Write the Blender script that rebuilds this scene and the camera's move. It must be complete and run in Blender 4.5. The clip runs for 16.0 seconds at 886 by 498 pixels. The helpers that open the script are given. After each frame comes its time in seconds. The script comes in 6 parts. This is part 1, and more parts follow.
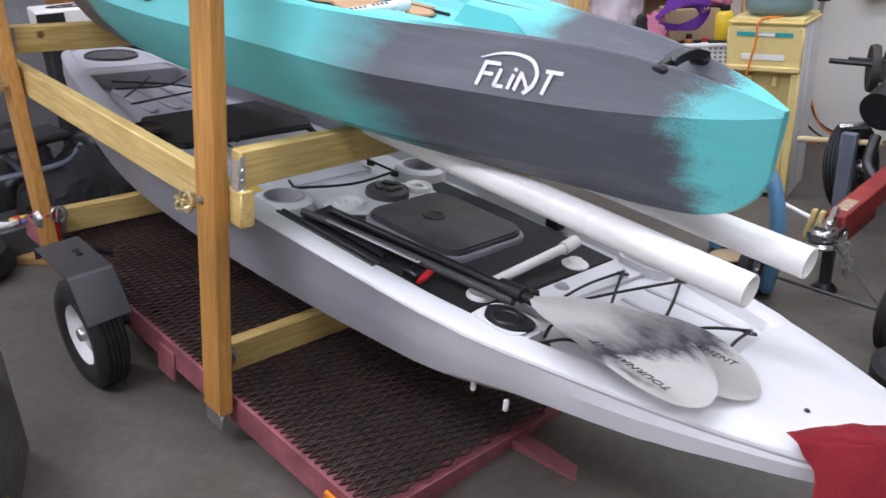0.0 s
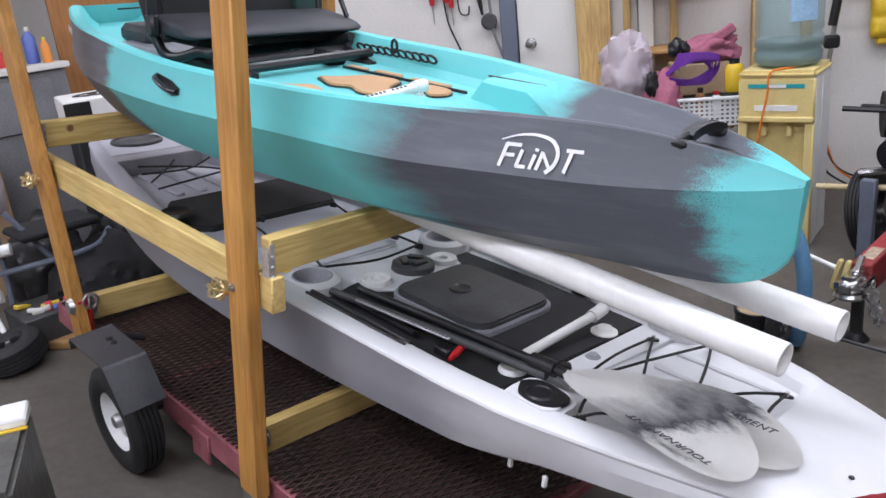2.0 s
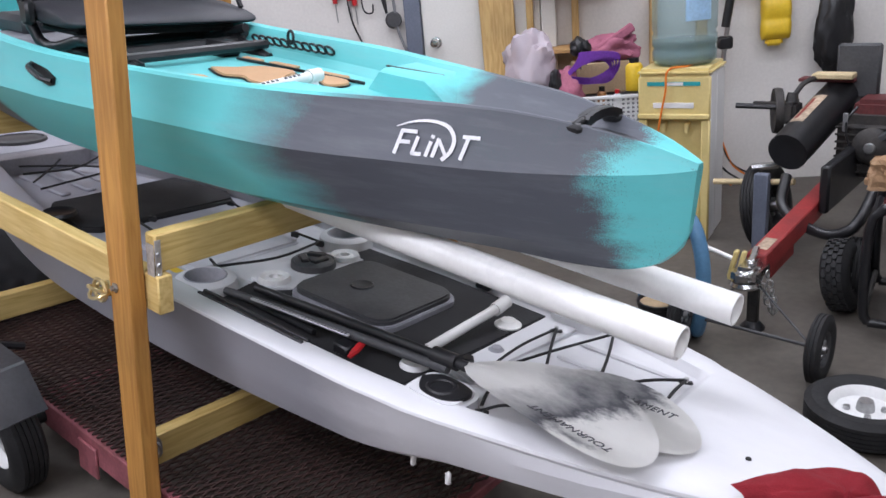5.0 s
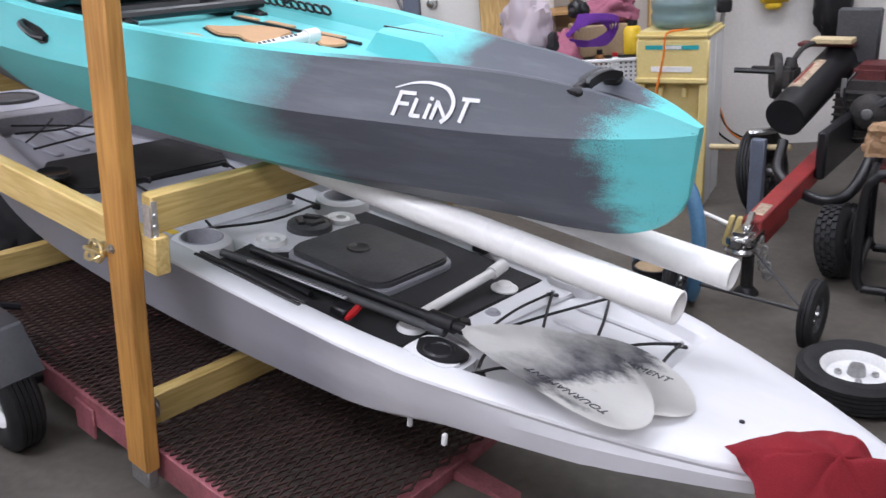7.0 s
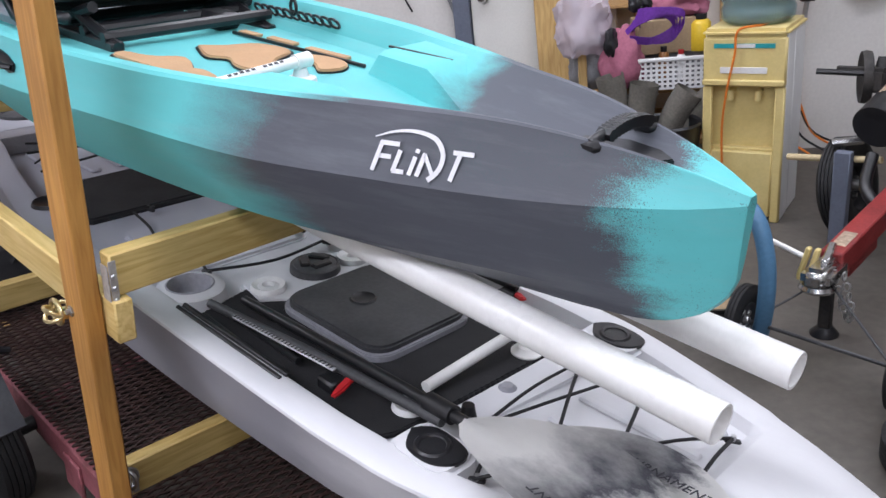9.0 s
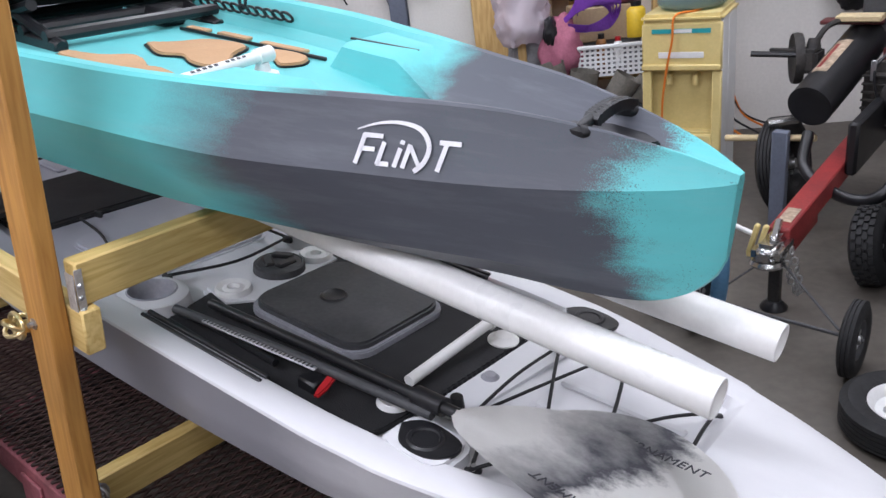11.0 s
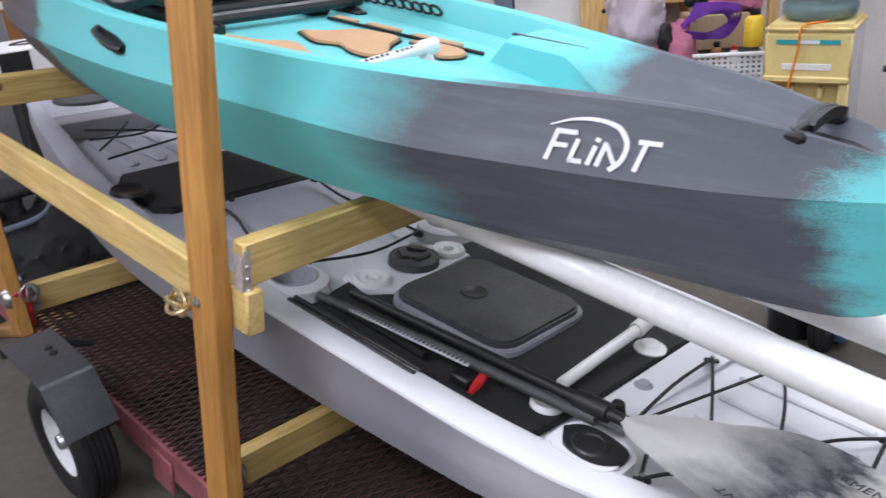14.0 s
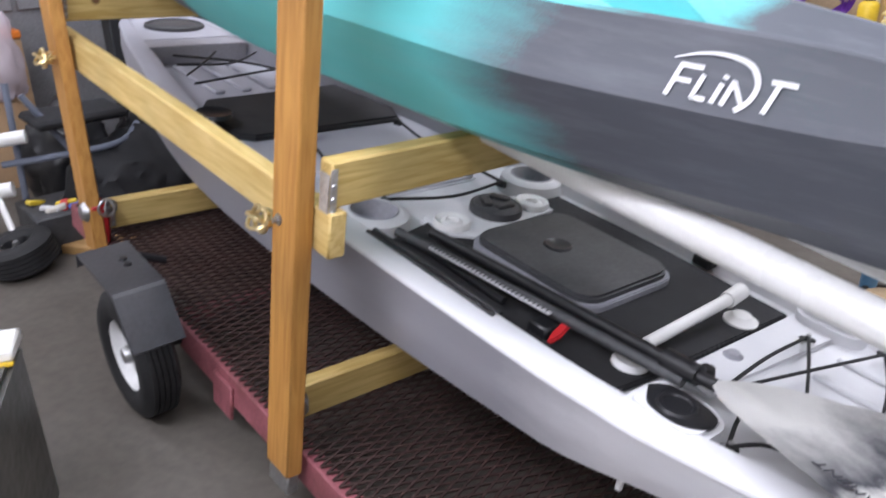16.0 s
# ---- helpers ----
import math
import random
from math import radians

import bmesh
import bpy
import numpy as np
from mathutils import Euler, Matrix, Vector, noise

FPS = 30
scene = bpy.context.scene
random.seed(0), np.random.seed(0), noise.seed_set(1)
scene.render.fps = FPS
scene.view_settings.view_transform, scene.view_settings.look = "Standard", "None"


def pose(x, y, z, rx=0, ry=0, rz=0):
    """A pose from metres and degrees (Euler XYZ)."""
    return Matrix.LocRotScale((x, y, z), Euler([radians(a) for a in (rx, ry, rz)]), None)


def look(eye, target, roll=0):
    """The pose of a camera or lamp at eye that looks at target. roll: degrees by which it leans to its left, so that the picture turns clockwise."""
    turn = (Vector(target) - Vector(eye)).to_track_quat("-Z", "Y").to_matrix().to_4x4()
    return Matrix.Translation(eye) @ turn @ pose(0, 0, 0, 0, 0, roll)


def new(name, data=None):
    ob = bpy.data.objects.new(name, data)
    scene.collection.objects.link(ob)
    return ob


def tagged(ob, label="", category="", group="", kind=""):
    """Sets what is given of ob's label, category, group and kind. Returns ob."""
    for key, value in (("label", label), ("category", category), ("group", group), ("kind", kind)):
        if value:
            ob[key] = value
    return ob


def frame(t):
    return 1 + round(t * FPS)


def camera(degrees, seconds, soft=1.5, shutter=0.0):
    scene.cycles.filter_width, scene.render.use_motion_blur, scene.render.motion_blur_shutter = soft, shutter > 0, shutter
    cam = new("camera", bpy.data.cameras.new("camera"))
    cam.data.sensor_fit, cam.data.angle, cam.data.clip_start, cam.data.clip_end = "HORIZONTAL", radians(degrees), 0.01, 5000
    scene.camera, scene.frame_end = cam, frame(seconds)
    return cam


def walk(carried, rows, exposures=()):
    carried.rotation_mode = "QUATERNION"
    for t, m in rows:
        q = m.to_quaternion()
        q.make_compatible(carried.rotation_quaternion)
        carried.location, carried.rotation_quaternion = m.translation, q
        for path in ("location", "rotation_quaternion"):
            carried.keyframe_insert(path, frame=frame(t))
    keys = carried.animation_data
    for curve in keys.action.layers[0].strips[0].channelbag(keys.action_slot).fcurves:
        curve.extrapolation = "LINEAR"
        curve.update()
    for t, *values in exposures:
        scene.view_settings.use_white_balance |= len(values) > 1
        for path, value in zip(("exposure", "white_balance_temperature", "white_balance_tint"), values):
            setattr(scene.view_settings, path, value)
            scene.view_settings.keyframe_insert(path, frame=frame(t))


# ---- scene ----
cam = camera(57.0, 16.0, shutter=0.5)
PATH = [
    (0, (1.918, -1.408, 1.363), (0.579, -0.136, 0.593), -3.0),
    (0.5, (1.905, -1.434, 1.383), (0.536, -0.185, 0.631), -3.6),
    (1, (1.911, -1.426, 1.402), (0.517, -0.182, 0.685), -4.5),
    (1.5, (1.913, -1.424, 1.417), (0.512, -0.167, 0.739), -5.2),
    (2, (1.907, -1.419, 1.427), (0.509, -0.143, 0.781), -6.2),
    (2.5, (1.896, -1.409, 1.425), (0.508, -0.109, 0.807), -6.5),
    (3, (1.886, -1.403, 1.428), (0.499, -0.090, 0.835), -6.9),
    (3.5, (1.898, -1.383, 1.407), (0.516, -0.056, 0.836), -6.8),
    (4, (1.898, -1.360, 1.394), (0.593, 0.041, 0.815), -6.6),
    (6.3, (1.905, -1.374, 1.350), (0.662, 0.030, 0.654), -4.7),
    (6.5, (1.904, -1.372, 1.348), (0.662, 0.031, 0.651), -4.6),
    (7, (1.892, -1.371, 1.374), (0.672, 0.033, 0.638), -4.7),
    (7.5, (1.827, -1.344, 1.417), (0.801, 0.191, 0.649), -5.6),
    (8, (1.795, -1.205, 1.418), (0.710, 0.289, 0.650), -6.8),
    (8.5, (1.775, -1.057, 1.404), (0.528, 0.303, 0.632), -6.2),
    (9, (1.787, -1.013, 1.411), (0.439, 0.252, 0.648), -6.5),
    (9.2, (1.785, -1.005, 1.406), (0.442, 0.266, 0.643), -6.9),
    (11.5, (1.693, -1.080, 1.416), (0.499, 0.308, 0.611), -6.8),
    (12, (1.688, -1.072, 1.419), (0.504, 0.321, 0.607), -6.8),
    (12.5, (1.680, -1.076, 1.424), (0.513, 0.330, 0.611), -6.5),
    (13, (1.662, -1.085, 1.427), (0.506, 0.329, 0.612), -6.3),
    (13.5, (1.602, -1.121, 1.436), (0.398, 0.260, 0.635), -6.1),
    (14, (1.537, -1.197, 1.417), (0.219, 0.091, 0.640), -5.4),
    (14.5, (1.501, -1.223, 1.379), (0.166, 0.054, 0.614), -4.4),
    (15, (1.489, -1.190, 1.365), (0.126, 0.056, 0.595), -3.2),
    (15.5, (1.477, -1.185, 1.367), (0.108, 0.049, 0.593), -2.4),
    (16, (1.470, -1.226, 1.320), (0.070, -0.052, 0.504), -1.3),
]
walk(cam, [(t, look(eye, target, roll)) for t, eye, target, roll in PATH],
     [(0, 0.07), (4, -0.03), (6.5, 0.08), (9, -0.02), (13, -0.04), (14, 0.06), (15, 0.18), (16, 0.36)])

# ---- light ----
world = bpy.data.worlds.new("world")
scene.world = world
world.use_nodes = True
world.node_tree.nodes["Background"].inputs[0].default_value = (0.75, 0.87, 1.0, 1)
world.node_tree.nodes["Background"].inputs[1].default_value = 0.08


def tube_lamp(x, y, z, turn, length, watts):
    data = bpy.data.lights.new("unseen_strip_glow", "AREA")
    data.shape, data.size, data.size_y, data.energy, data.color = "RECTANGLE", length, 0.3, watts, (0.84, 0.845, 1.0)
    ob = new("unseen_strip_glow", data)
    ob.matrix_world = pose(x, y, z, 0, 0, turn)
    return ob


CEIL = 2.75
# Placed out of view; (1.9, -4.3) and (3.0, -1.6) added to brighten hull sides.
LAMPS = [(1.2, 0.1, 25, 26), (-1.3, 0.9, 25, 34), (1.9, -4.3, 31, 80), (0.6, 2.2, 31, 30), (0.2, -2.1, 25, 62), (2.6, 1.9, 31, 12), (3.0, -1.6, 31, 44), (-2.9, -1.6, 31, 34)]
for lx, ly, turn, watts in LAMPS:
    tube_lamp(lx, ly, CEIL - 0.1, turn, 2.3, watts)


# ---- materials ----
def material(name, base, rough=0.5, metal=0.0, vary=0.15, scale=6.0, fine=90.0, bump=0.15, other=None, coat=0.0, spec=0.5, random_amount=0.0):
    """A surface with variation at two scales: base colour drifting towards other, fine grain and fine relief."""
    m = bpy.data.materials.new(name)
    m.use_nodes = True
    n, l = m.node_tree.nodes, m.node_tree.links
    b = n["Principled BSDF"]
    b.inputs["Metallic"].default_value = metal
    b.inputs["Coat Weight"].default_value = coat
    b.inputs["Specular IOR Level"].default_value = spec
    co = n.new("ShaderNodeTexCoord")
    big, small = n.new("ShaderNodeTexNoise"), n.new("ShaderNodeTexNoise")
    big.inputs["Scale"].default_value, big.inputs["Detail"].default_value = scale, 4
    small.inputs["Scale"].default_value, small.inputs["Detail"].default_value = fine, 3
    l.new(co.outputs["Object"], big.inputs["Vector"])
    l.new(co.outputs["Object"], small.inputs["Vector"])
    other = other or tuple(c * (1 - 2.2 * vary) for c in base)
    ramp = n.new("ShaderNodeMapRange")
    ramp.inputs[1].default_value, ramp.inputs[2].default_value = 0.3, 0.75
    l.new(big.outputs["Fac"], ramp.inputs[0])
    mix = n.new("ShaderNodeMix")
    mix.data_type = "RGBA"
    mix.inputs[6].default_value, mix.inputs[7].default_value = (*base, 1), (*other, 1)
    l.new(ramp.outputs[0], mix.inputs[0])
    hsv = n.new("ShaderNodeHueSaturation")
    val = n.new("ShaderNodeMapRange")
    val.inputs[1].default_value, val.inputs[2].default_value = 0.25, 0.75
    val.inputs[3].default_value, val.inputs[4].default_value = 1 - vary, 1 + vary
    l.new(small.outputs["Fac"], val.inputs[0])
    l.new(val.outputs[0], hsv.inputs["Value"])
    l.new(mix.outputs[2], hsv.inputs["Color"])
    out = hsv.outputs["Color"]
    if random_amount:
        info, hs2, r = n.new("ShaderNodeObjectInfo"), n.new("ShaderNodeHueSaturation"), n.new("ShaderNodeMapRange")
        r.inputs[3].default_value, r.inputs[4].default_value = 1 - random_amount, 1 + random_amount
        l.new(info.outputs["Random"], r.inputs[0])
        l.new(r.outputs[0], hs2.inputs["Value"])
        l.new(out, hs2.inputs["Color"])
        out = hs2.outputs["Color"]
    l.new(out, b.inputs["Base Color"])
    rr = n.new("ShaderNodeMapRange")
    rr.inputs[3].default_value, rr.inputs[4].default_value = max(0.03, rough - 0.1), min(1, rough + 0.1)
    l.new(big.outputs["Fac"], rr.inputs[0])
    l.new(rr.outputs[0], b.inputs["Roughness"])
    if bump:
        bp = n.new("ShaderNodeBump")
        bp.inputs["Strength"].default_value, bp.inputs["Distance"].default_value = bump, 0.004
        l.new(small.outputs["Fac"], bp.inputs["Height"])
        l.new(bp.outputs[0], b.inputs["Normal"])
    return m


def wood_material(name, light, dark, along=(1, 14, 14), rough=0.6):
    """Sawn softwood: growth rings stretched along one axis, with a few knots."""
    m = bpy.data.materials.new(name)
    m.use_nodes = True
    n, l = m.node_tree.nodes, m.node_tree.links
    b = n["Principled BSDF"]
    b.inputs["Roughness"].default_value = rough
    co, mp, info = n.new("ShaderNodeTexCoord"), n.new("ShaderNodeMapping"), n.new("ShaderNodeObjectInfo")
    mp.inputs["Scale"].default_value = along
    off = n.new("ShaderNodeVectorMath")
    off.operation = "ADD"
    l.new(co.outputs["Object"], off.inputs[0])
    l.new(info.outputs["Random"], off.inputs[1])
    l.new(off.outputs[0], mp.inputs["Vector"])
    grain, broad, knots = n.new("ShaderNodeTexNoise"), n.new("ShaderNodeTexNoise"), n.new("ShaderNodeTexVoronoi")
    grain.inputs["Scale"].default_value, grain.inputs["Detail"].default_value, grain.inputs["Distortion"].default_value = 5.0, 5, 0.6
    broad.inputs["Scale"].default_value = 3.0
    knots.inputs["Scale"].default_value = 3.4
    l.new(mp.outputs[0], grain.inputs["Vector"])
    l.new(off.outputs[0], broad.inputs["Vector"])
    l.new(off.outputs[0], knots.inputs["Vector"])
    ramp = n.new("ShaderNodeValToRGB")
    ramp.color_ramp.elements[0].position, ramp.color_ramp.elements[1].position = 0.36, 0.64
    ramp.color_ramp.elements[0].color, ramp.color_ramp.elements[1].color = (*dark, 1), (*light, 1)
    l.new(grain.outputs["Fac"], ramp.inputs[0])
    hsv, val = n.new("ShaderNodeHueSaturation"), n.new("ShaderNodeMapRange")
    val.inputs[1].default_value, val.inputs[2].default_value = 0.3, 0.7
    val.inputs[3].default_value, val.inputs[4].default_value = 0.82, 1.12
    l.new(broad.outputs["Fac"], val.inputs[0])
    l.new(val.outputs[0], hsv.inputs["Value"])
    l.new(ramp.outputs[0], hsv.inputs["Color"])
    kr = n.new("ShaderNodeMapRange")
    kr.inputs[1].default_value, kr.inputs[2].default_value = 0.035, 0.06
    l.new(knots.outputs["Distance"], kr.inputs[0])
    mix = n.new("ShaderNodeMix")
    mix.data_type = "RGBA"
    mix.inputs[6].default_value = (0.16, 0.07, 0.025, 1)
    l.new(kr.outputs[0], mix.inputs[0])
    l.new(hsv.outputs[0], mix.inputs[7])
    l.new(mix.outputs[2], b.inputs["Base Color"])
    bp = n.new("ShaderNodeBump")
    bp.inputs["Strength"].default_value, bp.inputs["Distance"].default_value = 0.25, 0.002
    l.new(grain.outputs["Fac"], bp.inputs["Height"])
    l.new(bp.outputs[0], b.inputs["Normal"])
    return m


def clear_material(name, tint, rough=0.05, alpha_mix=0.5):
    """Thin clear plastic: partly see-through, partly glossy."""
    m = bpy.data.materials.new(name)
    m.use_nodes = True
    n, l = m.node_tree.nodes, m.node_tree.links
    b = n["Principled BSDF"]
    b.inputs["Base Color"].default_value, b.inputs["Roughness"].default_value = (*tint, 1), rough
    tr, mix = n.new("ShaderNodeBsdfTransparent"), n.new("ShaderNodeMixShader")
    tr.inputs[0].default_value = (*[0.5 + 0.5 * c for c in tint], 1)
    mix.inputs[0].default_value = alpha_mix
    l.new(tr.outputs[0], mix.inputs[1])
    l.new(b.outputs[0], mix.inputs[2])
    l.new(mix.outputs[0], n["Material Output"].inputs[0])
    return m


def two_tone(name, one, two, spans, soft=0.06, speck=0.02, rough=0.42, scale=(9, 9, 9), bumpy=0.1, noisy=1.0, grains=1.0, specks=0.0, sweep=0.0, knuckle=0.495):
    """Rotomoulded plastic whose colours flow into one another along the boat: two inside the spans (from, to) of local x, else one."""
    m = bpy.data.materials.new(name)
    m.use_nodes = True
    n, l = m.node_tree.nodes, m.node_tree.links
    b = n["Principled BSDF"]
    co, sep = n.new("ShaderNodeTexCoord"), n.new("ShaderNodeSeparateXYZ")
    l.new(co.outputs["Object"], sep.inputs[0])
    mp, streak, dots = n.new("ShaderNodeMapping"), n.new("ShaderNodeTexNoise"), n.new("ShaderNodeTexNoise")
    mp.inputs["Scale"].default_value = scale
    streak.inputs["Scale"].default_value, streak.inputs["Detail"].default_value, streak.inputs["Roughness"].default_value = 1.0, 6, 0.65
    dots.inputs["Scale"].default_value, dots.inputs["Detail"].default_value = 520, 3
    l.new(co.outputs["Object"], mp.inputs[0])
    l.new(mp.outputs[0], streak.inputs["Vector"])
    l.new(co.outputs["Object"], dots.inputs["Vector"])

    def math(op, a, c=None, clamp=False):
        k = n.new("ShaderNodeMath")
        k.operation, k.use_clamp = op, clamp
        for i, v in enumerate((a, c)):
            if v is not None:
                if isinstance(v, (int, float)):
                    k.inputs[i].default_value = v
                else:
                    l.new(v, k.inputs[i])
        return k.outputs[0]

    shift = math("ADD", math("MULTIPLY", math("SUBTRACT", streak.outputs["Fac"], 0.5), 0.22 * noisy), math("MULTIPLY", math("SUBTRACT", dots.outputs["Fac"], 0.5), 0.14 * noisy * grains))
    x = math("ADD", sep.outputs[0], shift)
    if sweep:  # the colours meet further aft along the knuckle
        x = math("SUBTRACT", x, math("MULTIPLY", math("ABSOLUTE", math("SUBTRACT", sep.outputs[2], knuckle)), sweep))
    total = None
    for a, c in spans:
        up, down = n.new("ShaderNodeMapRange"), n.new("ShaderNodeMapRange")
        up.inputs[1].default_value, up.inputs[2].default_value = a - soft, a + soft
        down.inputs[1].default_value, down.inputs[2].default_value = c - soft * 0.3, c + soft * 0.3
        down.inputs[3].default_value, down.inputs[4].default_value = 1, 0
        l.new(x, up.inputs[0])
        l.new(x, down.inputs[0])
        v = math("MULTIPLY", up.outputs[0], down.outputs[0])
        total = v if total is None else math("MAXIMUM", total, v)
    mix = n.new("ShaderNodeMix")
    mix.data_type = "RGBA"
    mix.inputs[6].default_value, mix.inputs[7].default_value = (*one, 1), (*two, 1)
    l.new(total, mix.inputs[0])
    hsv, val = n.new("ShaderNodeHueSaturation"), n.new("ShaderNodeMapRange")
    val.inputs[1].default_value, val.inputs[2].default_value = 0.3, 0.7
    val.inputs[3].default_value, val.inputs[4].default_value = 0.94, 1.06
    l.new(streak.outputs["Fac"], val.inputs[0])
    l.new(val.outputs[0], hsv.inputs["Value"])
    l.new(mix.outputs[2], hsv.inputs["Color"])
    colour = hsv.outputs[0]
    if specks:
        pep, lim, cloud, mx = n.new("ShaderNodeTexNoise"), n.new("ShaderNodeMapRange"), n.new("ShaderNodeTexNoise"), n.new("ShaderNodeMix")
        pep.inputs["Scale"].default_value, pep.inputs["Detail"].default_value, cloud.inputs["Scale"].default_value = 380, 1, 6
        l.new(co.outputs["Object"], pep.inputs["Vector"])
        l.new(co.outputs["Object"], cloud.inputs["Vector"])
        lim.inputs[1].default_value, lim.inputs[2].default_value = 1.19, 1.25
        l.new(math("ADD", pep.outputs["Fac"], cloud.outputs["Fac"]), lim.inputs[0])
        mx.data_type = "RGBA"
        mx.inputs[7].default_value = (0.06, 0.09, 0.10, 1)
        fore = n.new("ShaderNodeMapRange")  # peppered towards the bow alone
        fore.inputs[1].default_value, fore.inputs[2].default_value = 0.6, 1.0
        l.new(sep.outputs[0], fore.inputs[0])
        l.new(math("MULTIPLY", math("MULTIPLY", lim.outputs[0], specks), fore.outputs[0]), mx.inputs[0])
        l.new(colour, mx.inputs[6])
        colour = mx.outputs[2]
    # long rubbed scuffs along the boat
    smp, scuff, slim, smix = n.new("ShaderNodeMapping"), n.new("ShaderNodeTexNoise"), n.new("ShaderNodeMapRange"), n.new("ShaderNodeMix")
    smp.inputs["Scale"].default_value = (1.4, 12, 34)
    scuff.inputs["Scale"].default_value, scuff.inputs["Detail"].default_value, scuff.inputs["Roughness"].default_value = 1.0, 8, 0.7
    l.new(co.outputs["Object"], smp.inputs[0])
    l.new(smp.outputs[0], scuff.inputs["Vector"])
    slim.inputs[1].default_value, slim.inputs[2].default_value, slim.inputs[4].default_value = 0.48, 0.82, 0.15
    l.new(scuff.outputs["Fac"], slim.inputs[0])
    smix.data_type = "RGBA"
    smix.inputs[7].default_value = (0.42, 0.43, 0.46, 1)
    l.new(slim.outputs[0], smix.inputs[0])
    l.new(colour, smix.inputs[6])
    l.new(smix.outputs[2], b.inputs["Base Color"])
    gl = n.new("ShaderNodeMapRange")
    gl.inputs[3].default_value, gl.inputs[4].default_value = rough - 0.06, rough + 0.14
    l.new(streak.outputs["Fac"], gl.inputs[0])
    l.new(gl.outputs[0], b.inputs["Roughness"])
    bp = n.new("ShaderNodeBump")
    bp.inputs["Strength"].default_value, bp.inputs["Distance"].default_value = bumpy, 0.002
    l.new(dots.outputs["Fac"], bp.inputs["Height"])
    l.new(bp.outputs[0], b.inputs["Normal"])
    return m


TEAL, SLATE = (0.12, 0.53, 0.535), (0.080, 0.086, 0.103)
M_FLINT = two_tone("teal_grey_plastic", TEAL, SLATE, [(-1.60, -0.82), (0.36, 1.07)], soft=0.1, rough=0.4, scale=(2.2, 11, 11), specks=0.7, noisy=1.1, grains=0.65, sweep=0.55)
M_FLINT_IN = two_tone("teal_grey_deck_plastic", TEAL, SLATE, [(0.57, 1.14)], soft=0.05, rough=0.58, scale=(2.5, 9, 9), grains=0.5)
M_HULL = two_tone("white_grey_plastic", (0.63, 0.63, 0.645), (0.36, 0.36, 0.40), [(-3, -0.2)], soft=0.7, rough=0.58, scale=(1.5, 5, 5), noisy=2.0)
M_HULL_SIDE = two_tone("grey_fade_plastic", (0.60, 0.60, 0.62), (0.31, 0.31, 0.34), [(-3, 0.66)], soft=0.45, rough=0.46, scale=(1.5, 4, 4), noisy=2.0, grains=0.3)
M_WOOD = wood_material("treated_pine", (0.70, 0.52, 0.21), (0.56, 0.38, 0.12), (1.2, 16, 16))
M_WOOD_Y = wood_material("treated_pine_cross", (0.66, 0.49, 0.19), (0.5, 0.34, 0.1), (16, 1.2, 16))
M_POST = wood_material("stained_pine_post", (0.5, 0.25, 0.06), (0.38, 0.17, 0.035), (16, 16, 1.2))
M_RUST = material("rusty_red_steel", (0.060, 0.029, 0.025), 0.75, 0.2, 0.3, 9, 120, 0.4, other=(0.030, 0.018, 0.015))
M_MOIRE = material("moire_brown", (0.115, 0.075, 0.055), 0.6, 0.1, 0.25, 7, 90, 0.2, other=(0.07, 0.045, 0.035))
M_PINK = material("faded_red_paint", (0.33, 0.1, 0.12), 0.6, 0.0, 0.2, 12, 90, 0.3, other=(0.16, 0.05, 0.05))
M_BLACK = material("black_plastic", (0.012, 0.012, 0.014), 0.4, vary=0.2, bump=0.1)
M_FOAM = material("black_foam_mat", (0.016, 0.016, 0.018), 0.85, vary=0.25, fine=300, bump=0.4)
M_RUBBER = material("tyre_rubber", (0.014, 0.014, 0.015), 0.75, vary=0.3, bump=0.3)
M_WHITE = material("white_paint", (0.75, 0.75, 0.74), 0.4, vary=0.05, bump=0.05)
M_PVC = material("white_pvc", (0.82, 0.82, 0.8), 0.3, vary=0.03, bump=0.03, other=(0.74, 0.73, 0.7))
M_STEEL = material("galvanised_steel", (0.5, 0.5, 0.5), 0.35, 0.9, 0.15, bump=0.1)
M_BRASS = material("zinc_gold_steel", (0.92, 0.76, 0.42), 0.3, 1.0, 0.1, bump=0.05)
M_WALL = material("painted_wall", (0.68, 0.655, 0.625), 0.75, vary=0.05, scale=1.5, fine=60, bump=0.1, other=(0.60, 0.575, 0.54))
M_FLOOR = material("stained_concrete", (0.118, 0.106, 0.091), 0.6, vary=0.16, scale=2.2, fine=30, bump=0.2, other=(0.065, 0.054, 0.043))
M_CEIL = material("white_ceiling", (0.7, 0.7, 0.7), 0.8, vary=0.03)
M_GLOW = bpy.data.materials.new("lamp_diffuser")
M_GLOW.use_nodes = True
M_GLOW.node_tree.nodes["Principled BSDF"].inputs["Emission Color"].default_value = (0.93, 0.97, 1, 1)
M_GLOW.node_tree.nodes["Principled BSDF"].inputs["Emission Strength"].default_value = 4.0
M_RED = material("red_plastic", (0.5, 0.02, 0.025), 0.35, vary=0.1)
M_REDPAINT = material("worn_red_paint", (0.3, 0.03, 0.03), 0.45, vary=0.2, other=(0.16, 0.02, 0.02))
M_CREAM = material("yellowed_plastic", (0.68, 0.55, 0.24), 0.45, vary=0.05, other=(0.6, 0.47, 0.18))
M_GREYP = material("grey_plastic", (0.3, 0.3, 0.33), 0.5, vary=0.1)


# ---- helpers ----
BOAT = pose(0, 0.048, 0.608, -4.3, 0, 0) @ pose(0, 0, 0, 0, 6.8, 0)  # the trailer stands nose down


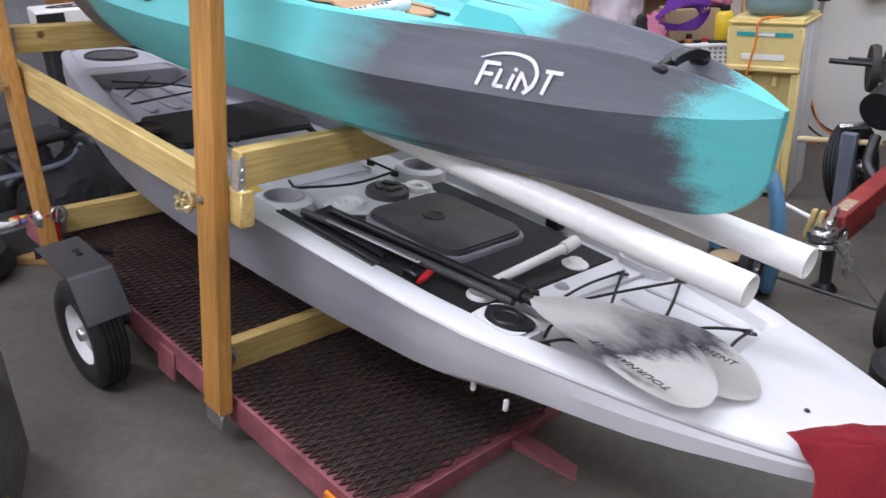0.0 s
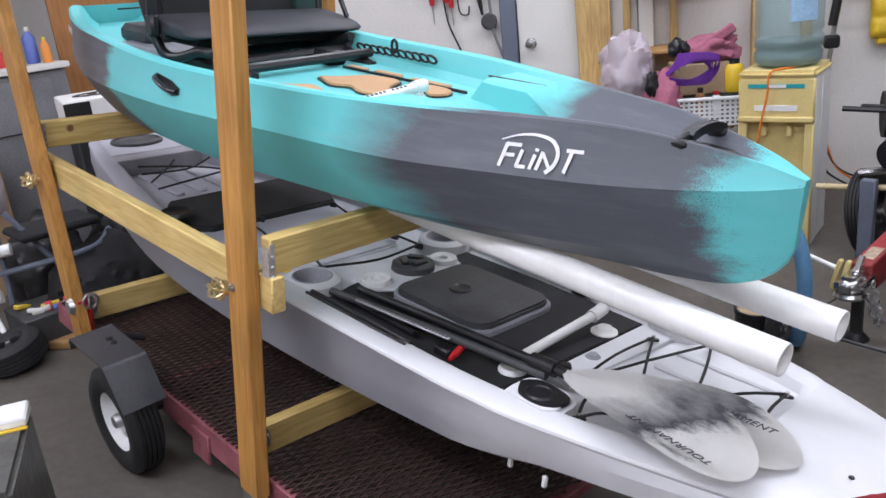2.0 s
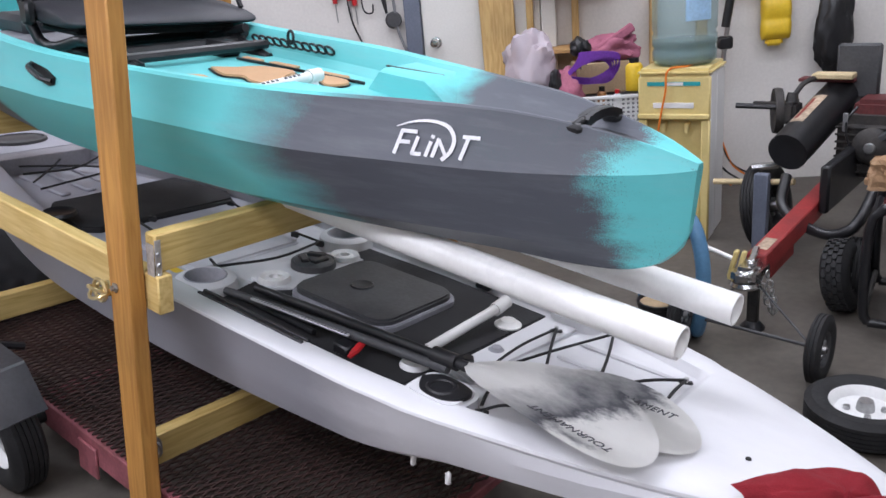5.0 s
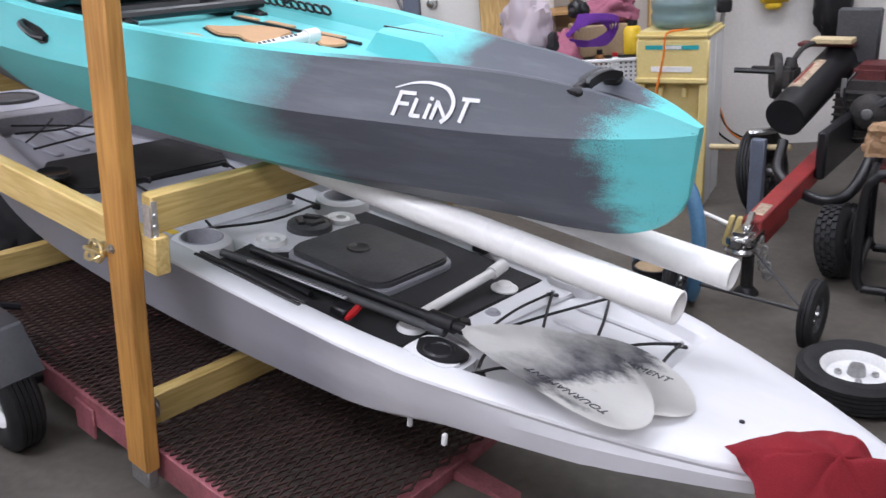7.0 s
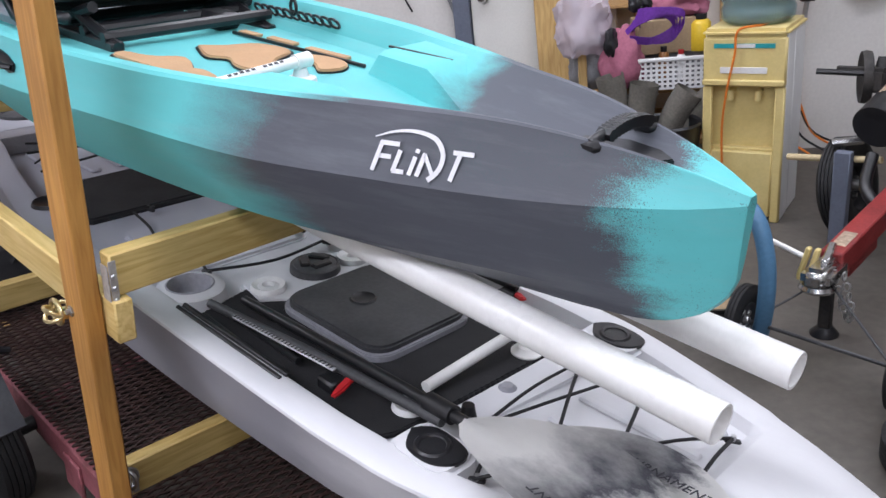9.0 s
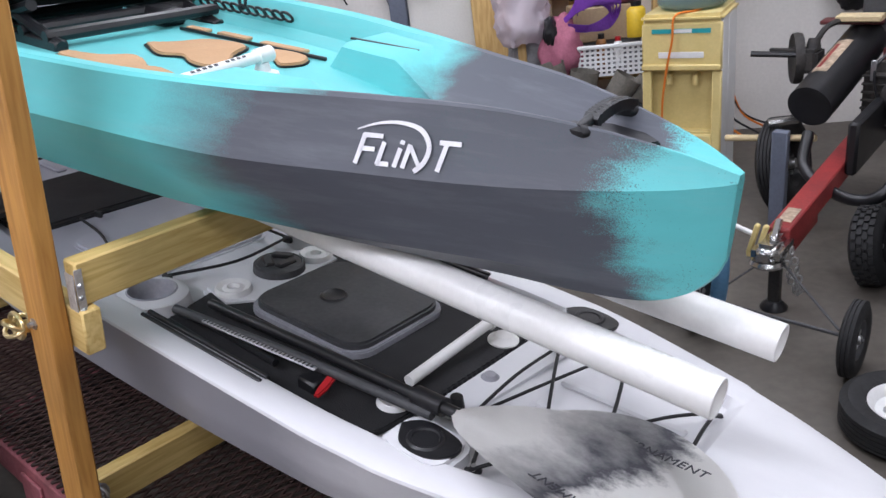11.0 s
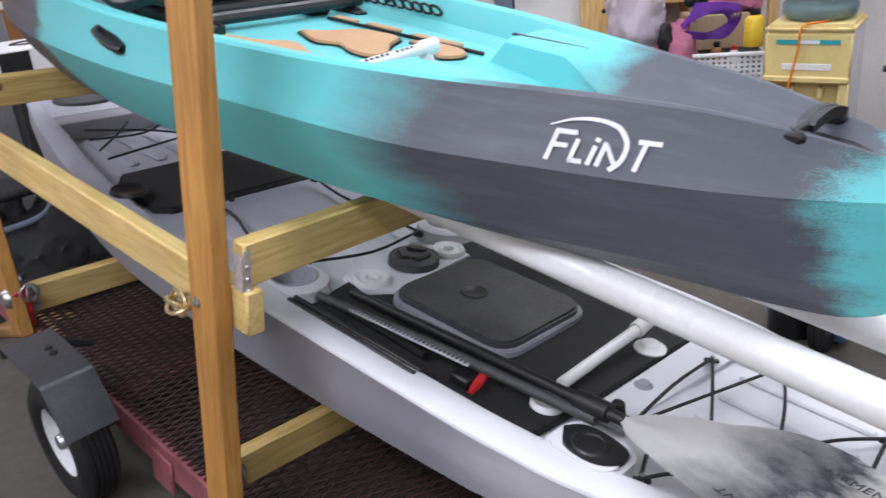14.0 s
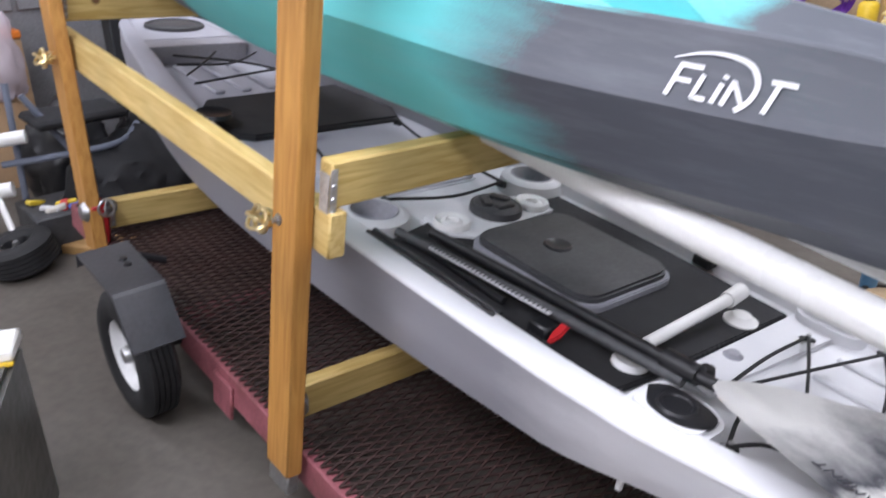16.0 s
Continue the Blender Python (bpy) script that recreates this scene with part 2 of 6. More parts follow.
def part(name, bm, mat, parent, label="", smooth=40, kind=""):
    me = bpy.data.meshes.new(name)
    bmesh.ops.recalc_face_normals(bm, faces=bm.faces)
    bm.to_mesh(me)
    bm.free()
    me.materials.append(mat)
    if smooth:
        me.shade_smooth()
        me.set_sharp_from_angle(angle=radians(smooth))
    ob = new(name, me)
    if parent:
        ob.parent = parent
    return tagged(ob, label=label, kind=kind)


def thing(name, label, category, m=None, group="", kind=""):
    ob = new(name)
    ob.empty_display_size = 0.05
    ob.matrix_world = BOAT if m is None else m
    return tagged(ob, label, category, group, kind)


def box(lo, hi, bevel=0.004, m=None, bm=None, seg=1):
    t = bmesh.new()
    bmesh.ops.create_cube(t, size=1)
    for v in t.verts:
        v.co = Vector([lo[i] + (v.co[i] + 0.5) * (hi[i] - lo[i]) for i in range(3)])
    if bevel:
        bmesh.ops.bevel(t, geom=list(t.edges), offset=bevel, segments=seg, affect="EDGES")
    return merge(t, bm, m)


def merge(t, bm=None, m=None):
    if m is not None:
        bmesh.ops.transform(t, matrix=m, verts=t.verts)
    if bm is None:
        return t
    me = bpy.data.meshes.new("tmp")
    t.to_mesh(me)
    bm.from_mesh(me)
    bpy.data.meshes.remove(me)
    t.free()
    return bm


def rings(lists, bm=None, closed=True, caps=True, m=None):
    """A skin over rings of points."""
    t = bmesh.new()
    vs = [[t.verts.new(p) for p in ring] for ring in lists]
    k = len(lists[0])
    for a, b in zip(vs, vs[1:]):
        for i in range(k if closed else k - 1):
            j = (i + 1) % k
            t.faces.new((a[i], a[j], b[j], b[i]))
    if caps and closed:
        t.faces.new(vs[0])
        t.faces.new(vs[-1])
    bmesh.ops.remove_doubles(t, verts=t.verts, dist=1e-5)
    return merge(t, bm, m)


def tube(pts, r, bm=None, n=8, m=None, ends=True):
    """A round bar through points; r may be a list."""
    pts = [Vector(p) for p in pts]
    rs = r if isinstance(r, (list, tuple)) else [r] * len(pts)
    out, side = [], None
    for i, p in enumerate(pts):
        d = (pts[min(i + 1, len(pts) - 1)] - pts[max(i - 1, 0)]).normalized()
        if side is None:
            side = d.orthogonal().normalized()
        side = (side - d * side.dot(d)).normalized()
        up = d.cross(side)
        out.append([p + rs[i] * (math.cos(a) * side + math.sin(a) * up) for a in [2 * math.pi * q / n for q in range(n)]])
    return rings(out, bm, True, ends, m)


def lathe(profile, bm=None, n=32, m=None, caps=False):
    """Turned about z: profile of (radius, height)."""
    return rings([[(r * math.cos(2 * math.pi * q / n), r * math.sin(2 * math.pi * q / n), z) for q in range(n)] for r, z in profile], bm, True, caps, m)


def curve_pts(pts, n=8):
    """Catmull-Rom through points."""
    P = [Vector(p) for p in pts]
    P = [2 * P[0] - P[1]] + P + [2 * P[-1] - P[-2]]
    out = []
    for i in range(1, len(P) - 2):
        for q in range(n):
            t = q / n
            a, b, c, d = P[i - 1:i + 3]
            out.append(0.5 * (2 * b + (c - a) * t + (2 * a - 5 * b + 4 * c - d) * t * t + (3 * b - a - 3 * c + d) * t ** 3))
    return out + [P[-2]]


def outline_slab(pts, z0, z1, bevel=0.004, m=None, bm=None):
    """A plate cut to an outline."""
    t = bmesh.new()
    f = t.faces.new([t.verts.new((x, y, z0)) for x, y in pts])
    r = bmesh.ops.extrude_face_region(t, geom=[f])
    for v in r["geom"]:
        if isinstance(v, bmesh.types.BMVert):
            v.co.z = z1
    if bevel:
        top = [e for e in t.edges if all(abs(v.co.z - z1) < 1e-6 for v in e.verts)]
        bmesh.ops.bevel(t, geom=top, offset=bevel, segments=2, affect="EDGES")
    return merge(t, bm, m)


def rounded(x0, y0, x1, y1, r, n=5):
    out = []
    for cx, cy, a0 in ((x1 - r, y1 - r, 0), (x0 + r, y1 - r, 90), (x0 + r, y0 + r, 180), (x1 - r, y0 + r, 270)):
        out += [(cx + r * math.cos(radians(a0 + 90 * q / n)), cy + r * math.sin(radians(a0 + 90 * q / n))) for q in range(n + 1)]
    return out


def at(p, d, up=(0, 0, 1)):
    """A frame at p whose z looks along d."""
    z = Vector(d).normalized()
    x = Vector(up).cross(z)
    x = (x if x.length > 1e-4 else z.orthogonal()).normalized()
    y = z.cross(x)
    return Matrix((( x.x, y.x, z.x, p[0]), (x.y, y.y, z.y, p[1]), (x.z, y.z, z.z, p[2]), (0, 0, 0, 1)))


def writing(text, size, m, mat, parent, name="lettering", depth=0.0006, shear=0.0, spacing=1.0, label="", widen=1.0):
    cu = bpy.data.curves.new(name, "FONT")
    cu.body, cu.size, cu.extrude, cu.shear, cu.space_character, cu.align_x, cu.align_y = text, size, depth, shear, spacing, "CENTER", "CENTER"
    ob = bpy.data.objects.new("tmp", cu)
    me = bpy.data.meshes.new_from_object(ob)
    bpy.data.objects.remove(ob)
    me.name = name
    me.transform(m @ Matrix.Diagonal((widen, 1, 1, 1)))
    me.materials.append(mat)
    o = new(name, me)
    o.parent = parent
    return tagged(o, label=label)


# ---- the shell of the workshop ----
U = Vector((0.85, 0.527, 0)).normalized()      # along the back wall
V = Vector((-U.y, U.x, 0))                     # into the back wall
WP = Vector((0.15, 3.45, 0))
ROOM = Matrix(((U.x, V.x, 0, WP.x), (U.y, V.y, 0, WP.y), (0, 0, 1, 0), (0, 0, 0, 1)))  # x along the back wall, y into it


def structure(name, bm, mat, label, category, m=None):
    ob = part(name, bm, mat, None, smooth=0)
    ob.matrix_world = m or Matrix()
    return tagged(ob, label, category, kind="structure")


XL, XR, YF = -5.7, 3.6, -7.5
structure("floor", box((XL - 0.1, YF - 0.1, -0.12), (XR + 0.1, 0.1, 0), 0), M_FLOOR, "stained grey concrete workshop floor", "floor", ROOM)
structure("wall_back", box((XL, 0, 0), (XR, 0.1, CEIL), 0), M_WALL, "white painted back wall of the workshop", "wall", ROOM)
structure("wall_left", box((XL - 0.1, YF, 0), (XL, 0.1, CEIL), 0), M_WALL, "white painted side wall of the workshop", "wall", ROOM)
structure("wall_right", box((XR, YF, 0), (XR + 0.1, 0.1, CEIL), 0), M_WALL, "white painted far side wall of the workshop", "wall", ROOM)
structure("wall_front", box((XL, YF - 0.1, 0), (XR, YF, CEIL), 0), M_WALL, "white painted front wall of the workshop", "wall", ROOM)
structure("ceiling", box((XL - 0.1, YF - 0.1, CEIL), (XR + 0.1, 0.1, CEIL + 0.1), 0), M_CEIL, "white workshop ceiling", "ceiling", ROOM)
# Fixtures for the added lamps, all out of view.
for lx, ly, turn, watts in LAMPS:
    t = thing("unseen_strip_light", "white fluorescent strip light added out of view on the ceiling", "light", pose(lx, ly, CEIL, 0, 0, turn), "ceiling strip lights")
    part("housing", box((-1.2, -0.17, -0.06), (1.2, 0.17, 0.0), 0.01), M_WHITE, t)
    part("diffuser", box((-1.17, -0.15, -0.085), (1.17, 0.15, -0.062), 0.01), M_GLOW, t)


# ---- boats ----
def smooth_interp(u, table, col):
    """Smooth curve through a table of stations."""
    xs = [r[0] for r in table]
    ys = [r[col] for r in table]
    i = int(np.clip(np.searchsorted(xs, u) - 1, 0, len(xs) - 2))
    def slope(k):
        a, b = max(k - 1, 0), min(k + 1, len(xs) - 1)
        return (ys[b] - ys[a]) / (xs[b] - xs[a])
    h = xs[i + 1] - xs[i]
    t = (u - xs[i]) / h
    return ((2 * t ** 3 - 3 * t * t + 1) * ys[i] + (t ** 3 - 2 * t * t + t) * h * slope(i)
            + (-2 * t ** 3 + 3 * t * t) * ys[i + 1] + (t ** 3 - t * t) * h * slope(i + 1))


def stations(a, b, n):
    return [a + (b - a) * (0.5 - 0.5 * math.cos(math.pi * (0.04 + 0.92 * q / (n - 1)))) for q in range(n)]


# the upper boat: station, half breadth at knuckle, knuckle height, half breadth at sheer, sheer height, keel height, well height
FC = -0.035
FLINT = [
    (-1.66, 0.16, 0.56, 0.165, 0.63, 0.47, 0.56),
    (-1.60, 0.205, 0.54, 0.205, 0.63, 0.39, 0.55),
    (-1.30, 0.325, 0.49, 0.315, 0.62, 0.28, 0.52),
    (-1.00, 0.40, 0.465, 0.385, 0.61, 0.26, 0.514),
    (-0.43, 0.44, 0.472, 0.42, 0.586, 0.25, 0.516),
    (0.13, 0.39, 0.480, 0.37, 0.586, 0.255, 0.516),
    (0.45, 0.325, 0.474, 0.288, 0.587, 0.265, 0.522),
    (0.70, 0.240, 0.478, 0.197, 0.592, 0.275, 0.546),
    (0.90, 0.168, 0.484, 0.128, 0.595, 0.285, 0.558),
    (1.06, 0.108, 0.497, 0.075, 0.582, 0.29, 0.556),
    (1.18, 0.058, 0.513, 0.038, 0.562, 0.312, 0.548),
    (1.25, 0.019, 0.527, 0.012, 0.542, 0.378, 0.537),
    (1.268, 0.001, 0.533, 0.0008, 0.536, 0.462, 0.532),
]
f_at = lambda u: [smooth_interp(u, FLINT, c) for c in range(1, 7)]


def around(half, c):
    """From one sheer under the keel to the other; half runs from the keel outwards."""
    return [(u, c - v, w) for u, v, w in reversed(half)] + [(u, c + v, w) for u, v, w in half[1:]]


def both_sides(half, c):
    return [(u, c - v, w) for u, v, w in half] + [(u, c + v, w) for u, v, w in reversed(half)]


def flint_outer(u):
    K, kw, S, sw, keel, fl = f_at(u)
    return around([(u, 0.0, keel), (u, 0.45 * K, keel + 0.006), (u, 0.72 * K, keel + 0.25 * (kw - keel)), (u, 0.88 * K, keel + 0.62 * (kw - keel)), (u, K, kw), (u, S + 0.3 * (K - S), kw + 0.6 * (sw - kw)), (u, S, sw)], FC)


def flint_inner(u):
    """Deck from sheer to middle: a flat-floored cockpit that narrows to a creased groove forward."""
    K, kw, S, sw, keel, fl = f_at(u)
    q = min(1, S / 0.2)
    k = min(1.0, max(0.0, (u - 0.30) / 0.28))
    k = k * k * (3 - 2 * k)
    fl -= 0.030 * k * q
    mixed = lambda a, b: a + (b - a) * k
    return both_sides([(u, S, sw), (u, S - 0.008 * q, sw + 0.006 * q), (u, S - mixed(0.040, 0.022) * q, sw + mixed(0.003, 0.004) * q),
                       (u, mixed(S - 0.056 * q, 0.80 * S), mixed(sw - 0.016 * q, fl + 0.80 * (sw - fl))), (u, mixed(S - 0.078 * q, 0.55 * S), fl + mixed(0.3, 0.26) * (sw - fl)),
                       (u, mixed(S - 0.11 * q, 0.40 * S), fl), (u, 0, fl - 0.010 * k * q)], FC)


def capped(lists):
    bm = rings(lists, closed=False)
    for ring in (lists[0], lists[-1]):
        bm.faces.new([bm.verts.new(p) for p in ring])
    bmesh.ops.remove_doubles(bm, verts=bm.verts, dist=1e-5)
    return bm


flint = thing("fishing_kayak", "teal and slate grey plastic fishing kayak on the upper rack", "kayak")
flint.matrix_basis = flint.matrix_basis @ pose(0, FC, 0.45, 1.8, 0, 0) @ pose(0, -FC, -0.45)  # it leans a little
us = stations(-1.66, 1.268, 70)
part("hull", capped([flint_outer(u) for u in us]), M_FLINT, flint, smooth=24)
part("deck", rings([flint_inner(u) for u in us], closed=False), M_FLINT_IN, flint, smooth=21)

# the lower boat: station, half breadth, sheer height, bottom height, bilge height, well depth
KC = 0.015
LOWER = [
    (-1.93, 0.06, 0.03, -0.06, -0.03, 0.02),
    (-1.85, 0.16, 0.03, -0.20, -0.12, 0.025),
    (-1.70, 0.215, 0.025, -0.27, -0.16, 0.022),
    (-1.56, 0.256, 0.02, -0.305, -0.186, 0.02),
    (-1.54, 0.262, 0.02, -0.31, -0.19, -0.05),
    (-1.03, 0.37, 0.01, -0.355, -0.23, -0.05),
    (-0.60, 0.425, 0.0, -0.365, -0.235, -0.045),
    (0.00, 0.425, 0.0, -0.365, -0.235, -0.045),
    (0.67, 0.42, 0.0, -0.30, -0.19, -0.05),
    (0.78, 0.412, 0.0, -0.28, -0.17, -0.05),
    (0.86, 0.405, 0.0, -0.25, -0.15, -0.03),
    (1.00, 0.375, 0.0, -0.21, -0.125, -0.03),
    (1.23, 0.315, -0.002, -0.166, -0.092, -0.028),
    (1.26, 0.303, -0.004, -0.158, -0.087, 0.002),
    (1.35, 0.27, -0.006, -0.145, -0.075, 0.012),
    (1.50, 0.20, -0.01, -0.12, -0.065, 0.010),
    (1.65, 0.11, -0.012, -0.095, -0.055, 0.004),
    (1.76, 0.03, -0.015, -0.07, -0.05, -0.008),
    (1.79, 0.006, -0.02, -0.05, -0.04, -0.018),
]
k_at = lambda u: [smooth_interp(u, LOWER, c) for c in range(1, 6)]


def well_depth(u):
    """The wells have steep ends, so their floor runs straight from station to station."""
    return float(np.interp(u, [r[0] for r in LOWER], [r[5] for r in LOWER]))


def kayak_outer(u):
    B, sw, bot, bil = k_at(u)[:4]
    e = 0.016 * min(1, B / 0.3)
    c = 0.10 * min(1.0, max(0.0, (u - 0.9) / 0.4))  # the sides stand upright towards the bow
    return around([(u, 0, bot), (u, 0.40 * B, bot + 0.004), (u, (0.72 + c) * B, bil - 0.22 * (bil - bot)), (u, (0.84 + c) * B, bil + 0.012 - 0.1 * c), (u, (0.93 + 0.3 * c) * B, 0.45 * (bil + sw)), (u, B - e - 0.004, sw - 0.018), (u, B - e, sw - 0.010)], KC)


def kayak_inner(u):
    B, sw, bot, bil = k_at(u)[:4]
    fl = well_depth(u)
    q = min(1, B / 0.3)
    if fl > sw:  # crowned deck ahead of the well
        h = fl - sw
        return both_sides([(u, B - 0.016 * q, sw - 0.010), (u, B - 0.018 * q, sw - 0.004), (u, B - 0.024 * q, sw), (u, B - 0.080 * q, sw + 0.45 * h), (u, B - 0.090 * q, sw + 0.53 * h), (u, B - 0.102 * q, sw + 0.60 * h), (u, B - 0.112 * q, sw + 0.66 * h), (u, 0, fl)], KC)
    return both_sides([(u, B - 0.016 * q, sw - 0.010), (u, B - 0.018 * q, sw - 0.004), (u, B - 0.024 * q, sw), (u, B - 0.080 * q, sw + 0.004), (u, B - 0.090 * q, sw), (u, B - 0.102 * q, fl + 0.12 * (sw - fl)), (u, B - 0.112 * q, fl), (u, 0, fl)], KC)


kayak = thing("touring_kayak", "long white and grey plastic kayak on the lower rack", "kayak")
us = sorted(stations(-1.93, 1.79, 90) + [-1.56, -1.545, 0.775, 0.785, 0.835, 0.845, 1.228, 1.236, 1.252, 1.26])
part("hull", capped([kayak_outer(u) for u in us]), M_HULL_SIDE, kayak, smooth=20)
part("deck", rings([kayak_inner(u) for u in us], closed=False), M_HULL, kayak, smooth=32)

# ---- rack ----
rack = thing("boat_rack", "bolted two-tier lumber rack standing on a utility trailer", "rack")
part("post", box((0.112, -0.586, -0.505), (0.202, -0.546, 1.25)), M_POST, rack, "upright of stained pine")
part("post", box((0.112, 0.58, -0.505), (0.202, 0.62, 0.26)), M_POST, rack, "upright of stained pine")
part("post", box((-0.045, -0.02, -0.22), (0.045, 0.02, 1.3), m=pose(-1.055, -0.566, -0.27, 1.5, -13.5, 0)), M_POST, rack, "upright of stained pine")
part("post", box((-0.045, -0.02, -0.22), (0.045, 0.02, 1.3), m=pose(-1.0, 0.60, -0.27, -1.5, -6, 0)), M_POST, rack, "upright of stained pine")
for v in (-0.524, 0.558):
    part("side_rail", box((-1.28, v - 0.02, 0.055), (0.25, v + 0.02, 0.15)), M_WOOD, rack, "side rail of treated pine")
part("cross_beam", box((0.165, -0.545, 0.152), (0.205, 0.58, 0.245), m=pose(0.0, 0, 0, 0, 0, 3)), M_WOOD_Y, rack)
part("cross_beam", box((-1.24, -0.545, 0.152), (-1.20, 0.58, 0.245), m=pose(0, 0, 0.03, 0, 0, 0)), M_WOOD_Y, rack)
part("cross_beam", box((0.035, -0.50, -0.47), (0.075, 0.52, -0.375)), M_WOOD_Y, rack)
part("cross_beam", box((-1.09, -0.50, -0.47), (-1.05, 0.52, -0.375), m=pose(0, 0, 0.02)), M_WOOD_Y, rack)

# ---- trailer ----
trailer = thing("utility_trailer", "small red utility trailer with expanded steel deck", "trailer")
for v in (-0.53, 0.50):
    part("side_frame", box((-1.35, v, -0.56), (0.76, v + 0.04, -0.475), 0.003), M_PINK, trailer)
for u in (-1.35, -0.55, 0.72):
    part("cross_member", box((u, -0.49, -0.55), (u + 0.04, 0.5, -0.485), 0.003), M_PINK, trailer)
part("tongue", box((0.7, -0.03, -0.57), (1.9, 0.03, -0.50), 0.003), M_PINK, trailer)
for s in (-1, 1):
    part("tongue_brace", tube([(0.74, 0.42 * s, -0.53), (1.5, 0.04 * s, -0.53)], 0.03, n=4), M_PINK, trailer)


def lattice(u0, u1, v0, v1, pitch, slant, thick, w):
    """Expanded steel: two families of slanting strands."""
    bm = bmesh.new()
    for s in (-1, 1):
        run = (v1 - v0) * slant
        x = u0 - run
        while x < u1 + run:
            a, b = Vector((x, v0, w)), Vector((x + s * run, v1, w))
            d = b - a
            lo = max(0.0, min((u0 - a.x) / d.x, (u1 - a.x) / d.x))
            hi = min(1.0, max((u0 - a.x) / d.x, (u1 - a.x) / d.x))
            if hi - lo > 0.01:
                tube([a + d * lo, a + d * hi], thick, bm, n=4)
            x += pitch
    return bm


part("mesh_deck", lattice(-1.33, 0.752, -0.522, 0.53, 0.025, 0.34, 0.0038, -0.470), M_RUST, trailer, "rusty expanded steel mesh", smooth=0, kind="stuff")

# Added sheet, stands in for the brown moire of the slanting mesh.
part("moire_sheet", box((-1.02, -0.46, -0.500), (-0.52, 0.05, -0.488), 0.002), M_MOIRE, trailer, "brown sheet added under the mesh for its moire")

# ---- details of the lower boat ----
M_DARKGREY = material("worn_black_plastic", (0.06, 0.061, 0.065), 0.55, vary=0.2, other=(0.035, 0.036, 0.038))
M_CORD = material("black_shock_cord", (0.012, 0.012, 0.013), 0.7, vary=0.3, fine=400)
M_SILVER = material("anodised_scale", (0.45, 0.45, 0.46), 0.4, 0.3, 0.1)
M_BLADE = two_tone("smoky_white_blade", (0.72, 0.71, 0.68), (0.06, 0.06, 0.075), [(0.20, 0.31)], soft=0.08, rough=0.35, scale=(5, 9, 9), noisy=1.7, grains=0.08)
M_INK = material("grey_ink", (0.05, 0.05, 0.06), 0.6, vary=0.1)
M_LOGO = material("white_decal", (0.8, 0.8, 0.82), 0.5, vary=0.04)
M_CLOTH = material("red_shop_towel", (0.42, 0.03, 0.045), 0.95, vary=0.15, fine=400, bump=0.5)
M_CORK = material("tan_foam_pad", (0.56, 0.34, 0.18), 0.85, vary=0.08, fine=250, bump=0.25)
M_YELLOW = material("yellow_plastic", (0.75, 0.5, 0.03), 0.4, vary=0.08)
M_SEAT = material("black_mesh_fabric", (0.013, 0.0135, 0.016), 0.8, vary=0.25, fine=350, bump=0.4)
M_GREYFAB = material("charcoal_vinyl", (0.042, 0.042, 0.050), 0.6, vary=0.12, fine=300)


def zigzag(x0, y0, x1, y1, tooth=0.008):
    """A saw-toothed cut edge."""
    n = max(2, int(math.hypot(x1 - x0, y1 - y0) / tooth))
    nx, ny = -(y1 - y0), x1 - x0
    k = 0.0028 / math.hypot(nx, ny)
    return [(x0 + (x1 - x0) * q / n + (k * nx if q % 2 else 0), y0 + (y1 - y0) * q / n + (k * ny if q % 2 else 0)) for q in range(n)]


def slab(name, pts, z0, z1, mat, parent, label="", bevel=0.003, tilt=None):
    return part(name, outline_slab(pts, z0, z1, bevel, m=tilt), mat, parent, label, smooth=35)


FL = -0.046
mat_pts = (zigzag(0.02, 0.005, 0.09, -0.285) + [(0.09, -0.295)] + [(0.70, -0.30), (0.735, -0.285), (0.75, -0.25)] + zigzag(0.76, -0.14, 0.775, 0.275)
           + [(0.775, 0.29), (0.4, 0.31)] + zigzag(0.02, 0.31, 0.02, 0.235))
slab("deck_mat", mat_pts + zigzag(0.02, 0.235, 0.045, 0.07), FL, FL + 0.012, M_FOAM, kayak, "black foam deck mat")
slab("hatch_rim", rounded(0.185, -0.13, 0.56, 0.195, 0.06), FL, FL + 0.028, M_GREYP, kayak, "pale grey hatch rim", tilt=None)
slab("hatch_pad", rounded(0.195, -0.12, 0.55, 0.185, 0.055), FL + 0.028, FL + 0.044, M_DARKGREY, kayak, "black padded hatch lid", bevel=0.006)
part("hatch_dimple", lathe([(0.0, 0.0), (0.02, 0.0), (0.03, 0.004), (0.034, 0.0005)], n=20, m=pose(0.34, 0.02, FL + 0.0445)), M_BLACK, kayak)
slab("console", [(0.0, -0.02), (0.03, -0.13), (0.14, -0.15), (0.2, -0.07), (0.17, 0.1), (0.16, 0.22), (0.06, 0.23), (0.0, 0.12)], FL, FL + 0.018, M_HULL, kayak, "white raised hatch console", bevel=0.008)
hatch = part("round_hatch", lathe([(0.0, 0.026), (0.05, 0.026), (0.057, 0.022), (0.06, 0.024), (0.066, 0.02), (0.068, 0.0)], n=40, m=pose(0.09, 0.065, FL + 0.016)), M_DARKGREY, kayak, "round black screw hatch")
for k in range(3):
    part("grip", box((-0.013, -0.028, 0), (0.013, 0.028, 0.012), 0.004, m=pose(0.09, 0.065, FL + 0.038) @ pose(0, 0, 0, 0, 0, 120 * k) @ pose(0.028, 0, 0)), M_BLACK, hatch)
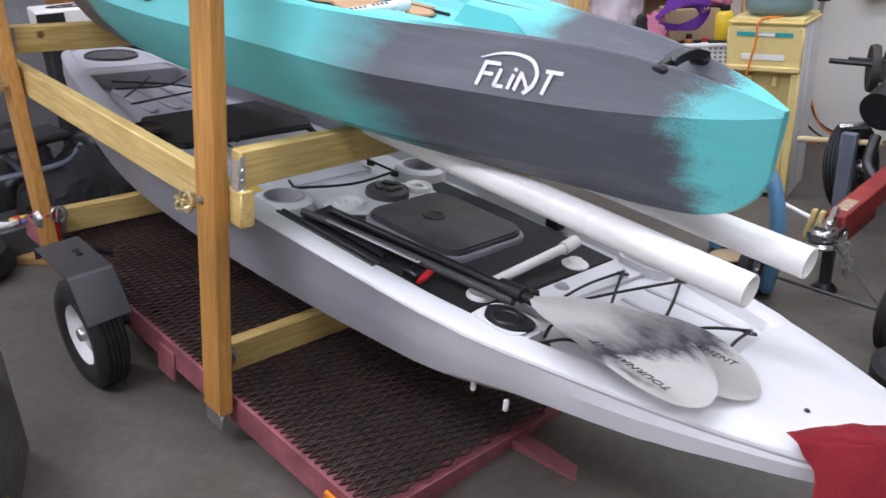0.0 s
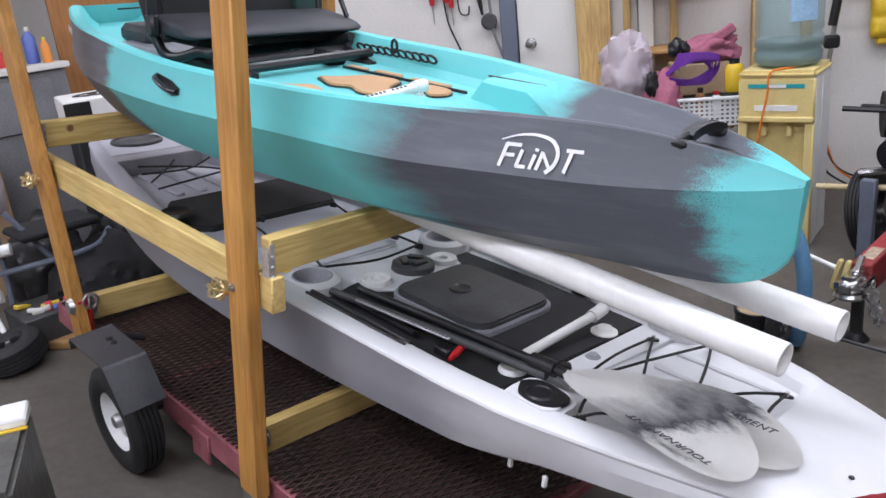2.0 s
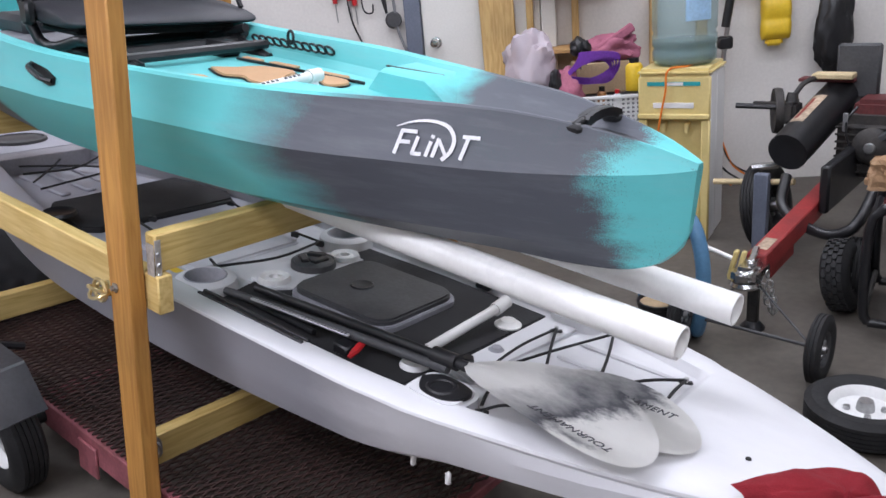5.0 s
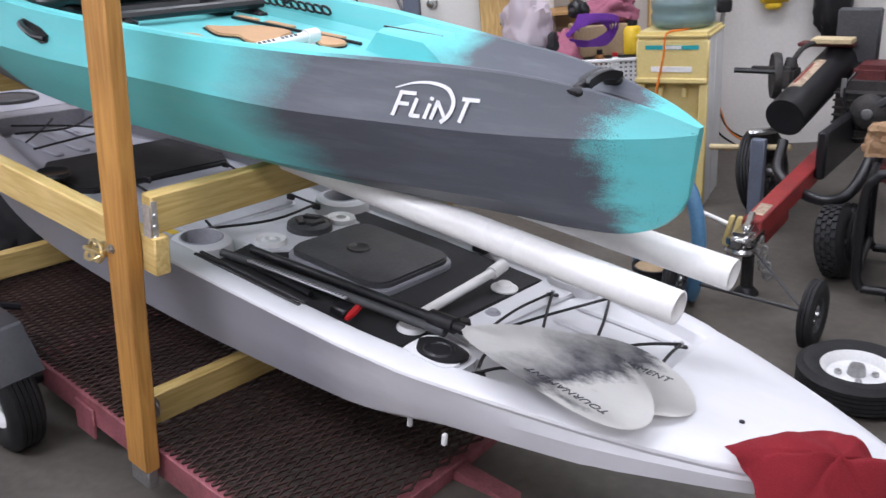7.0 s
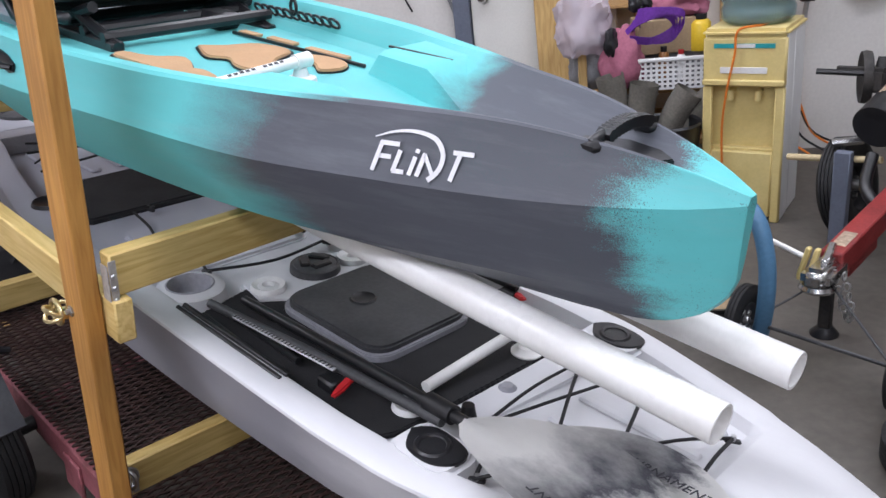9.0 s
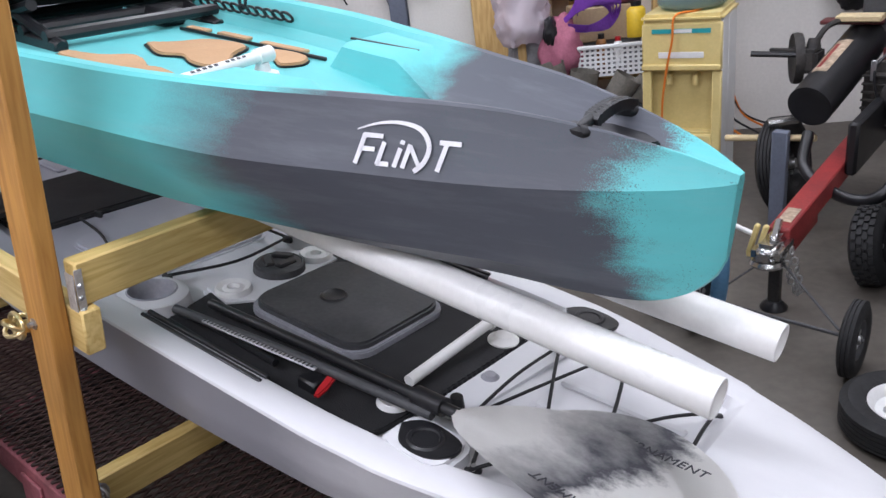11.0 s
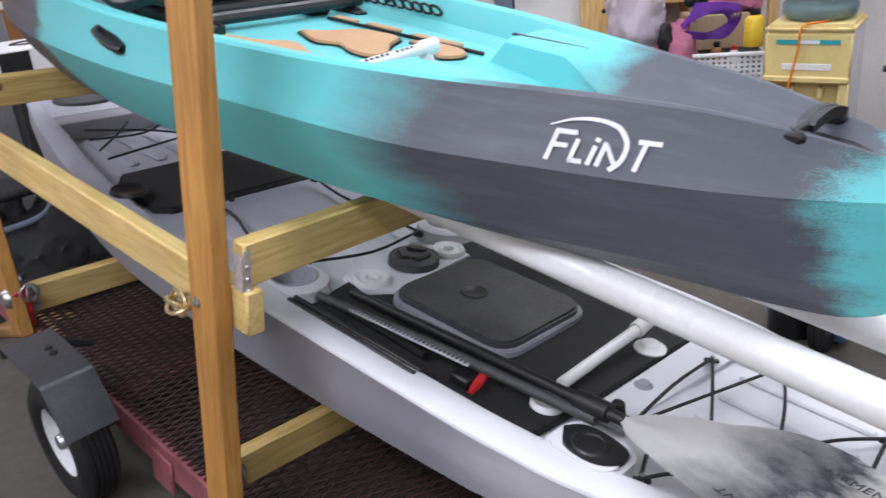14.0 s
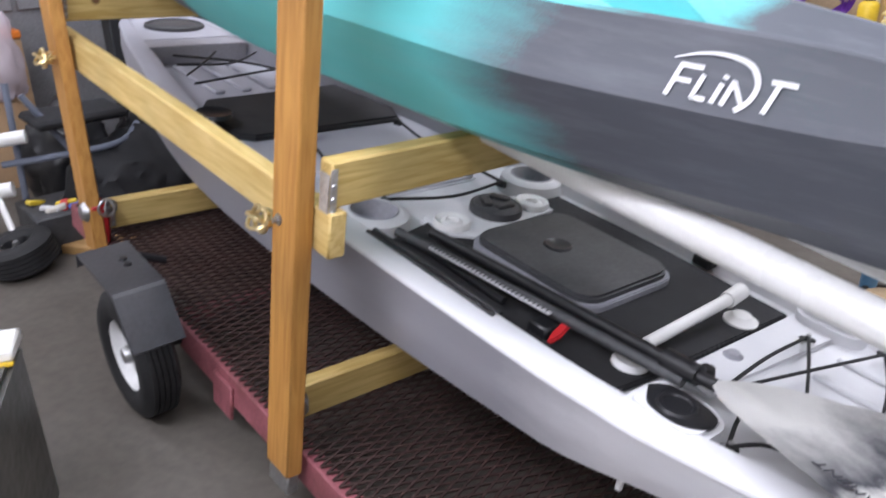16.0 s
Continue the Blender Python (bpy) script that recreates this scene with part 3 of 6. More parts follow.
for cu, cv in ((0.105, 0.18), (0.10, -0.09)):
    part("flush_cup", lathe([(0.012, 0.002), (0.016, 0.012), (0.028, 0.008), (0.042, 0.014), (0.046, 0.006), (0.046, 0.0)], n=28, m=pose(cu, cv, FL + 0.018)), M_WHITE, kayak, "white flush rod cup")
for cv in (-0.25, 0.285):
    part("cup_holder", lathe([(0.0, -0.043), (0.042, -0.043), (0.048, -0.036), (0.053, 0.0), (0.056, 0.004), (0.060, 0.002), (0.062, -0.045)], n=36, m=pose(0.0, cv, 0.0)), M_GREYP, kayak, "moulded grey cup holder")
    part("cup_shoulder", lathe([(0.058, 0.002), (0.07, 0.001), (0.084, -0.008), (0.09, -0.046)], n=36, m=pose(0.0, cv, 0.0)), M_HULL, kayak)
part("warning_label", box((-0.13, -0.29, -0.0055), (-0.08, -0.265, -0.005), 0), M_YELLOW, kayak, "small yellow warning label")
# rod holder of white pipe
part("rod_holder", tube([(0.70, -0.12, FL + 0.03), (0.705, 0.16, FL + 0.055)], 0.013, n=14), M_PVC, kayak, "white pipe rod holder")
part("rod_holder_tee", tube([(0.704, 0.145, FL + 0.052), (0.705, 0.195, FL + 0.062)], 0.018, n=14), M_PVC, kayak)
part("rod_holder_base", lathe([(0.0, 0.016), (0.02, 0.016), (0.028, 0.006), (0.036, 0.004), (0.036, 0.0)], n=24, m=pose(0.735, 0.165, FL + 0.012)), M_PVC, kayak)
part("flush_cup", lathe([(0.0, 0.004), (0.018, 0.006), (0.03, 0.012), (0.036, 0.004), (0.036, 0)], n=24, m=pose(0.71, -0.175, FL + 0.012)), M_WHITE, kayak)
part("drain_plug", lathe([(0.0, 0.008), (0.012, 0.008), (0.017, 0.002), (0.02, 0.0)], n=18, m=pose(0.81, 0.01, -0.022)), M_GREYP, kayak)
# gear tracks on both sides
for v, u0, u1 in ((-0.325, 0.09, 0.50), (0.345, 0.2, 0.56)):
    bm = box((u0, v - 0.014, -0.005), (u1, v - 0.004, 0.008), 0.002)
    box((u0, v + 0.004, -0.005), (u1, v + 0.014, 0.008), 0.002, bm=bm)
    box((u0, v - 0.014, -0.006), (u1, v + 0.014, 0.002), 0, bm=bm)
    part("gear_track", bm, M_BLACK, kayak, "black gear track")
for u, v, turn in ((0.59, -0.245, 100), (0.58, 0.325, -35)):
    part("cam_lever", outline_slab([(-0.034, -0.006), (-0.01, -0.011), (0.03, -0.009), (0.036, 0.0), (0.03, 0.009), (-0.01, 0.009), (-0.034, 0.004)], 0.0, 0.008, 0.003, m=pose(u, v, -0.012, 0, -14, turn)), M_RED, kayak, "red cam lever")
    part("lever_base", box((-0.03, -0.02, -0.02), (0.02, 0.02, 0.008), 0.005, m=pose(u - 0.035, v - 0.0, -0.016)), M_BLACK, kayak)
# carrying handles
for v in (-0.265, 0.315):
    hb = part("side_pad", outline_slab(rounded(0.79, v - 0.06, 0.94, v + 0.06, 0.04), -0.03, 0.006, 0.01), M_HULL, kayak, "raised white handle pad")
    part("handle_recess", outline_slab([(p.x, p.y) for p in curve_pts([(0.80, v + 0.01, 0), (0.83, v + 0.042, 0), (0.88, v + 0.045, 0), (0.925, v + 0.03, 0), (0.93, v - 0.01, 0), (0.895, v - 0.04, 0), (0.835, v - 0.036, 0), (0.80, v + 0.01, 0)], 5)[:-1]], 0.002, 0.0095, 0.002), M_BLACK, kayak, "black recessed handle")
    part("handle_cup", lathe([(0.0, -0.004), (0.022, -0.003), (0.026, 0.003), (0.032, 0.004), (0.036, 0.0)], n=24, m=pose(0.866, v, 0.0095)), M_BLACK, kayak)
# ribs in the bow well
for v in (-0.1, 0.0, 0.1, 0.2):
    part("deck_rib", box((0.93, v - 0.012, -0.034), (1.2, v + 0.012, -0.022), 0.005, m=pose(0, 0, 0.002, 0, 0, 0)), M_HULL, kayak)
part("well_step", outline_slab([(0.775, -0.13), (0.86, -0.15), (0.9, 0.3), (0.785, 0.3)], FL, -0.022, 0.008), M_HULL, kayak)
# shock cord over the bow well
EYES = [(0.865, 0.192), (0.985, 0.272), (1.222, 0.178), (0.965, -0.255), (1.11, -0.2), (0.87, -0.13)]
for u, v in EYES[:4]:
    e = part("pad_eye", box((-0.016, -0.007, 0), (0.016, 0.007, 0.007), 0.003, m=pose(u, v, -0.018 if v < 0.25 else -0.012, 0, 0, 30)), M_BLACK, kayak)
    part("eye_bolt", lathe([(0, 0.012), (0.005, 0.012), (0.006, 0.0)], n=10, m=pose(u, v, -0.014)), M_STEEL, e)
for line in ([(0.865, 0.192), (0.868, 0.02), (0.872, -0.13)], [(0.865, 0.192), (0.93, 0.06), (1.0, -0.08)], [(0.985, 0.272), (0.93, 0.03), (0.872, -0.14)],
             [(0.985, 0.272), (1.05, 0.12), (1.10, -0.03)], [(1.222, 0.178), (1.16, 0.08), (1.08, -0.04)], [(1.222, 0.178), (1.232, 0.08), (1.24, -0.01)],
             [(0.965, -0.262), (0.945, -0.21), (0.93, -0.16)], [(0.965, -0.262), (1.0, -0.225), (1.03, -0.19)]):
    part("shock_cord", tube(curve_pts([(u, v, -0.008 + (0.012 if i == 1 else 0)) for i, (u, v) in enumerate(line)], 4), 0.0038, n=6), M_CORD, kayak, "taut black shock cord")
# cords and pads behind the beam
for line in ([(-0.06, -0.17), (0.0, 0.0), (-0.02, 0.19)], [(-0.06, -0.17), (-0.12, -0.15)], [(-0.02, 0.19), (-0.14, 0.19), (-0.37, 0.2), (-0.55, 0.24)],
             [(-0.56, -0.2), (-0.57, -0.06), (-0.55, 0.24)], [(-0.56, -0.12), (-0.42, -0.14), (-0.3, -0.18)], [(-1.5, 0.1), (-1.35, -0.02), (-1.2, -0.16)],
             [(-1.42, 0.22), (-1.3, 0.05), (-1.33, -0.14)], [(-1.2, 0.24), (-1.15, 0.02), (-1.1, -0.18)], [(-1.45, -0.1), (-1.3, 0.1), (-1.12, 0.2)]):
    part("shock_cord", tube(curve_pts([(u, v, FL + 0.035) for u, v in line], 4), 0.0042, n=6), M_CORD, kayak, "taut black shock cord")
for u, v in ((-0.06, -0.17), (-0.02, 0.19), (-0.55, 0.24), (-0.57, -0.06), (-0.14, 0.19)):
    part("pad_eye", box((-0.014, -0.006, 0), (0.014, 0.006, 0.02), 0.003, m=pose(u, v, FL + 0.018, 0, 0, 20)), M_BLACK, kayak)
slab("seat_mat", [(-0.98, -0.2), (-0.9, -0.25), (-0.66, -0.26), (-0.62, -0.22), (-0.62, 0.3), (-0.7, 0.34), (-1.0, 0.3)], FL, FL + 0.02, M_FOAM, kayak, "black foam standing mat", bevel=0.006)
slab("tank_wall", [(-1.56, -0.17), (-1.46, -0.19), (-1.46, 0.2), (-1.56, 0.18)], FL, 0.018, M_GREYP, kayak, "grey wall of the rear well")
for v in (-0.1, 0.0, 0.1):
    part("deck_rib", box((-1.42, v - 0.02, FL - 0.004), (-1.08, v + 0.02, FL + 0.01), 0.006), M_HULL, kayak)
slab("floor_panel", rounded(-0.5, -0.2, -0.12, 0.22, 0.05), FL - 0.002, FL + 0.012, M_HULL, kayak, "white raised floor panel", bevel=0.008)
part("stern_hatch", lathe([(0.0, 0.012), (0.09, 0.012), (0.1, 0.008), (0.105, 0.016), (0.115, 0.012), (0.117, 0)], n=40, m=pose(-1.73, 0.03, 0.022) @ Matrix.Diagonal((0.75, 1, 1, 1))), M_DARKGREY, kayak, "oval black stern hatch")
part("round_port", lathe([(0.0, 0.006), (0.04, 0.006), (0.05, 0.012), (0.055, 0)], n=30, m=pose(-0.74, -0.29, 0.005)), M_BLACK, kayak, "round black rod port")
# bow: carrying loop
part("bow_loop", tube(curve_pts([(1.70, -0.03, 0.0), (1.72, -0.035, 0.03), (1.77, -0.01, 0.035), (1.78, 0.02, 0.0)], 6), 0.009, n=8), M_BLACK, kayak, "black bow carrying loop")
part("deck_rivet", lathe([(0, 0.004), (0.005, 0.003), (0.006, 0)], n=10, m=pose(1.45, -0.06, 0.008)), M_BLACK, kayak)
for u in (0.82, 0.92):
    part("scupper_bolt", box((u - 0.006, -0.30, -0.195), (u + 0.006, -0.288, -0.165), 0.003), M_WHITE, kayak)
# ---- the towel ----
towel = thing("shop_towel", "crumpled red cotton shop towel on the kayak bow", "towel")
bm = bmesh.new()
rim = curve_pts([(1.462, -0.19, 0), (1.50, -0.11, 0), (1.545, -0.03, 0), (1.60, 0.01, 0), (1.65, 0.005, 0), (1.685, -0.03, 0), (1.74, -0.005, 0), (1.81, -0.05, 0), (1.79, -0.12, 0), (1.71, -0.13, 0), (1.68, -0.21, 0), (1.62, -0.285, 0), (1.565, -0.27, 0), (1.535, -0.205, 0), (1.50, -0.195, 0), (1.462, -0.19, 0)], 8)[:-1]
hub = Vector((1.63, -0.095, 0))
rows_, NK = [], 18
for k in range(1, NK + 1):
    f = k / NK
    row = []
    for q, e in enumerate(rim):
        p = hub + (e - hub) * f
        fold = 0.022 * abs(math.sin(math.pi * 5 * q / len(rim) + 1.1 * f)) * (0.35 + 0.65 * f)
        h_ = 0.016 + 0.026 * (1 - f * f) + fold * (1.1 - 0.6 * f) + 0.016 * noise.noise((p.x * 16, p.y * 16, 2.0)) * (1 - f ** 6) + 0.003 * noise.noise((p.x * 45, p.y * 45, 5.0))
        drop = max(0.0, abs(p.y - KC) - smooth_interp(min(p.x, 1.785), LOWER, 1)) * 1.3
        row.append(bm.verts.new((p.x, p.y, max(0.010, h_) - drop)))
    rows_.append(row)
top = bm.verts.new((hub.x, hub.y, 0.05))
for q in range(len(rim)):
    r_ = (q + 1) % len(rim)
    bm.faces.new((top, rows_[0][q], rows_[0][r_]))
    for k in range(NK - 1):
        bm.faces.new((rows_[k][q], rows_[k + 1][q], rows_[k + 1][r_], rows_[k][r_]))
bmesh.ops.solidify(bm, geom=bm.faces, thickness=0.003)
part("cloth", bm, M_CLOTH, towel, smooth=60)

# ---- the paddle taken apart, lying on the mat ----
paddle = thing("kayak_paddle", "two-piece paddle with black shafts and smoky white blades", "paddle")


def blade(m, name):
    """A spoon blade: long oval, dished, with a spine."""
    L, Wd, nu, nv = 0.44, 0.235, 26, 10
    t = bmesh.new()
    g = []
    for i in range(nu + 1):
        x = 1 - (1 - i / nu) ** 1.7
        half = Wd / 2 * (math.sqrt(max(0.0, 1 - ((x - 0.62) / 0.38) ** 2)) if x > 0.62 else 0.12 + 0.88 * math.sin(math.pi / 2 * x / 0.62) ** 0.7)
        half = max(half, 0.004)
        row = []
        for j in range(nv + 1):
            y = (j / nv * 2 - 1)
            z = 0.018 * y * y * math.sin(math.pi * x) - 0.03 * (x - 0.5) ** 2 + 0.006 * math.exp(-(y * 5) ** 2) * (1 - x)
            row.append(t.verts.new((L * x, half * y + 0.018 * math.sin(math.pi * x), z)))
        g.append(row)
    for i in range(nu):
        for j in range(nv):
            t.faces.new((g[i][j], g[i + 1][j], g[i + 1][j + 1], g[i][j + 1]))
    bmesh.ops.solidify(t, geom=t.faces, thickness=0.004)
    ob = part(name, t, M_BLADE, paddle, "smoky white and black spoon blade", smooth=60)
    ob.matrix_basis = m
    return ob


b1 = blade(pose(0.90, -0.222, 0.066, 0, 2.5, -3), "blade")
b2 = blade(pose(0.94, -0.19, 0.030, 0, 1.0, 13), "blade")
writing("TOURNAMENT", 0.024, pose(0.295, -0.052, 0.0125, 6, 0, 178), M_INK, b1, "lettering", shear=0.3, spacing=1.05, widen=1.1)
writing("TOURNAMENT", 0.024, pose(0.285, 0.058, 0.0125, 6, 0, -11), M_INK, b2, "lettering", shear=0.3, spacing=1.05, widen=1.1)
sh = part("shaft", tube([(0.14, -0.185, -0.012), (0.5, -0.19, 0.012), (0.92, -0.21, 0.046)], 0.0115, n=14), M_BLACK, paddle, "black shaft")
part("collar", tube([(0.79, -0.203, 0.036), (0.86, -0.206, 0.041)], 0.019, n=14), M_BLACK, sh)
part("shaft", tube([(0.10, -0.255, -0.012), (0.45, -0.225, 0.0), (0.84, -0.215, 0.02)], 0.011, n=14), M_DARKGREY, paddle, "black shaft")
sc = part("ferrule", box((0.21, -0.262, 0.010), (0.54, -0.250, 0.016), 0.002, m=pose(0, 0, 0, 0, 0, 0) @ pose(0.0, -0.035, 0.0, 0, 0, 5)), M_SILVER, paddle, "silver strip with length marks")
for k in range(30):
    part("length_mark", box((0.215 + 0.0108 * k, -0.261, 0.016), (0.219 + 0.0108 * k, -0.251, 0.0166), 0, m=pose(0.0, -0.035, 0.0, 0, 0, 5)), M_BLACK, sc)
part("tip_stop", lathe([(0, 0.03), (0.012, 0.03), (0.018, 0.0)], n=14, m=pose(0.845, -0.15, 0.0)), M_BLACK, paddle)
for v0 in (-0.29, -0.235):
    part("rod", tube([(0.13, v0, -0.02), (0.45, v0 - 0.02, -0.012)], 0.008, n=8), M_BLACK, paddle)

# ---- pipes that the upper boat lies on ----
for k, (u1, v1, w1, v0) in enumerate(((1.31, -0.123, 0.222, -0.12), (1.33, 0.092, 0.229, 0.09))):
    p = thing("pvc_pipe", "long white plastic pipe bunk under the upper kayak", "pipe", group="pipe bunks")
    a, b = Vector((-1.35, v0, 0.30)), Vector((u1, v1, w1))
    mm = at(a, b - a)
    Lp = (b - a).length
    part("tube", lathe([(0.029, 0.0), (0.034, 0.0), (0.034, Lp - 0.002), (0.033, Lp), (0.029, Lp), (0.0285, Lp - 0.001), (0.0285, 0.0)], n=32, m=mm), M_PVC, p, smooth=50)

# ---- details of the upper boat ----
scoop = at((-0.37, FC - 0.4255, 0.535), (0, -1, 0.2), up=(0, 0, 1)) @ Matrix.Diagonal((0.85, 0.85, 1, 1))
hh = part("side_handle", outline_slab([(-0.085, 0.03), (-0.06, 0.006), (-0.05, -0.018), (0.045, -0.034), (0.078, -0.026), (0.082, -0.004), (0.03, 0.014), (-0.04, 0.024)], 0, 0.004, 0.002, m=scoop), M_BLACK, flint, "black moulded side handle")
part("handle_grip", tube(curve_pts([(-0.07, 0.016, 0.004), (-0.04, 0.008, 0.02), (0.04, -0.012, 0.022), (0.07, -0.016, 0.004)], 5), 0.009, n=8, m=scoop), M_BLACK, hh)


def hull_point(u, s):
    """A place on the near upper side of the upper hull, s from knuckle (0) to sheer (1), and the outward normal."""
    K, kw, S, sw, keel, fl = f_at(u)
    p = Vector((u, FC - (K + (S - K) * s), kw + (sw - kw) * s))
    K2, kw2, S2, sw2 = f_at(u + 0.02)[:4]
    q = Vector((u + 0.02, FC - (K2 + (S2 - K2) * s), kw2 + (sw2 - kw2) * s))
    along = (q - p).normalized()
    up = Vector((0, K - S, sw - kw)).normalized()
    nrm = along.cross(up).normalized()
    return p, along, up, nrm


p, along, up, nrm = hull_point(0.80, 0.38)
if nrm.y > 0:
    nrm = -nrm
up = nrm.cross(along)
DECAL = Matrix(((along.x, up.x, nrm.x, p.x), (along.y, up.y, nrm.y, p.y), (along.z, up.z, nrm.z, p.z), (0, 0, 0, 1))) @ pose(-0.012, -0.004, 0.0022, 0, 0, 0) @ Matrix.Diagonal((0.90, 0.92, 1, 1))
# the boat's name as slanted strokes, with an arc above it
decal = bmesh.new()


def stroke(a, b, w=0.0085, bend=None):
    d = Vector((b[0] - a[0], b[1] - a[1], 0))
    n_ = Vector((-d.y, d.x, 0)).normalized() * w / 2
    pts = [Vector((*a, 0)) - n_, Vector((*b, 0)) - n_, Vector((*b, 0)) + n_, Vector((*a, 0)) + n_]
    merge(outline_slab([(q.x, q.y) for q in pts], 0, 0.0008, 0), decal)


SL = 0.3
def st(x0, y0, x1, y1, w=0.0085):
    stroke((x0 + SL * y0, y0), (x1 + SL * y1, y1), w)
st(-0.092, -0.028, -0.092, 0.026); st(-0.094, 0.024, -0.056, 0.024); st(-0.092, 0.0, -0.064, 0.0)
st(-0.05, -0.026, -0.05, 0.014); st(-0.052, -0.024, -0.028, -0.024); st(-0.016, -0.028, -0.016, 0.006); st(-0.016, 0.013, -0.016, 0.02)
st(0.0, -0.028, 0.0, 0.014); st(0.0, 0.012, 0.031, -0.024, 0.0075)
st(0.066, -0.028, 0.066, 0.02); st(0.052, 0.022, 0.092, 0.022, 0.0085)
arc = [(p.x, p.y) for p in curve_pts([(-0.10, 0.033, 0), (-0.06, 0.046, 0), (-0.018, 0.050, 0), (0.02, 0.042, 0), (0.037, 0.022, 0), (0.039, 0.004, 0), (0.031, -0.016, 0), (0.014, -0.032, 0)], 4)]
for i, (a, b) in enumerate(zip(arc, arc[1:])):
    stroke(a, b, 0.0025 + 0.0065 * min(1, i / 12))
dl = part("name_decal", decal, M_LOGO, flint, "white slanted boat name with an arc", smooth=0)
dl.matrix_basis = DECAL
# bow handle
hd = part("bow_handle", tube(curve_pts([(1.03, -0.115, 0.580), (1.035, -0.09, 0.590), (1.04, -0.03, 0.601), (1.035, 0.02, 0.594), (1.03, 0.04, 0.582)], 6), 0.0095, n=10), M_BLACK, flint, "black rubber bow handle")
for k in range(14):
    y = -0.085 + 0.115 * k / 13
    part("grip_ridge", tube([(1.025, y, 0.599 - 2.6 * (y + 0.03) ** 2), (1.05, y, 0.599 - 2.6 * (y + 0.03) ** 2)], 0.0105, n=6), M_BLACK, hd)
part("handle_mount", box((1.005, -0.125, 0.566), (1.05, -0.095, 0.588), 0.008), M_BLACK, flint)
part("handle_mount", box((1.01, 0.02, 0.566), (1.055, 0.05, 0.59), 0.008), M_BLACK, flint)
part("handle_recess", outline_slab([(1.0, -0.08), (1.1, -0.065), (1.12, -0.02), (1.05, 0.03), (0.98, 0.0)], 0.53, 0.556, 0.002), M_BLACK, flint)
# floor pads
def pad(pts, w):
    cpts = [(q.x + FU, q.y + FV) for q in curve_pts([(u, v, 0) for u, v in pts + pts[:1]], 4)][:-1]
    o = slab("trim_line", [(x + 0.007 * (x - sum(c[0] for c in cpts) / len(cpts)) / 0.1, y + 0.007 * (y - sum(c[1] for c in cpts) / len(cpts)) / 0.1) for x, y in cpts], w, w + 0.003, M_BLACK, flint, "black edge of the floor pad")
    return slab("floor_pad", cpts, w + 0.003, w + 0.009, M_CORK, flint, "tan foam floor pad")
FW, FU, FV = 0.5178, 0.0, 0.0
pad([(-0.24, -0.035), (-0.19, 0.016), (-0.15, 0.09), (-0.03, 0.104), (0.025, 0.025), (0.085, -0.04), (0.075, -0.085), (0.01, -0.085), (-0.06, -0.058), (-0.12, -0.08)], FW)
pad([(-0.30, -0.205), (-0.20, -0.18), (-0.142, -0.132), (-0.076, -0.146), (-0.02, -0.172), (0.02, -0.164), (0.105, -0.182), (0.116, -0.217), (0.0, -0.24), (-0.125, -0.235), (-0.28, -0.24)], FW)
pad([(0.018, 0.096), (0.094, 0.125), (0.175, 0.118), (0.213, 0.071), (0.187, 0.027), (0.129, 0.056)], FW)
for u0, u1, v in ((-0.336, -0.25, 0.16), (-0.209, -0.09, 0.165), (-0.03, 0.13, 0.158)):
    part("floor_strip", box((u0, v - 0.012, FW), (u1, v + 0.012, FW + 0.008), 0.002), M_CORK, flint)
# raised side shelves forward of the footwell
for sd in (-1, 1):
    secs = []
    for q in range(17):
        u = 0.262 + 0.40 * q / 16
        K, kw, S, sw, keel, fl = f_at(u)
        lift = min(1.0, q / 2.0) * (1 - max(0.0, (q - 9) / 7.0))
        base = fl - 0.004 - 0.06 * min(1.0, max(0.0, (u - 0.30) / 0.28))
        top, inner = base + (sw - 0.010 - base) * lift, 0.140 - 0.050 * q / 16
        secs.append([(u, FC + sd * v, w) for v, w in ((S - 0.03, base - 0.02), (S - 0.026, top + 0.004 * lift), (S - 0.04, top + 0.003 * lift), (inner + 0.018, top), (inner, top - 0.008 * lift), (inner - 0.014, base - 0.02))])
    part("side_shelf", rings(secs), M_FLINT_IN, flint, "teal moulded side shelf", smooth=35)
part("foot_rail", box((-0.34, 0.130, FW), (0.224, 0.137, FW + 0.009), 0.002), M_BLACK, flint, "black floor rail")
for v in (-0.20, -0.175):
    part("foot_rail", box((0.12, v - 0.004, FW), (0.26, v + 0.004, FW + 0.010), 0.002, m=pose(0, -0.01, 0, 0, 0, 6)), M_BLACK, flint, "black floor rail")
ra, rb = Vector((0.243, -0.29, FW + 0.034)), Vector((0.22, -0.04, FW + 0.044))
rh = part("rod_holder", tube([ra, rb], 0.0125, n=14), M_PVC, flint, "white pipe rod holder with lettering")
part("rod_holder_cap", tube([ra + (rb - ra) * 0.9, rb + (rb - ra) * 0.06], 0.0175, n=14), M_PVC, flint)
part("rod_holder_foot", lathe([(0.0, 0.03), (0.014, 0.03), (0.018, 0.012), (0.034, 0.008), (0.036, 0.0)], n=18, m=pose(0.221, -0.05, FW)), M_WHITE, flint)
for k in range(9):
    q = ra + (rb - ra) * (0.2 + 0.06 * k + (0.06 if k > 4 else 0))
    part("writing_bar", box((-0.003, -0.0045, 0), (0.003, 0.0045, 0.0006), 0, m=pose(q.x + 0.006, q.y, q.z + 0.0112, 0, 28, 0)), M_INK, rh)
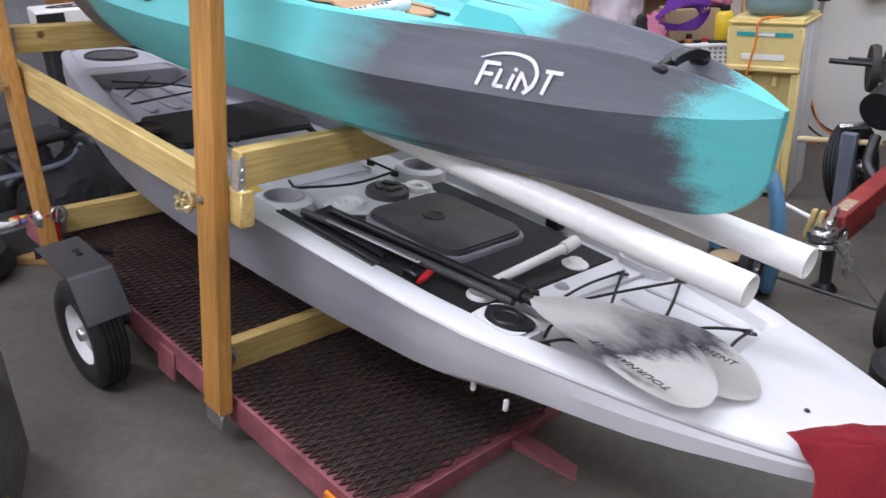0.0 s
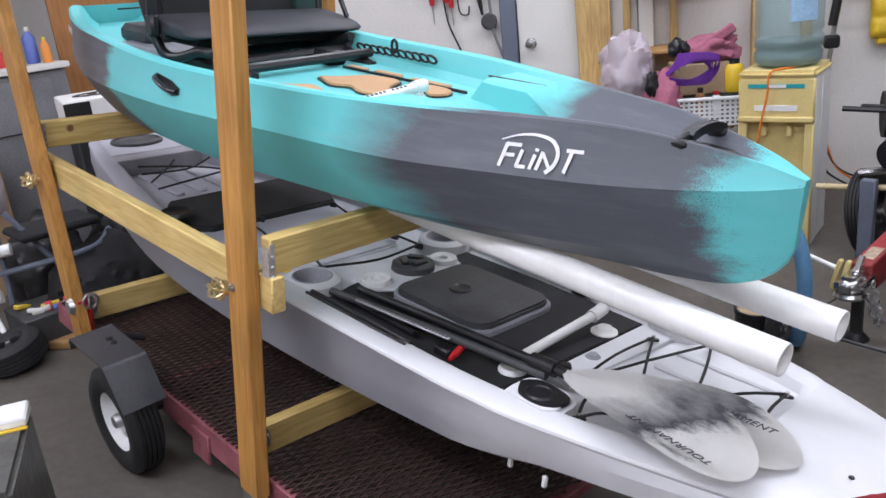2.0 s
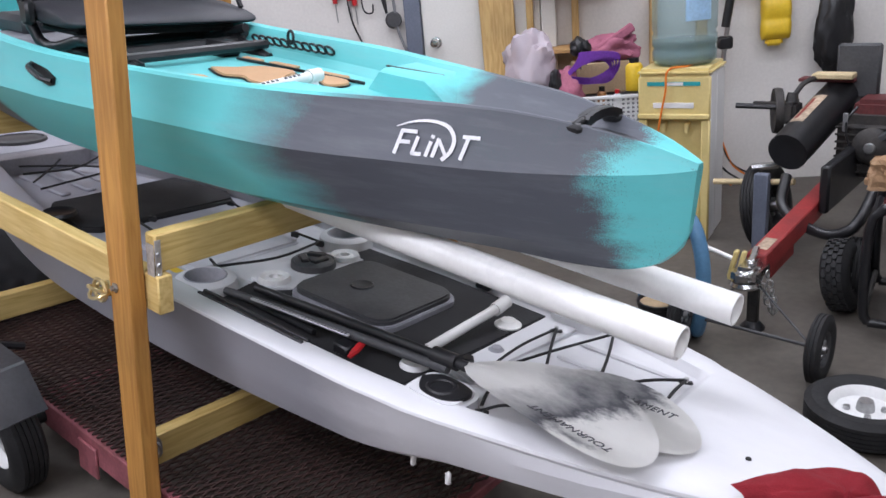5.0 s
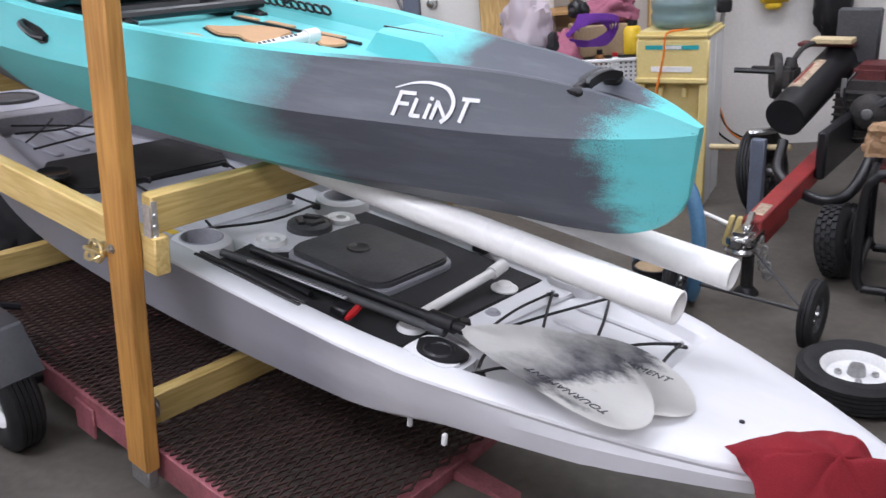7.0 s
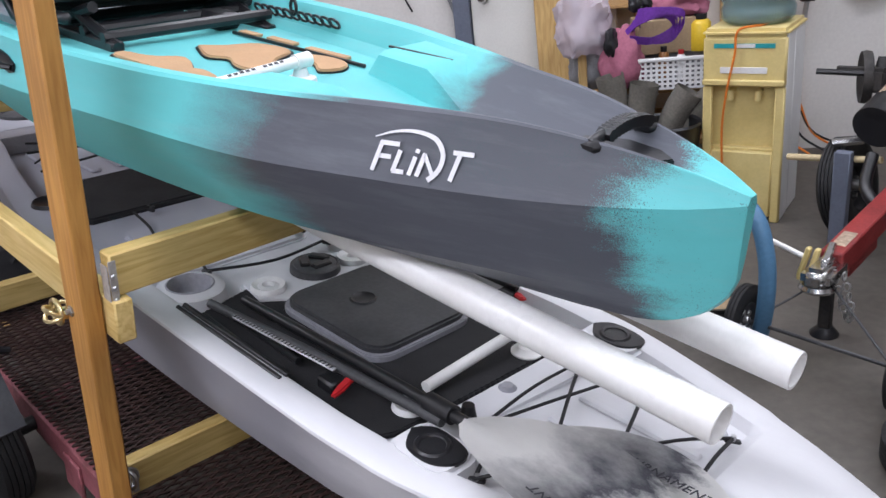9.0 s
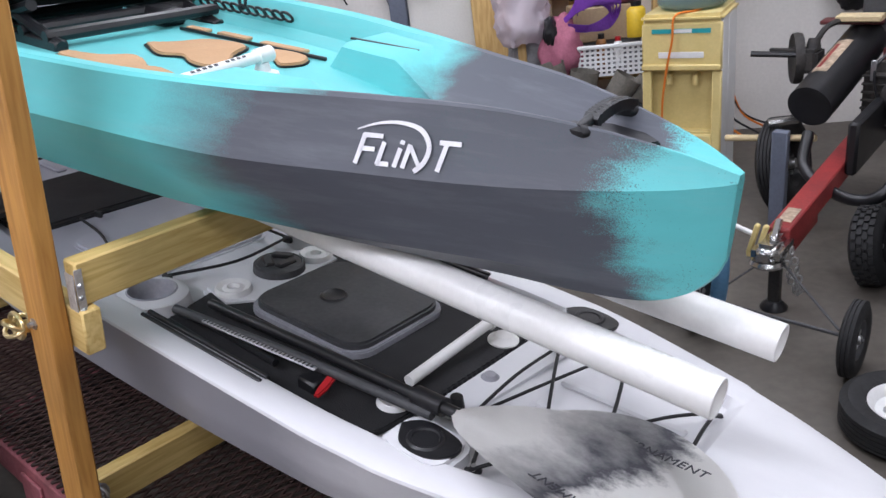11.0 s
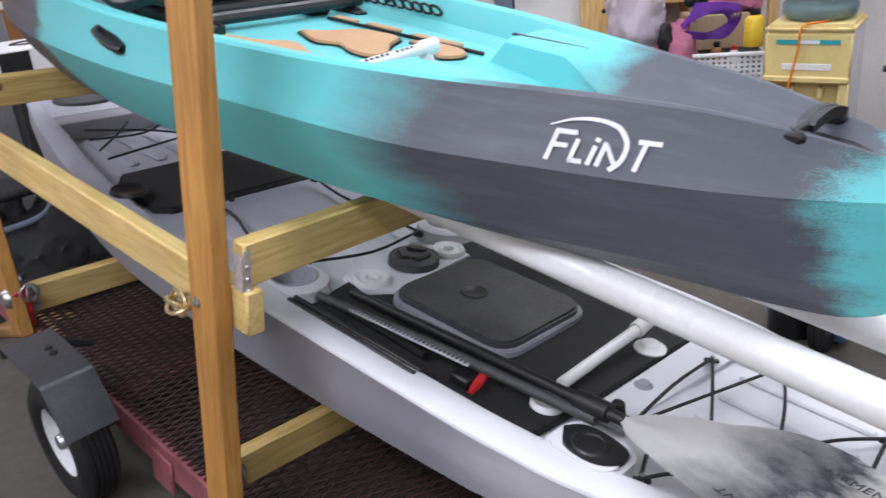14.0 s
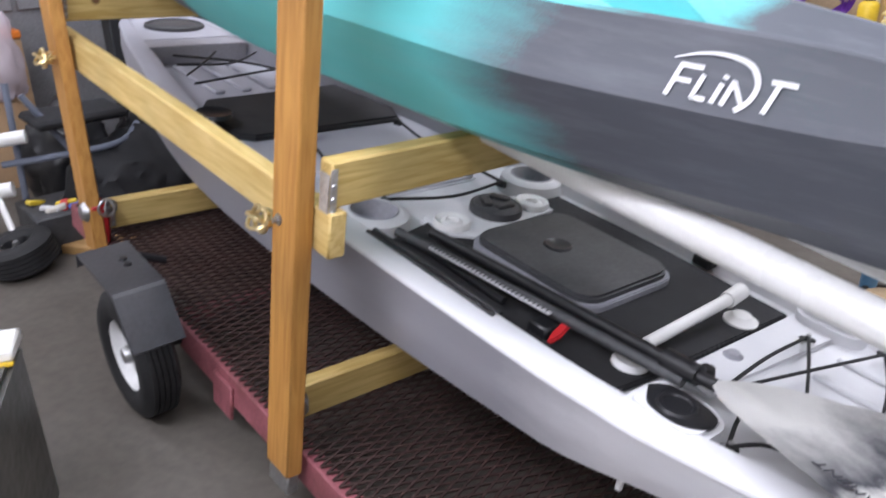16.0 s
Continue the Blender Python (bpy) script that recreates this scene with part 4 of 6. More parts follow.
for u0, u1, v, w in ((0.29, 0.49, 0.150, 0.574), (0.08, 0.25, -0.2, 0.523)):
    part("slot_track", box((u0, v - 0.004, w), (u1, v + 0.004, w + 0.005), 0.0015, m=pose(0, 0, 0)), M_BLACK, flint, "slim black accessory track")
# chain of rings on the inner wall
for k in range(11):
    u = -0.43 + 0.035 * k
    pts = [(u + 0.02 * math.cos(a), 0.285 - 0.008 * math.sin(a * 1.0), 0.562 + 0.013 * math.sin(a)) for a in [2 * math.pi * q / 12 for q in range(13)]]
    part("ring", tube(pts, 0.0042, n=6, ends=False), M_BLACK, flint, "black ring of a paddle leash row")
pts = [(-0.25 + 0.013 * math.cos(a), 0.278, 0.585 + 0.02 * math.sin(a)) for a in [2 * math.pi * q / 12 for q in range(13)]]
part("ring", tube(pts, 0.005, n=6, ends=False), M_BLACK, flint)
# stern: hatch lid, slot and yellow strip
part("stern_block", box((-1.28, -0.19, 0.53), (-1.05, -0.07, 0.60), 0.02), M_GREYFAB, flint, "dark grey stern tray")
part("stern_slot", box((-1.6, -0.05, 0.612), (-1.585, 0.15, 0.618), 0.002), M_BLACK, flint)
part("yellow_strip", box((-1.25, 0.02, 0.56), (-1.1, 0.2, 0.572), 0.003), M_YELLOW, flint, "yellow strip across the stern well")
part("stern_platform", box((-1.2, -0.25, 0.5), (-0.75, 0.22, 0.545), 0.01), M_GREYP, flint, "grey rear platform")
for k in range(4):
    part("writing_bar", box((-0.008, -0.011, 0), (0.008, 0.011, 0.001), 0, m=at((-1.42 + 0.032 * k, FC - 0.283 - 0.009 * k, 0.575), (-0.3, -1, 0.1))), M_LOGO, flint)

# ---- the seat in the upper boat ----
seat = thing("kayak_chair", "black framed mesh chair with charcoal cushion in the teal kayak", "chair")
sec = curve_pts([(-0.80, 0, 0.612), (-0.805, 0, 0.655), (-0.76, 0, 0.690), (-0.66, 0, 0.688), (-0.555, 0, 0.662), (-0.505, 0, 0.634), (-0.512, 0, 0.612), (-0.60, 0, 0.602), (-0.80, 0, 0.612)], 4)[:-1]
bolster = []
for v, k in ((-0.315, 0.55), (-0.308, 0.8), (-0.295, 0.95), (-0.27, 1.0), (-0.1, 1.0), (0.1, 1.0), (0.30, 1.0), (0.33, 0.96), (0.345, 0.8), (0.352, 0.5)):
    bolster.append([(-0.655 + (p.x + 0.655) * (0.6 + 0.4 * k), v, 0.640 + (p.z - 0.645) * k * 0.72) for p in sec])
part("cushion", rings(bolster), M_GREYFAB, seat, "charcoal padded seat front", smooth=50)
part("seat_base", box((-0.80, -0.26, 0.585), (-0.56, 0.30, 0.606), 0.008, seg=2), M_SEAT, seat)
part("backrest", box((-0.02, -0.29, 0.0), (0.02, 0.22, 0.6), 0.015, m=pose(-0.75, 0, 0.61, 0, -8, 0), seg=2), M_SEAT, seat, "black mesh backrest")
part("back_panel", box((-0.02, 0.225, 0.02), (0.015, 0.33, 0.55), 0.012, m=pose(-0.75, 0, 0.61, 0, -8, 0)), material("dark_green_mesh", (0.02, 0.06, 0.055), 0.8, vary=0.2), seat, "dark green mesh side panel")
part("seat_frame", tube(curve_pts([(-0.50, -0.25, 0.575), (-0.52, -0.27, 0.58), (-0.75, -0.305, 0.60), (-0.84, -0.305, 1.24), (-0.84, 0.34, 1.24), (-0.75, 0.34, 0.60), (-0.52, 0.3, 0.58)], 6), 0.016, n=10), M_BLACK, seat, "black tubular frame")
for v in (-0.2, 0.26):
    part("seat_leg", tube([(-0.34, v, 0.52), (-0.66, v, 0.605)], 0.015, n=8), M_BLACK, seat)
    part("seat_leg", tube([(-0.8, v, 0.52), (-0.46, v, 0.605)], 0.015, n=8), M_BLACK, seat)
    part("slide_rail", box((-0.9, v - 0.018, 0.505), (-0.34, v + 0.018, 0.535), 0.005), M_BLACK, seat)
for u in (-0.38, -0.5, -0.7):
    part("cross_bar", tube([(u, -0.22, 0.54), (u, 0.28, 0.56)], 0.016, n=8), M_BLACK, seat)
part("latch_box", box((-0.52, 0.12, 0.52), (-0.40, 0.2, 0.57), 0.012), M_BLACK, seat)
part("strap", box((-0.006, -0.015, -0.42), (0.006, 0.015, 0.0), 0.002, m=pose(-0.70, -0.335, 1.03, 0, 0, 0)), M_BLACK, seat, "black webbing strap")
part("buckle", box((-0.725, -0.35, 0.61), (-0.675, -0.32, 0.68), 0.008), M_BLACK, seat)
part("strap", tube([(-0.56, 0.32, 0.66), (-0.80, 0.345, 0.98)], 0.009, n=4), M_BLACK, seat, "black webbing strap")

# landing net behind the seat
net = thing("landing_net", "black hoop landing net leaning behind the kayak seat", "net")
hoop = [(-1.32 + 0.1 * math.cos(a) , -0.12 + 0.2 * math.cos(a), 0.86 + 0.09 * math.sin(a)) for a in [2 * math.pi * q / 24 for q in range(25)]]
part("hoop", tube(hoop, 0.01, n=8, ends=False), M_BLACK, net)
bag = bmesh.new()
for k in range(-6, 7):
    s = k / 7
    c = math.sqrt(1 - s * s)
    tube([(-1.32 + 0.1 * s, -0.12 + 0.2 * s, 0.86 - 0.09 * c), (-1.30 + 0.1 * s, -0.12 + 0.2 * s, 0.83), (-1.32 + 0.1 * s, -0.12 + 0.2 * s, 0.86 + 0.09 * c)], 0.003, bag, n=4)
    tube([(-1.32 - 0.1 * c, -0.12 - 0.2 * c, 0.86 + 0.09 * s), (-1.29, -0.12, 0.83 + 0.07 * s), (-1.32 + 0.1 * c, -0.12 + 0.2 * c, 0.86 + 0.09 * s)], 0.003, bag, n=4)
part("netting", bag, M_CORD, net, kind="stuff")
part("net_handle", tube([(-1.24, 0.06, 0.80), (-1.0, 0.25, 0.62)], 0.012, n=8), M_BLACK, net)

M_GALV = material("dull_zinc", (0.42, 0.39, 0.35), 0.7, 0.2, 0.25, other=(0.26, 0.22, 0.18))

# ---- hardware of the rack ----
def eye_nut(m, mat, parent):
    bm = bmesh.new()
    for r, tiltx in ((0.027, 0), (0.027, 60), (0.027, -60)):
        tube([(r * math.cos(a), r * math.sin(a), 0) for a in [2 * math.pi * q / 14 for q in range(15)]], 0.0048, bm, n=6, m=m @ pose(0, 0, 0.01, tiltx, 0, 0), ends=False)
    b = part("bolt_knob", bm, mat, parent, "gold zinc-plated hand knob")
    part("bolt", tube([m @ Vector((0, 0, -0.03)), m @ Vector((0, 0, 0.012))], 0.007, n=8), mat, b)
    return b


eye_nut(pose(0.088, -0.588, 0.086, 90, 0, 0), M_BRASS, rack)
eye_nut(pose(-1.13, -0.62, 0.095, 90, 0, 0), M_BRASS, rack)
eye_nut(pose(0.13, -0.53, -0.36, 0, 90, 0) , M_STEEL, rack)
eye_nut(pose(-0.99, -0.53, -0.34, 0, 90, 0), M_STEEL, rack)
for u, v0, w0, w1 in ((0.2385, -0.540, 0.135, 0.235), (0.078, -0.495, -0.46, -0.40), (-1.198, -0.545, 0.19, 0.27), (-1.047, -0.50, -0.44, -0.37)):
    br = part("bracket", box((u, v0, w0), (u + 0.002, v0 + 0.016, w1), 0.0008), M_GALV, rack, "dull galvanised angle bracket")
    part("bracket_flange", box((u - 0.03, v0 - 0.003, w0), (u, v0 - 0.001, w1 - 0.01), 0.0008), M_GALV, br)
    for k in range(3):
        part("screw", lathe([(0, 0.004), (0.004, 0.003), (0.006, 0)], n=8, m=at((u + 0.002, v0 + 0.008, w0 + 0.014 + 0.026 * k * (w1 - w0) / 0.1), (1, 0, 0))), M_STEEL, br)
part("bolt_end", lathe([(0, 0.012), (0.006, 0.012), (0.006, 0.004), (0.012, 0.004), (0.012, 0)], n=6, m=at((0.14, -0.586, 0.105), (0, -1, 0))), M_STEEL, rack)
part("post_foot", box((0.115, -0.58, -0.56), (0.195, -0.55, -0.505), 0.004), M_STEEL, rack, "steel stake in the trailer pocket")
part("tie_wire", tube([(0.12, 0.2, 0.25), (0.15, 0.21, 0.2), (0.14, 0.22, 0.15)], 0.0015, n=5), M_STEEL, rack)

# ---- wheel, fender and lamps of the trailer ----
def tyre(parent, m, R, W, rim_r, tread, mat_rim, name="wheel", grooves=4):
    """A tyre on its rim, turned about local z."""
    w = part(name, lathe([(rim_r, W * 0.36), (rim_r + 0.25 * (R - rim_r), W * 0.5), (rim_r + 0.7 * (R - rim_r), W * 0.5), (R - 0.012, W * 0.42), (R, W * 0.34)]
                         + [p for k in range(grooves) for p in ((R, W * (0.34 - 0.68 * (k + 0.78) / (grooves + 0.56))), (R - tread, W * (0.34 - 0.68 * (k + 0.82) / (grooves + 0.56))), (R - tread, W * (0.34 - 0.68 * (k + 0.98) / (grooves + 0.56))), (R, W * (0.34 - 0.68 * (k + 1.02) / (grooves + 0.56))))]
                         + [(R, -W * 0.34), (R - 0.012, -W * 0.42), (rim_r + 0.7 * (R - rim_r), -W * 0.5), (rim_r + 0.25 * (R - rim_r), -W * 0.5), (rim_r, -W * 0.36)], n=48, m=m), M_RUBBER, parent, "black rubber tyre")
    part("rim", lathe([(0.0, W * 0.1), (rim_r * 0.35, W * 0.1), (rim_r * 0.45, W * 0.06), (rim_r * 0.8, W * 0.1), (rim_r * 0.9, W * 0.3), (rim_r, W * 0.38), (rim_r, -W * 0.38), (rim_r * 0.85, -W * 0.3), (0, -W * 0.2)], n=40, m=m), mat_rim, w, "white painted rim")
    part("hub", lathe([(0, W * 0.42), (rim_r * 0.2, W * 0.42), (rim_r * 0.24, W * 0.3), (rim_r * 0.26, W * 0.08)], n=20, m=m), M_STEEL, w)
    for k in range(4):
        part("lug_nut", lathe([(0, W * 0.2), (0.009, W * 0.2), (0.011, W * 0.08)], n=6, m=m @ pose(0, 0, 0, 0, 0, 90 * k + 20) @ pose(rim_r * 0.5, 0, 0)), M_STEEL, w)
    return w


def lugs(wheel, m, R, W, rows=4, count=26):
    """Rubber blocks round a small off-road tyre."""
    bm = bmesh.new()
    for k in range(count):
        for r in range(rows):
            a = 2 * math.pi * (k + 0.5 * (r % 2)) / count
            y = W * 0.72 * ((r + 0.5) / rows - 0.5)
            box((R - 0.004, -0.011, y - 0.008), (R + 0.007, 0.011, y + 0.008), 0.0, bm=bm, m=m @ Matrix.Rotation(a, 4, "Z"))
    part("tread", bm, M_RUBBER, wheel, smooth=0, kind="stuff")


M_FENDER = material("black_fender_paint", (0.024, 0.026, 0.031), 0.42, vary=0.2, other=(0.05, 0.05, 0.055))
TR = BOAT.inverted()
for s, yw in ((-1, -0.632), (1, 0.632)):
    wc = Vector((-0.535, yw, 0.181))
    m = TR @ Matrix.Translation(wc) @ (pose(0, 0, 0, 90, 0, 0) if s < 0 else pose(0, 0, 0, -90, 0, 0))
    tyre(trailer, m, 0.181, 0.100, 0.1, 0.006, M_WHITE)
    fl = bmesh.new()
    prof = [(-0.618, 0.445), (-0.613, 0.478), (-0.606, 0.483), (-0.378, 0.451), (-0.37, 0.444), (-0.297, 0.322)]
    rings([[(x, -0.066, z), (x, 0.066, z), (x - 0.004, 0.066, z - 0.004), (x - 0.004, -0.066, z - 0.004)] for x, z in prof], fl)
    f = part("fender", fl, M_FENDER, trailer, "angular black steel fender", smooth=12)
    f.matrix_basis = TR @ Matrix.Translation((0.018, 0.655 * s, -0.004))
    for q in (-0.52, -0.49):
        part("fender_bolt", lathe([(0, 0.006), (0.009, 0.005), (0.011, 0)], n=8, m=pose(q, 0.02, 0.483 - 0.14 * (q + 0.606), 0, 8, 0)), M_BLACK, f)
    part("fender_stay", tube([TR @ Vector((-0.55, yw + 0.04 * -s, 0.45)), TR @ Vector((-0.55, yw - 0.12 * s, 0.41))], 0.012, n=8), M_BLACK, trailer)
part("axle", tube([TR @ Vector((-0.535, -0.62, 0.181)), TR @ Vector((-0.535, 0.62, 0.181))], 0.022, n=10), M_BLACK, trailer)
for v in (-0.55, 0.54):
    tl = part("tail_lamp", box((-1.05, v - 0.03, -0.47), (-0.99, v + 0.03, -0.33), 0.008), M_RED, trailer, "red tail lamp")
    part("lamp_bezel", lathe([(0.0, 0.02), (0.022, 0.018), (0.03, 0.008), (0.033, 0)], n=20, m=at((-1.02, v - 0.031, -0.36), (0, -1, 0))), M_STEEL, tl, "chrome lamp bezel")
part("side_marker", box((0.6, -0.545, -0.54), (0.66, -0.53, -0.50), 0.006), material("amber_lens", (0.7, 0.22, 0.01), 0.25, vary=0.05), trailer, "amber side marker lamp")
part("frame_bracket", box((-0.25, -0.54, -0.60), (-0.15, -0.53, -0.50), 0.003), M_PINK, trailer)

# ---- the back wall ----
def R(x, y, z=0.0, rz=0.0):
    return ROOM @ pose(x, y, z, 0, 0, rz)


M_BLUEGREY = material("blue_grey_paint", (0.14, 0.16, 0.21), 0.5, vary=0.1)
M_DOOR = material("white_door_paint", (0.68, 0.67, 0.63), 0.5, vary=0.04, scale=2)
M_SHELFWOOD = wood_material("raw_shelf_wood", (0.5, 0.3, 0.12), (0.36, 0.2, 0.07), (1.5, 14, 14))
M_STUD = wood_material("raw_stud", (0.55, 0.37, 0.15), (0.42, 0.26, 0.09), (14, 14, 1.5))
M_BROWN = wood_material("brown_panel", (0.36, 0.16, 0.05), (0.27, 0.11, 0.03), (12, 12, 1.0), 0.45)
M_PURPLE = material("purple_ribbon", (0.17, 0.04, 0.36), 0.4, vary=0.2)
M_PINKC = material("pink_cloth", (0.38, 0.12, 0.18), 0.8, vary=0.15)
M_BOOT = material("grey_rubber_boot", (0.17, 0.155, 0.13), 0.7, vary=0.2)
M_BAG = clear_material("thin_white_bag", (0.62, 0.55, 0.6), 0.35, 0.6)
M_BOTTLE = clear_material("clear_blue_plastic", (0.5, 0.66, 0.68), 0.08, 0.24)
M_WATER = clear_material("water", (0.2, 0.3, 0.27), 0.05, 0.45)
M_CLEARBAG = clear_material("clear_crumpled_bag", (0.75, 0.78, 0.8), 0.15, 0.35)
M_ORANGE = material("orange_plastic", (0.75, 0.2, 0.02), 0.5, vary=0.1)
M_CARD = material("cardboard", (0.42, 0.27, 0.15), 0.85, vary=0.08)
M_PAPER = material("white_paper", (0.75, 0.74, 0.72), 0.7, vary=0.03)
M_KRAFT = material("crumpled_kraft", (0.42, 0.3, 0.18), 0.8, vary=0.12)
M_TEALP = material("teal_strip", (0.02, 0.32, 0.34), 0.4, vary=0.05)
M_CHROME = material("bare_steel", (0.62, 0.62, 0.62), 0.22, 1.0, 0.08, bump=0.05)
M_BLUE = material("blue_hose", (0.1, 0.24, 0.4), 0.45, vary=0.1)
M_STICK = material("pale_stick", (0.6, 0.48, 0.28), 0.6, vary=0.1)
M_SKIN = material("worn_grey_plastic", (0.2, 0.2, 0.21), 0.6, vary=0.15)

door = tagged(thing("door_1", "closed white painted door with a steel knob", "door", R(-1.88, 0)), kind="structure")
part("door_leaf", box((0.0, -0.045, 0.01), (0.70, -0.003, 2.03), 0.004), M_DOOR, door)
part("door_frame", box((-0.10, -0.07, 0.0), (-0.005, -0.002, 2.1), 0.005), M_BLUEGREY, door, "blue-grey steel door frame")
part("door_frame", box((0.705, -0.07, 0.0), (0.79, -0.002, 2.1), 0.005), M_DOOR, door)
part("door_frame", box((-0.10, -0.07, 2.1), (0.79, -0.002, 2.18), 0.005), M_DOOR, door)
kn = part("door_knob", lathe([(0.0, 0.075), (0.02, 0.072), (0.029, 0.055), (0.02, 0.038), (0.012, 0.03), (0.012, 0.008), (0.032, 0.006), (0.034, 0)], n=24, m=at((0.075, -0.045, 0.95), (0, -1, 0))), M_CHROME, door, "brushed steel knob")

board = thing("leaning_board", "wide raw lumber board leaning on the wall", "lumber", R(-1.40, -0.12))
part("plank", box((-0.10, -0.02, 0.0), (0.10, 0.02, 2.4), 0.004, m=pose(0, 0, 0, -1.5, -1.5, 0)), M_STUD, board)
part("nail_hole", lathe([(0, 0.002), (0.012, 0.001)], n=12, m=at((0.005, -0.022, 0.82), (0, -1, 0))), M_BLACK, board)

# wall rack with hand tools left of the door
rackw = thing("tool_rack", "dark steel wall rack hung with small tools", "rack", R(-2.2, -0.02))
part("rack_frame", tube([(-0.22, -0.03, 1.55), (-0.20, -0.03, 1.32), (-0.16, -0.03, 1.30)], 0.012, n=8), M_BLUEGREY, rackw)
part("rack_frame", tube([(0.2, -0.03, 1.6), (0.2, -0.03, 1.34), (0.02, -0.03, 1.31)], 0.012, n=8), M_BLUEGREY, rackw)
winch = thing("hand_winch", "black hand winch hanging on the wall rack", "winch", R(-2.24, -0.07))
part("drum", tube([(-0.1, 0, 1.38), (0.08, 0, 1.37)], 0.05, n=18), M_BLACK, winch)
part("cheek", box((-0.11, -0.05, 1.31), (-0.09, 0.05, 1.44), 0.01), M_BLACK, winch)
part("crank", tube([(-0.1, -0.03, 1.44), (-0.08, -0.05, 1.47)], 0.012, n=8), M_BLACK, winch)
for x, z in ((-2.40, 1.24), (-2.31, 1.25), (-2.28, 1.22)):
    t = thing("screwdriver", "red handled screwdriver hanging on the wall", "screwdriver", R(x, -0.03, z), group="hanging screwdrivers")
    part("grip", tube([(0, 0, 0.07), (0, 0, 0.05), (0, 0, -0.02)], [0.012, 0.018, 0.014], n=10), M_RED, t)
    part("blade", tube([(0, 0, -0.02), (0.005, 0, -0.13)], 0.004, n=6), M_STEEL, t)
cord = thing("hanging_cord", "black cord looped from the wall rack", "cord", R(-2.2, -0.03))
part("loop", tube(curve_pts([(-0.13, 0, 1.31), (-0.11, 0, 1.12), (-0.06, 0, 0.98), (-0.02, -0.01, 0.9)], 6), 0.006, n=6), M_CORD, cord)
part("loop", tube(curve_pts([(-0.04, 0, 1.31), (-0.03, 0, 1.17), (0.02, 0, 1.15), (0.03, 0, 1.2)], 6), 0.005, n=6), M_CORD, cord)
tk = thing("pulley_tackle", "grey rope pulley hanging on a hook", "pulley", R(-2.05, -0.05))
part("sheave", lathe([(0.0, 0.02), (0.04, 0.02), (0.05, 0.0), (0.04, -0.02), (0, -0.02)], n=20, m=at((0, 0, 1.1), (0.4, -1, 0))), M_DARKGREY, tk)
part("rope", tube(curve_pts([(0.0, 0, 1.32), (0.01, 0, 1.2), (0.02, 0, 1.05), (0.06, 0, 0.92), (0.1, 0, 0.8)], 6), 0.01, n=6), M_SKIN, tk)
part("hook", tube(curve_pts([(0, 0, 1.34), (0.03, 0, 1.32), (0.03, 0, 1.27), (0.0, 0, 1.26)], 5), 0.008, n=6), M_STEEL, tk)
hook2 = thing("pry_bar", "black pry bar hanging on the wall", "tool", R(-2.11, -0.04))
part("bar", tube([(0, 0, 1.34), (0.0, 0, 1.28), (0.02, 0, 1.14)], [0.014, 0.02, 0.008], n=8), M_BLACK, hook2)
sq = thing("framing_square", "tan wooden square hanging on the wall", "tool", R(-2.62, -0.03))
part("stock", box((0.0, -0.01, 1.46), (0.16, 0.01, 1.49), 0.004), M_STICK, sq)
part("tongue", box((0.0, -0.008, 1.32), (0.03, 0.008, 1.46), 0.004, m=pose(0, 0, 0, 0, 4, 0)), M_STICK, sq)

# shelves of raw lumber
shelf = thing("storage_shelf", "raw lumber storage shelf against the white wall", "shelf", R(-1.0, 0))
for x in (-0.24, 0.02, 0.46):
    for y in (-0.05, -0.62):
        part("shelf_upright", box((x - 0.02, y - 0.045, 0), (x + 0.02, y + 0.045, 1.9 if y > -0.3 else (0.72 if x < -0.1 else 0.5)), 0.003), M_STUD, shelf)
part("shelf_board", box((-0.27, -0.36, 1.26), (0.3, -0.01, 1.285), 0.003), M_SHELFWOOD, shelf)
part("shelf_board", box((-0.27, -0.66, 0.50), (0.48, -0.01, 0.53), 0.003), M_SHELFWOOD, shelf)
part("shelf_board", box((-0.27, -0.66, 0.24), (0.48, -0.01, 0.27), 0.003), M_SHELFWOOD, shelf)
part("shelf_board", box((-0.27, -0.30, 0.86), (0.1, -0.01, 0.88), 0.003), M_SHELFWOOD, shelf)


def jar(x, y, z, r, h, mat, lid, label, kind="jar"):
    t = thing(kind, label, kind, R(x, y, z))
    part("body", lathe([(0, 0), (r * 0.94, 0), (r, 0.01), (r, h * 0.74), (r * 0.8, h * 0.82), (r * 0.55, h * 0.86)], n=18), mat, t)
    part("lid", lathe([(r * 0.6, h * 0.84), (r * 0.62, h), (0, h)], n=18), lid, t)
    return t


jar(-1.17, -0.2, 1.287, 0.045, 0.16, M_WHITE, M_RED, "white plastic bottle with a red lid on the shelf", "bottle")
jar(-1.06, -0.22, 1.287, 0.05, 0.12, M_REDPAINT, M_BLACK, "red tin can on the shelf", "can")
jar(-0.95, -0.2, 1.287, 0.04, 0.13, M_WHITE, M_WHITE, "white plastic tub on the shelf", "tub")
jar(-0.84, -0.22, 1.287, 0.045, 0.11, M_PINKC, M_WHITE, "pink plastic tub on the shelf", "tub")


M_TAN = material("faded_sticker", (0.5, 0.38, 0.27), 0.6, vary=0.25, scale=30)
M_SOOT = material("sooty_black_iron", (0.022, 0.021, 0.021), 0.7, 0.2, 0.3, 14, 120, 0.4, other=(0.055, 0.048, 0.042))
M_REDDARK = material("dusty_dark_red", (0.13, 0.025, 0.025), 0.55, vary=0.25)


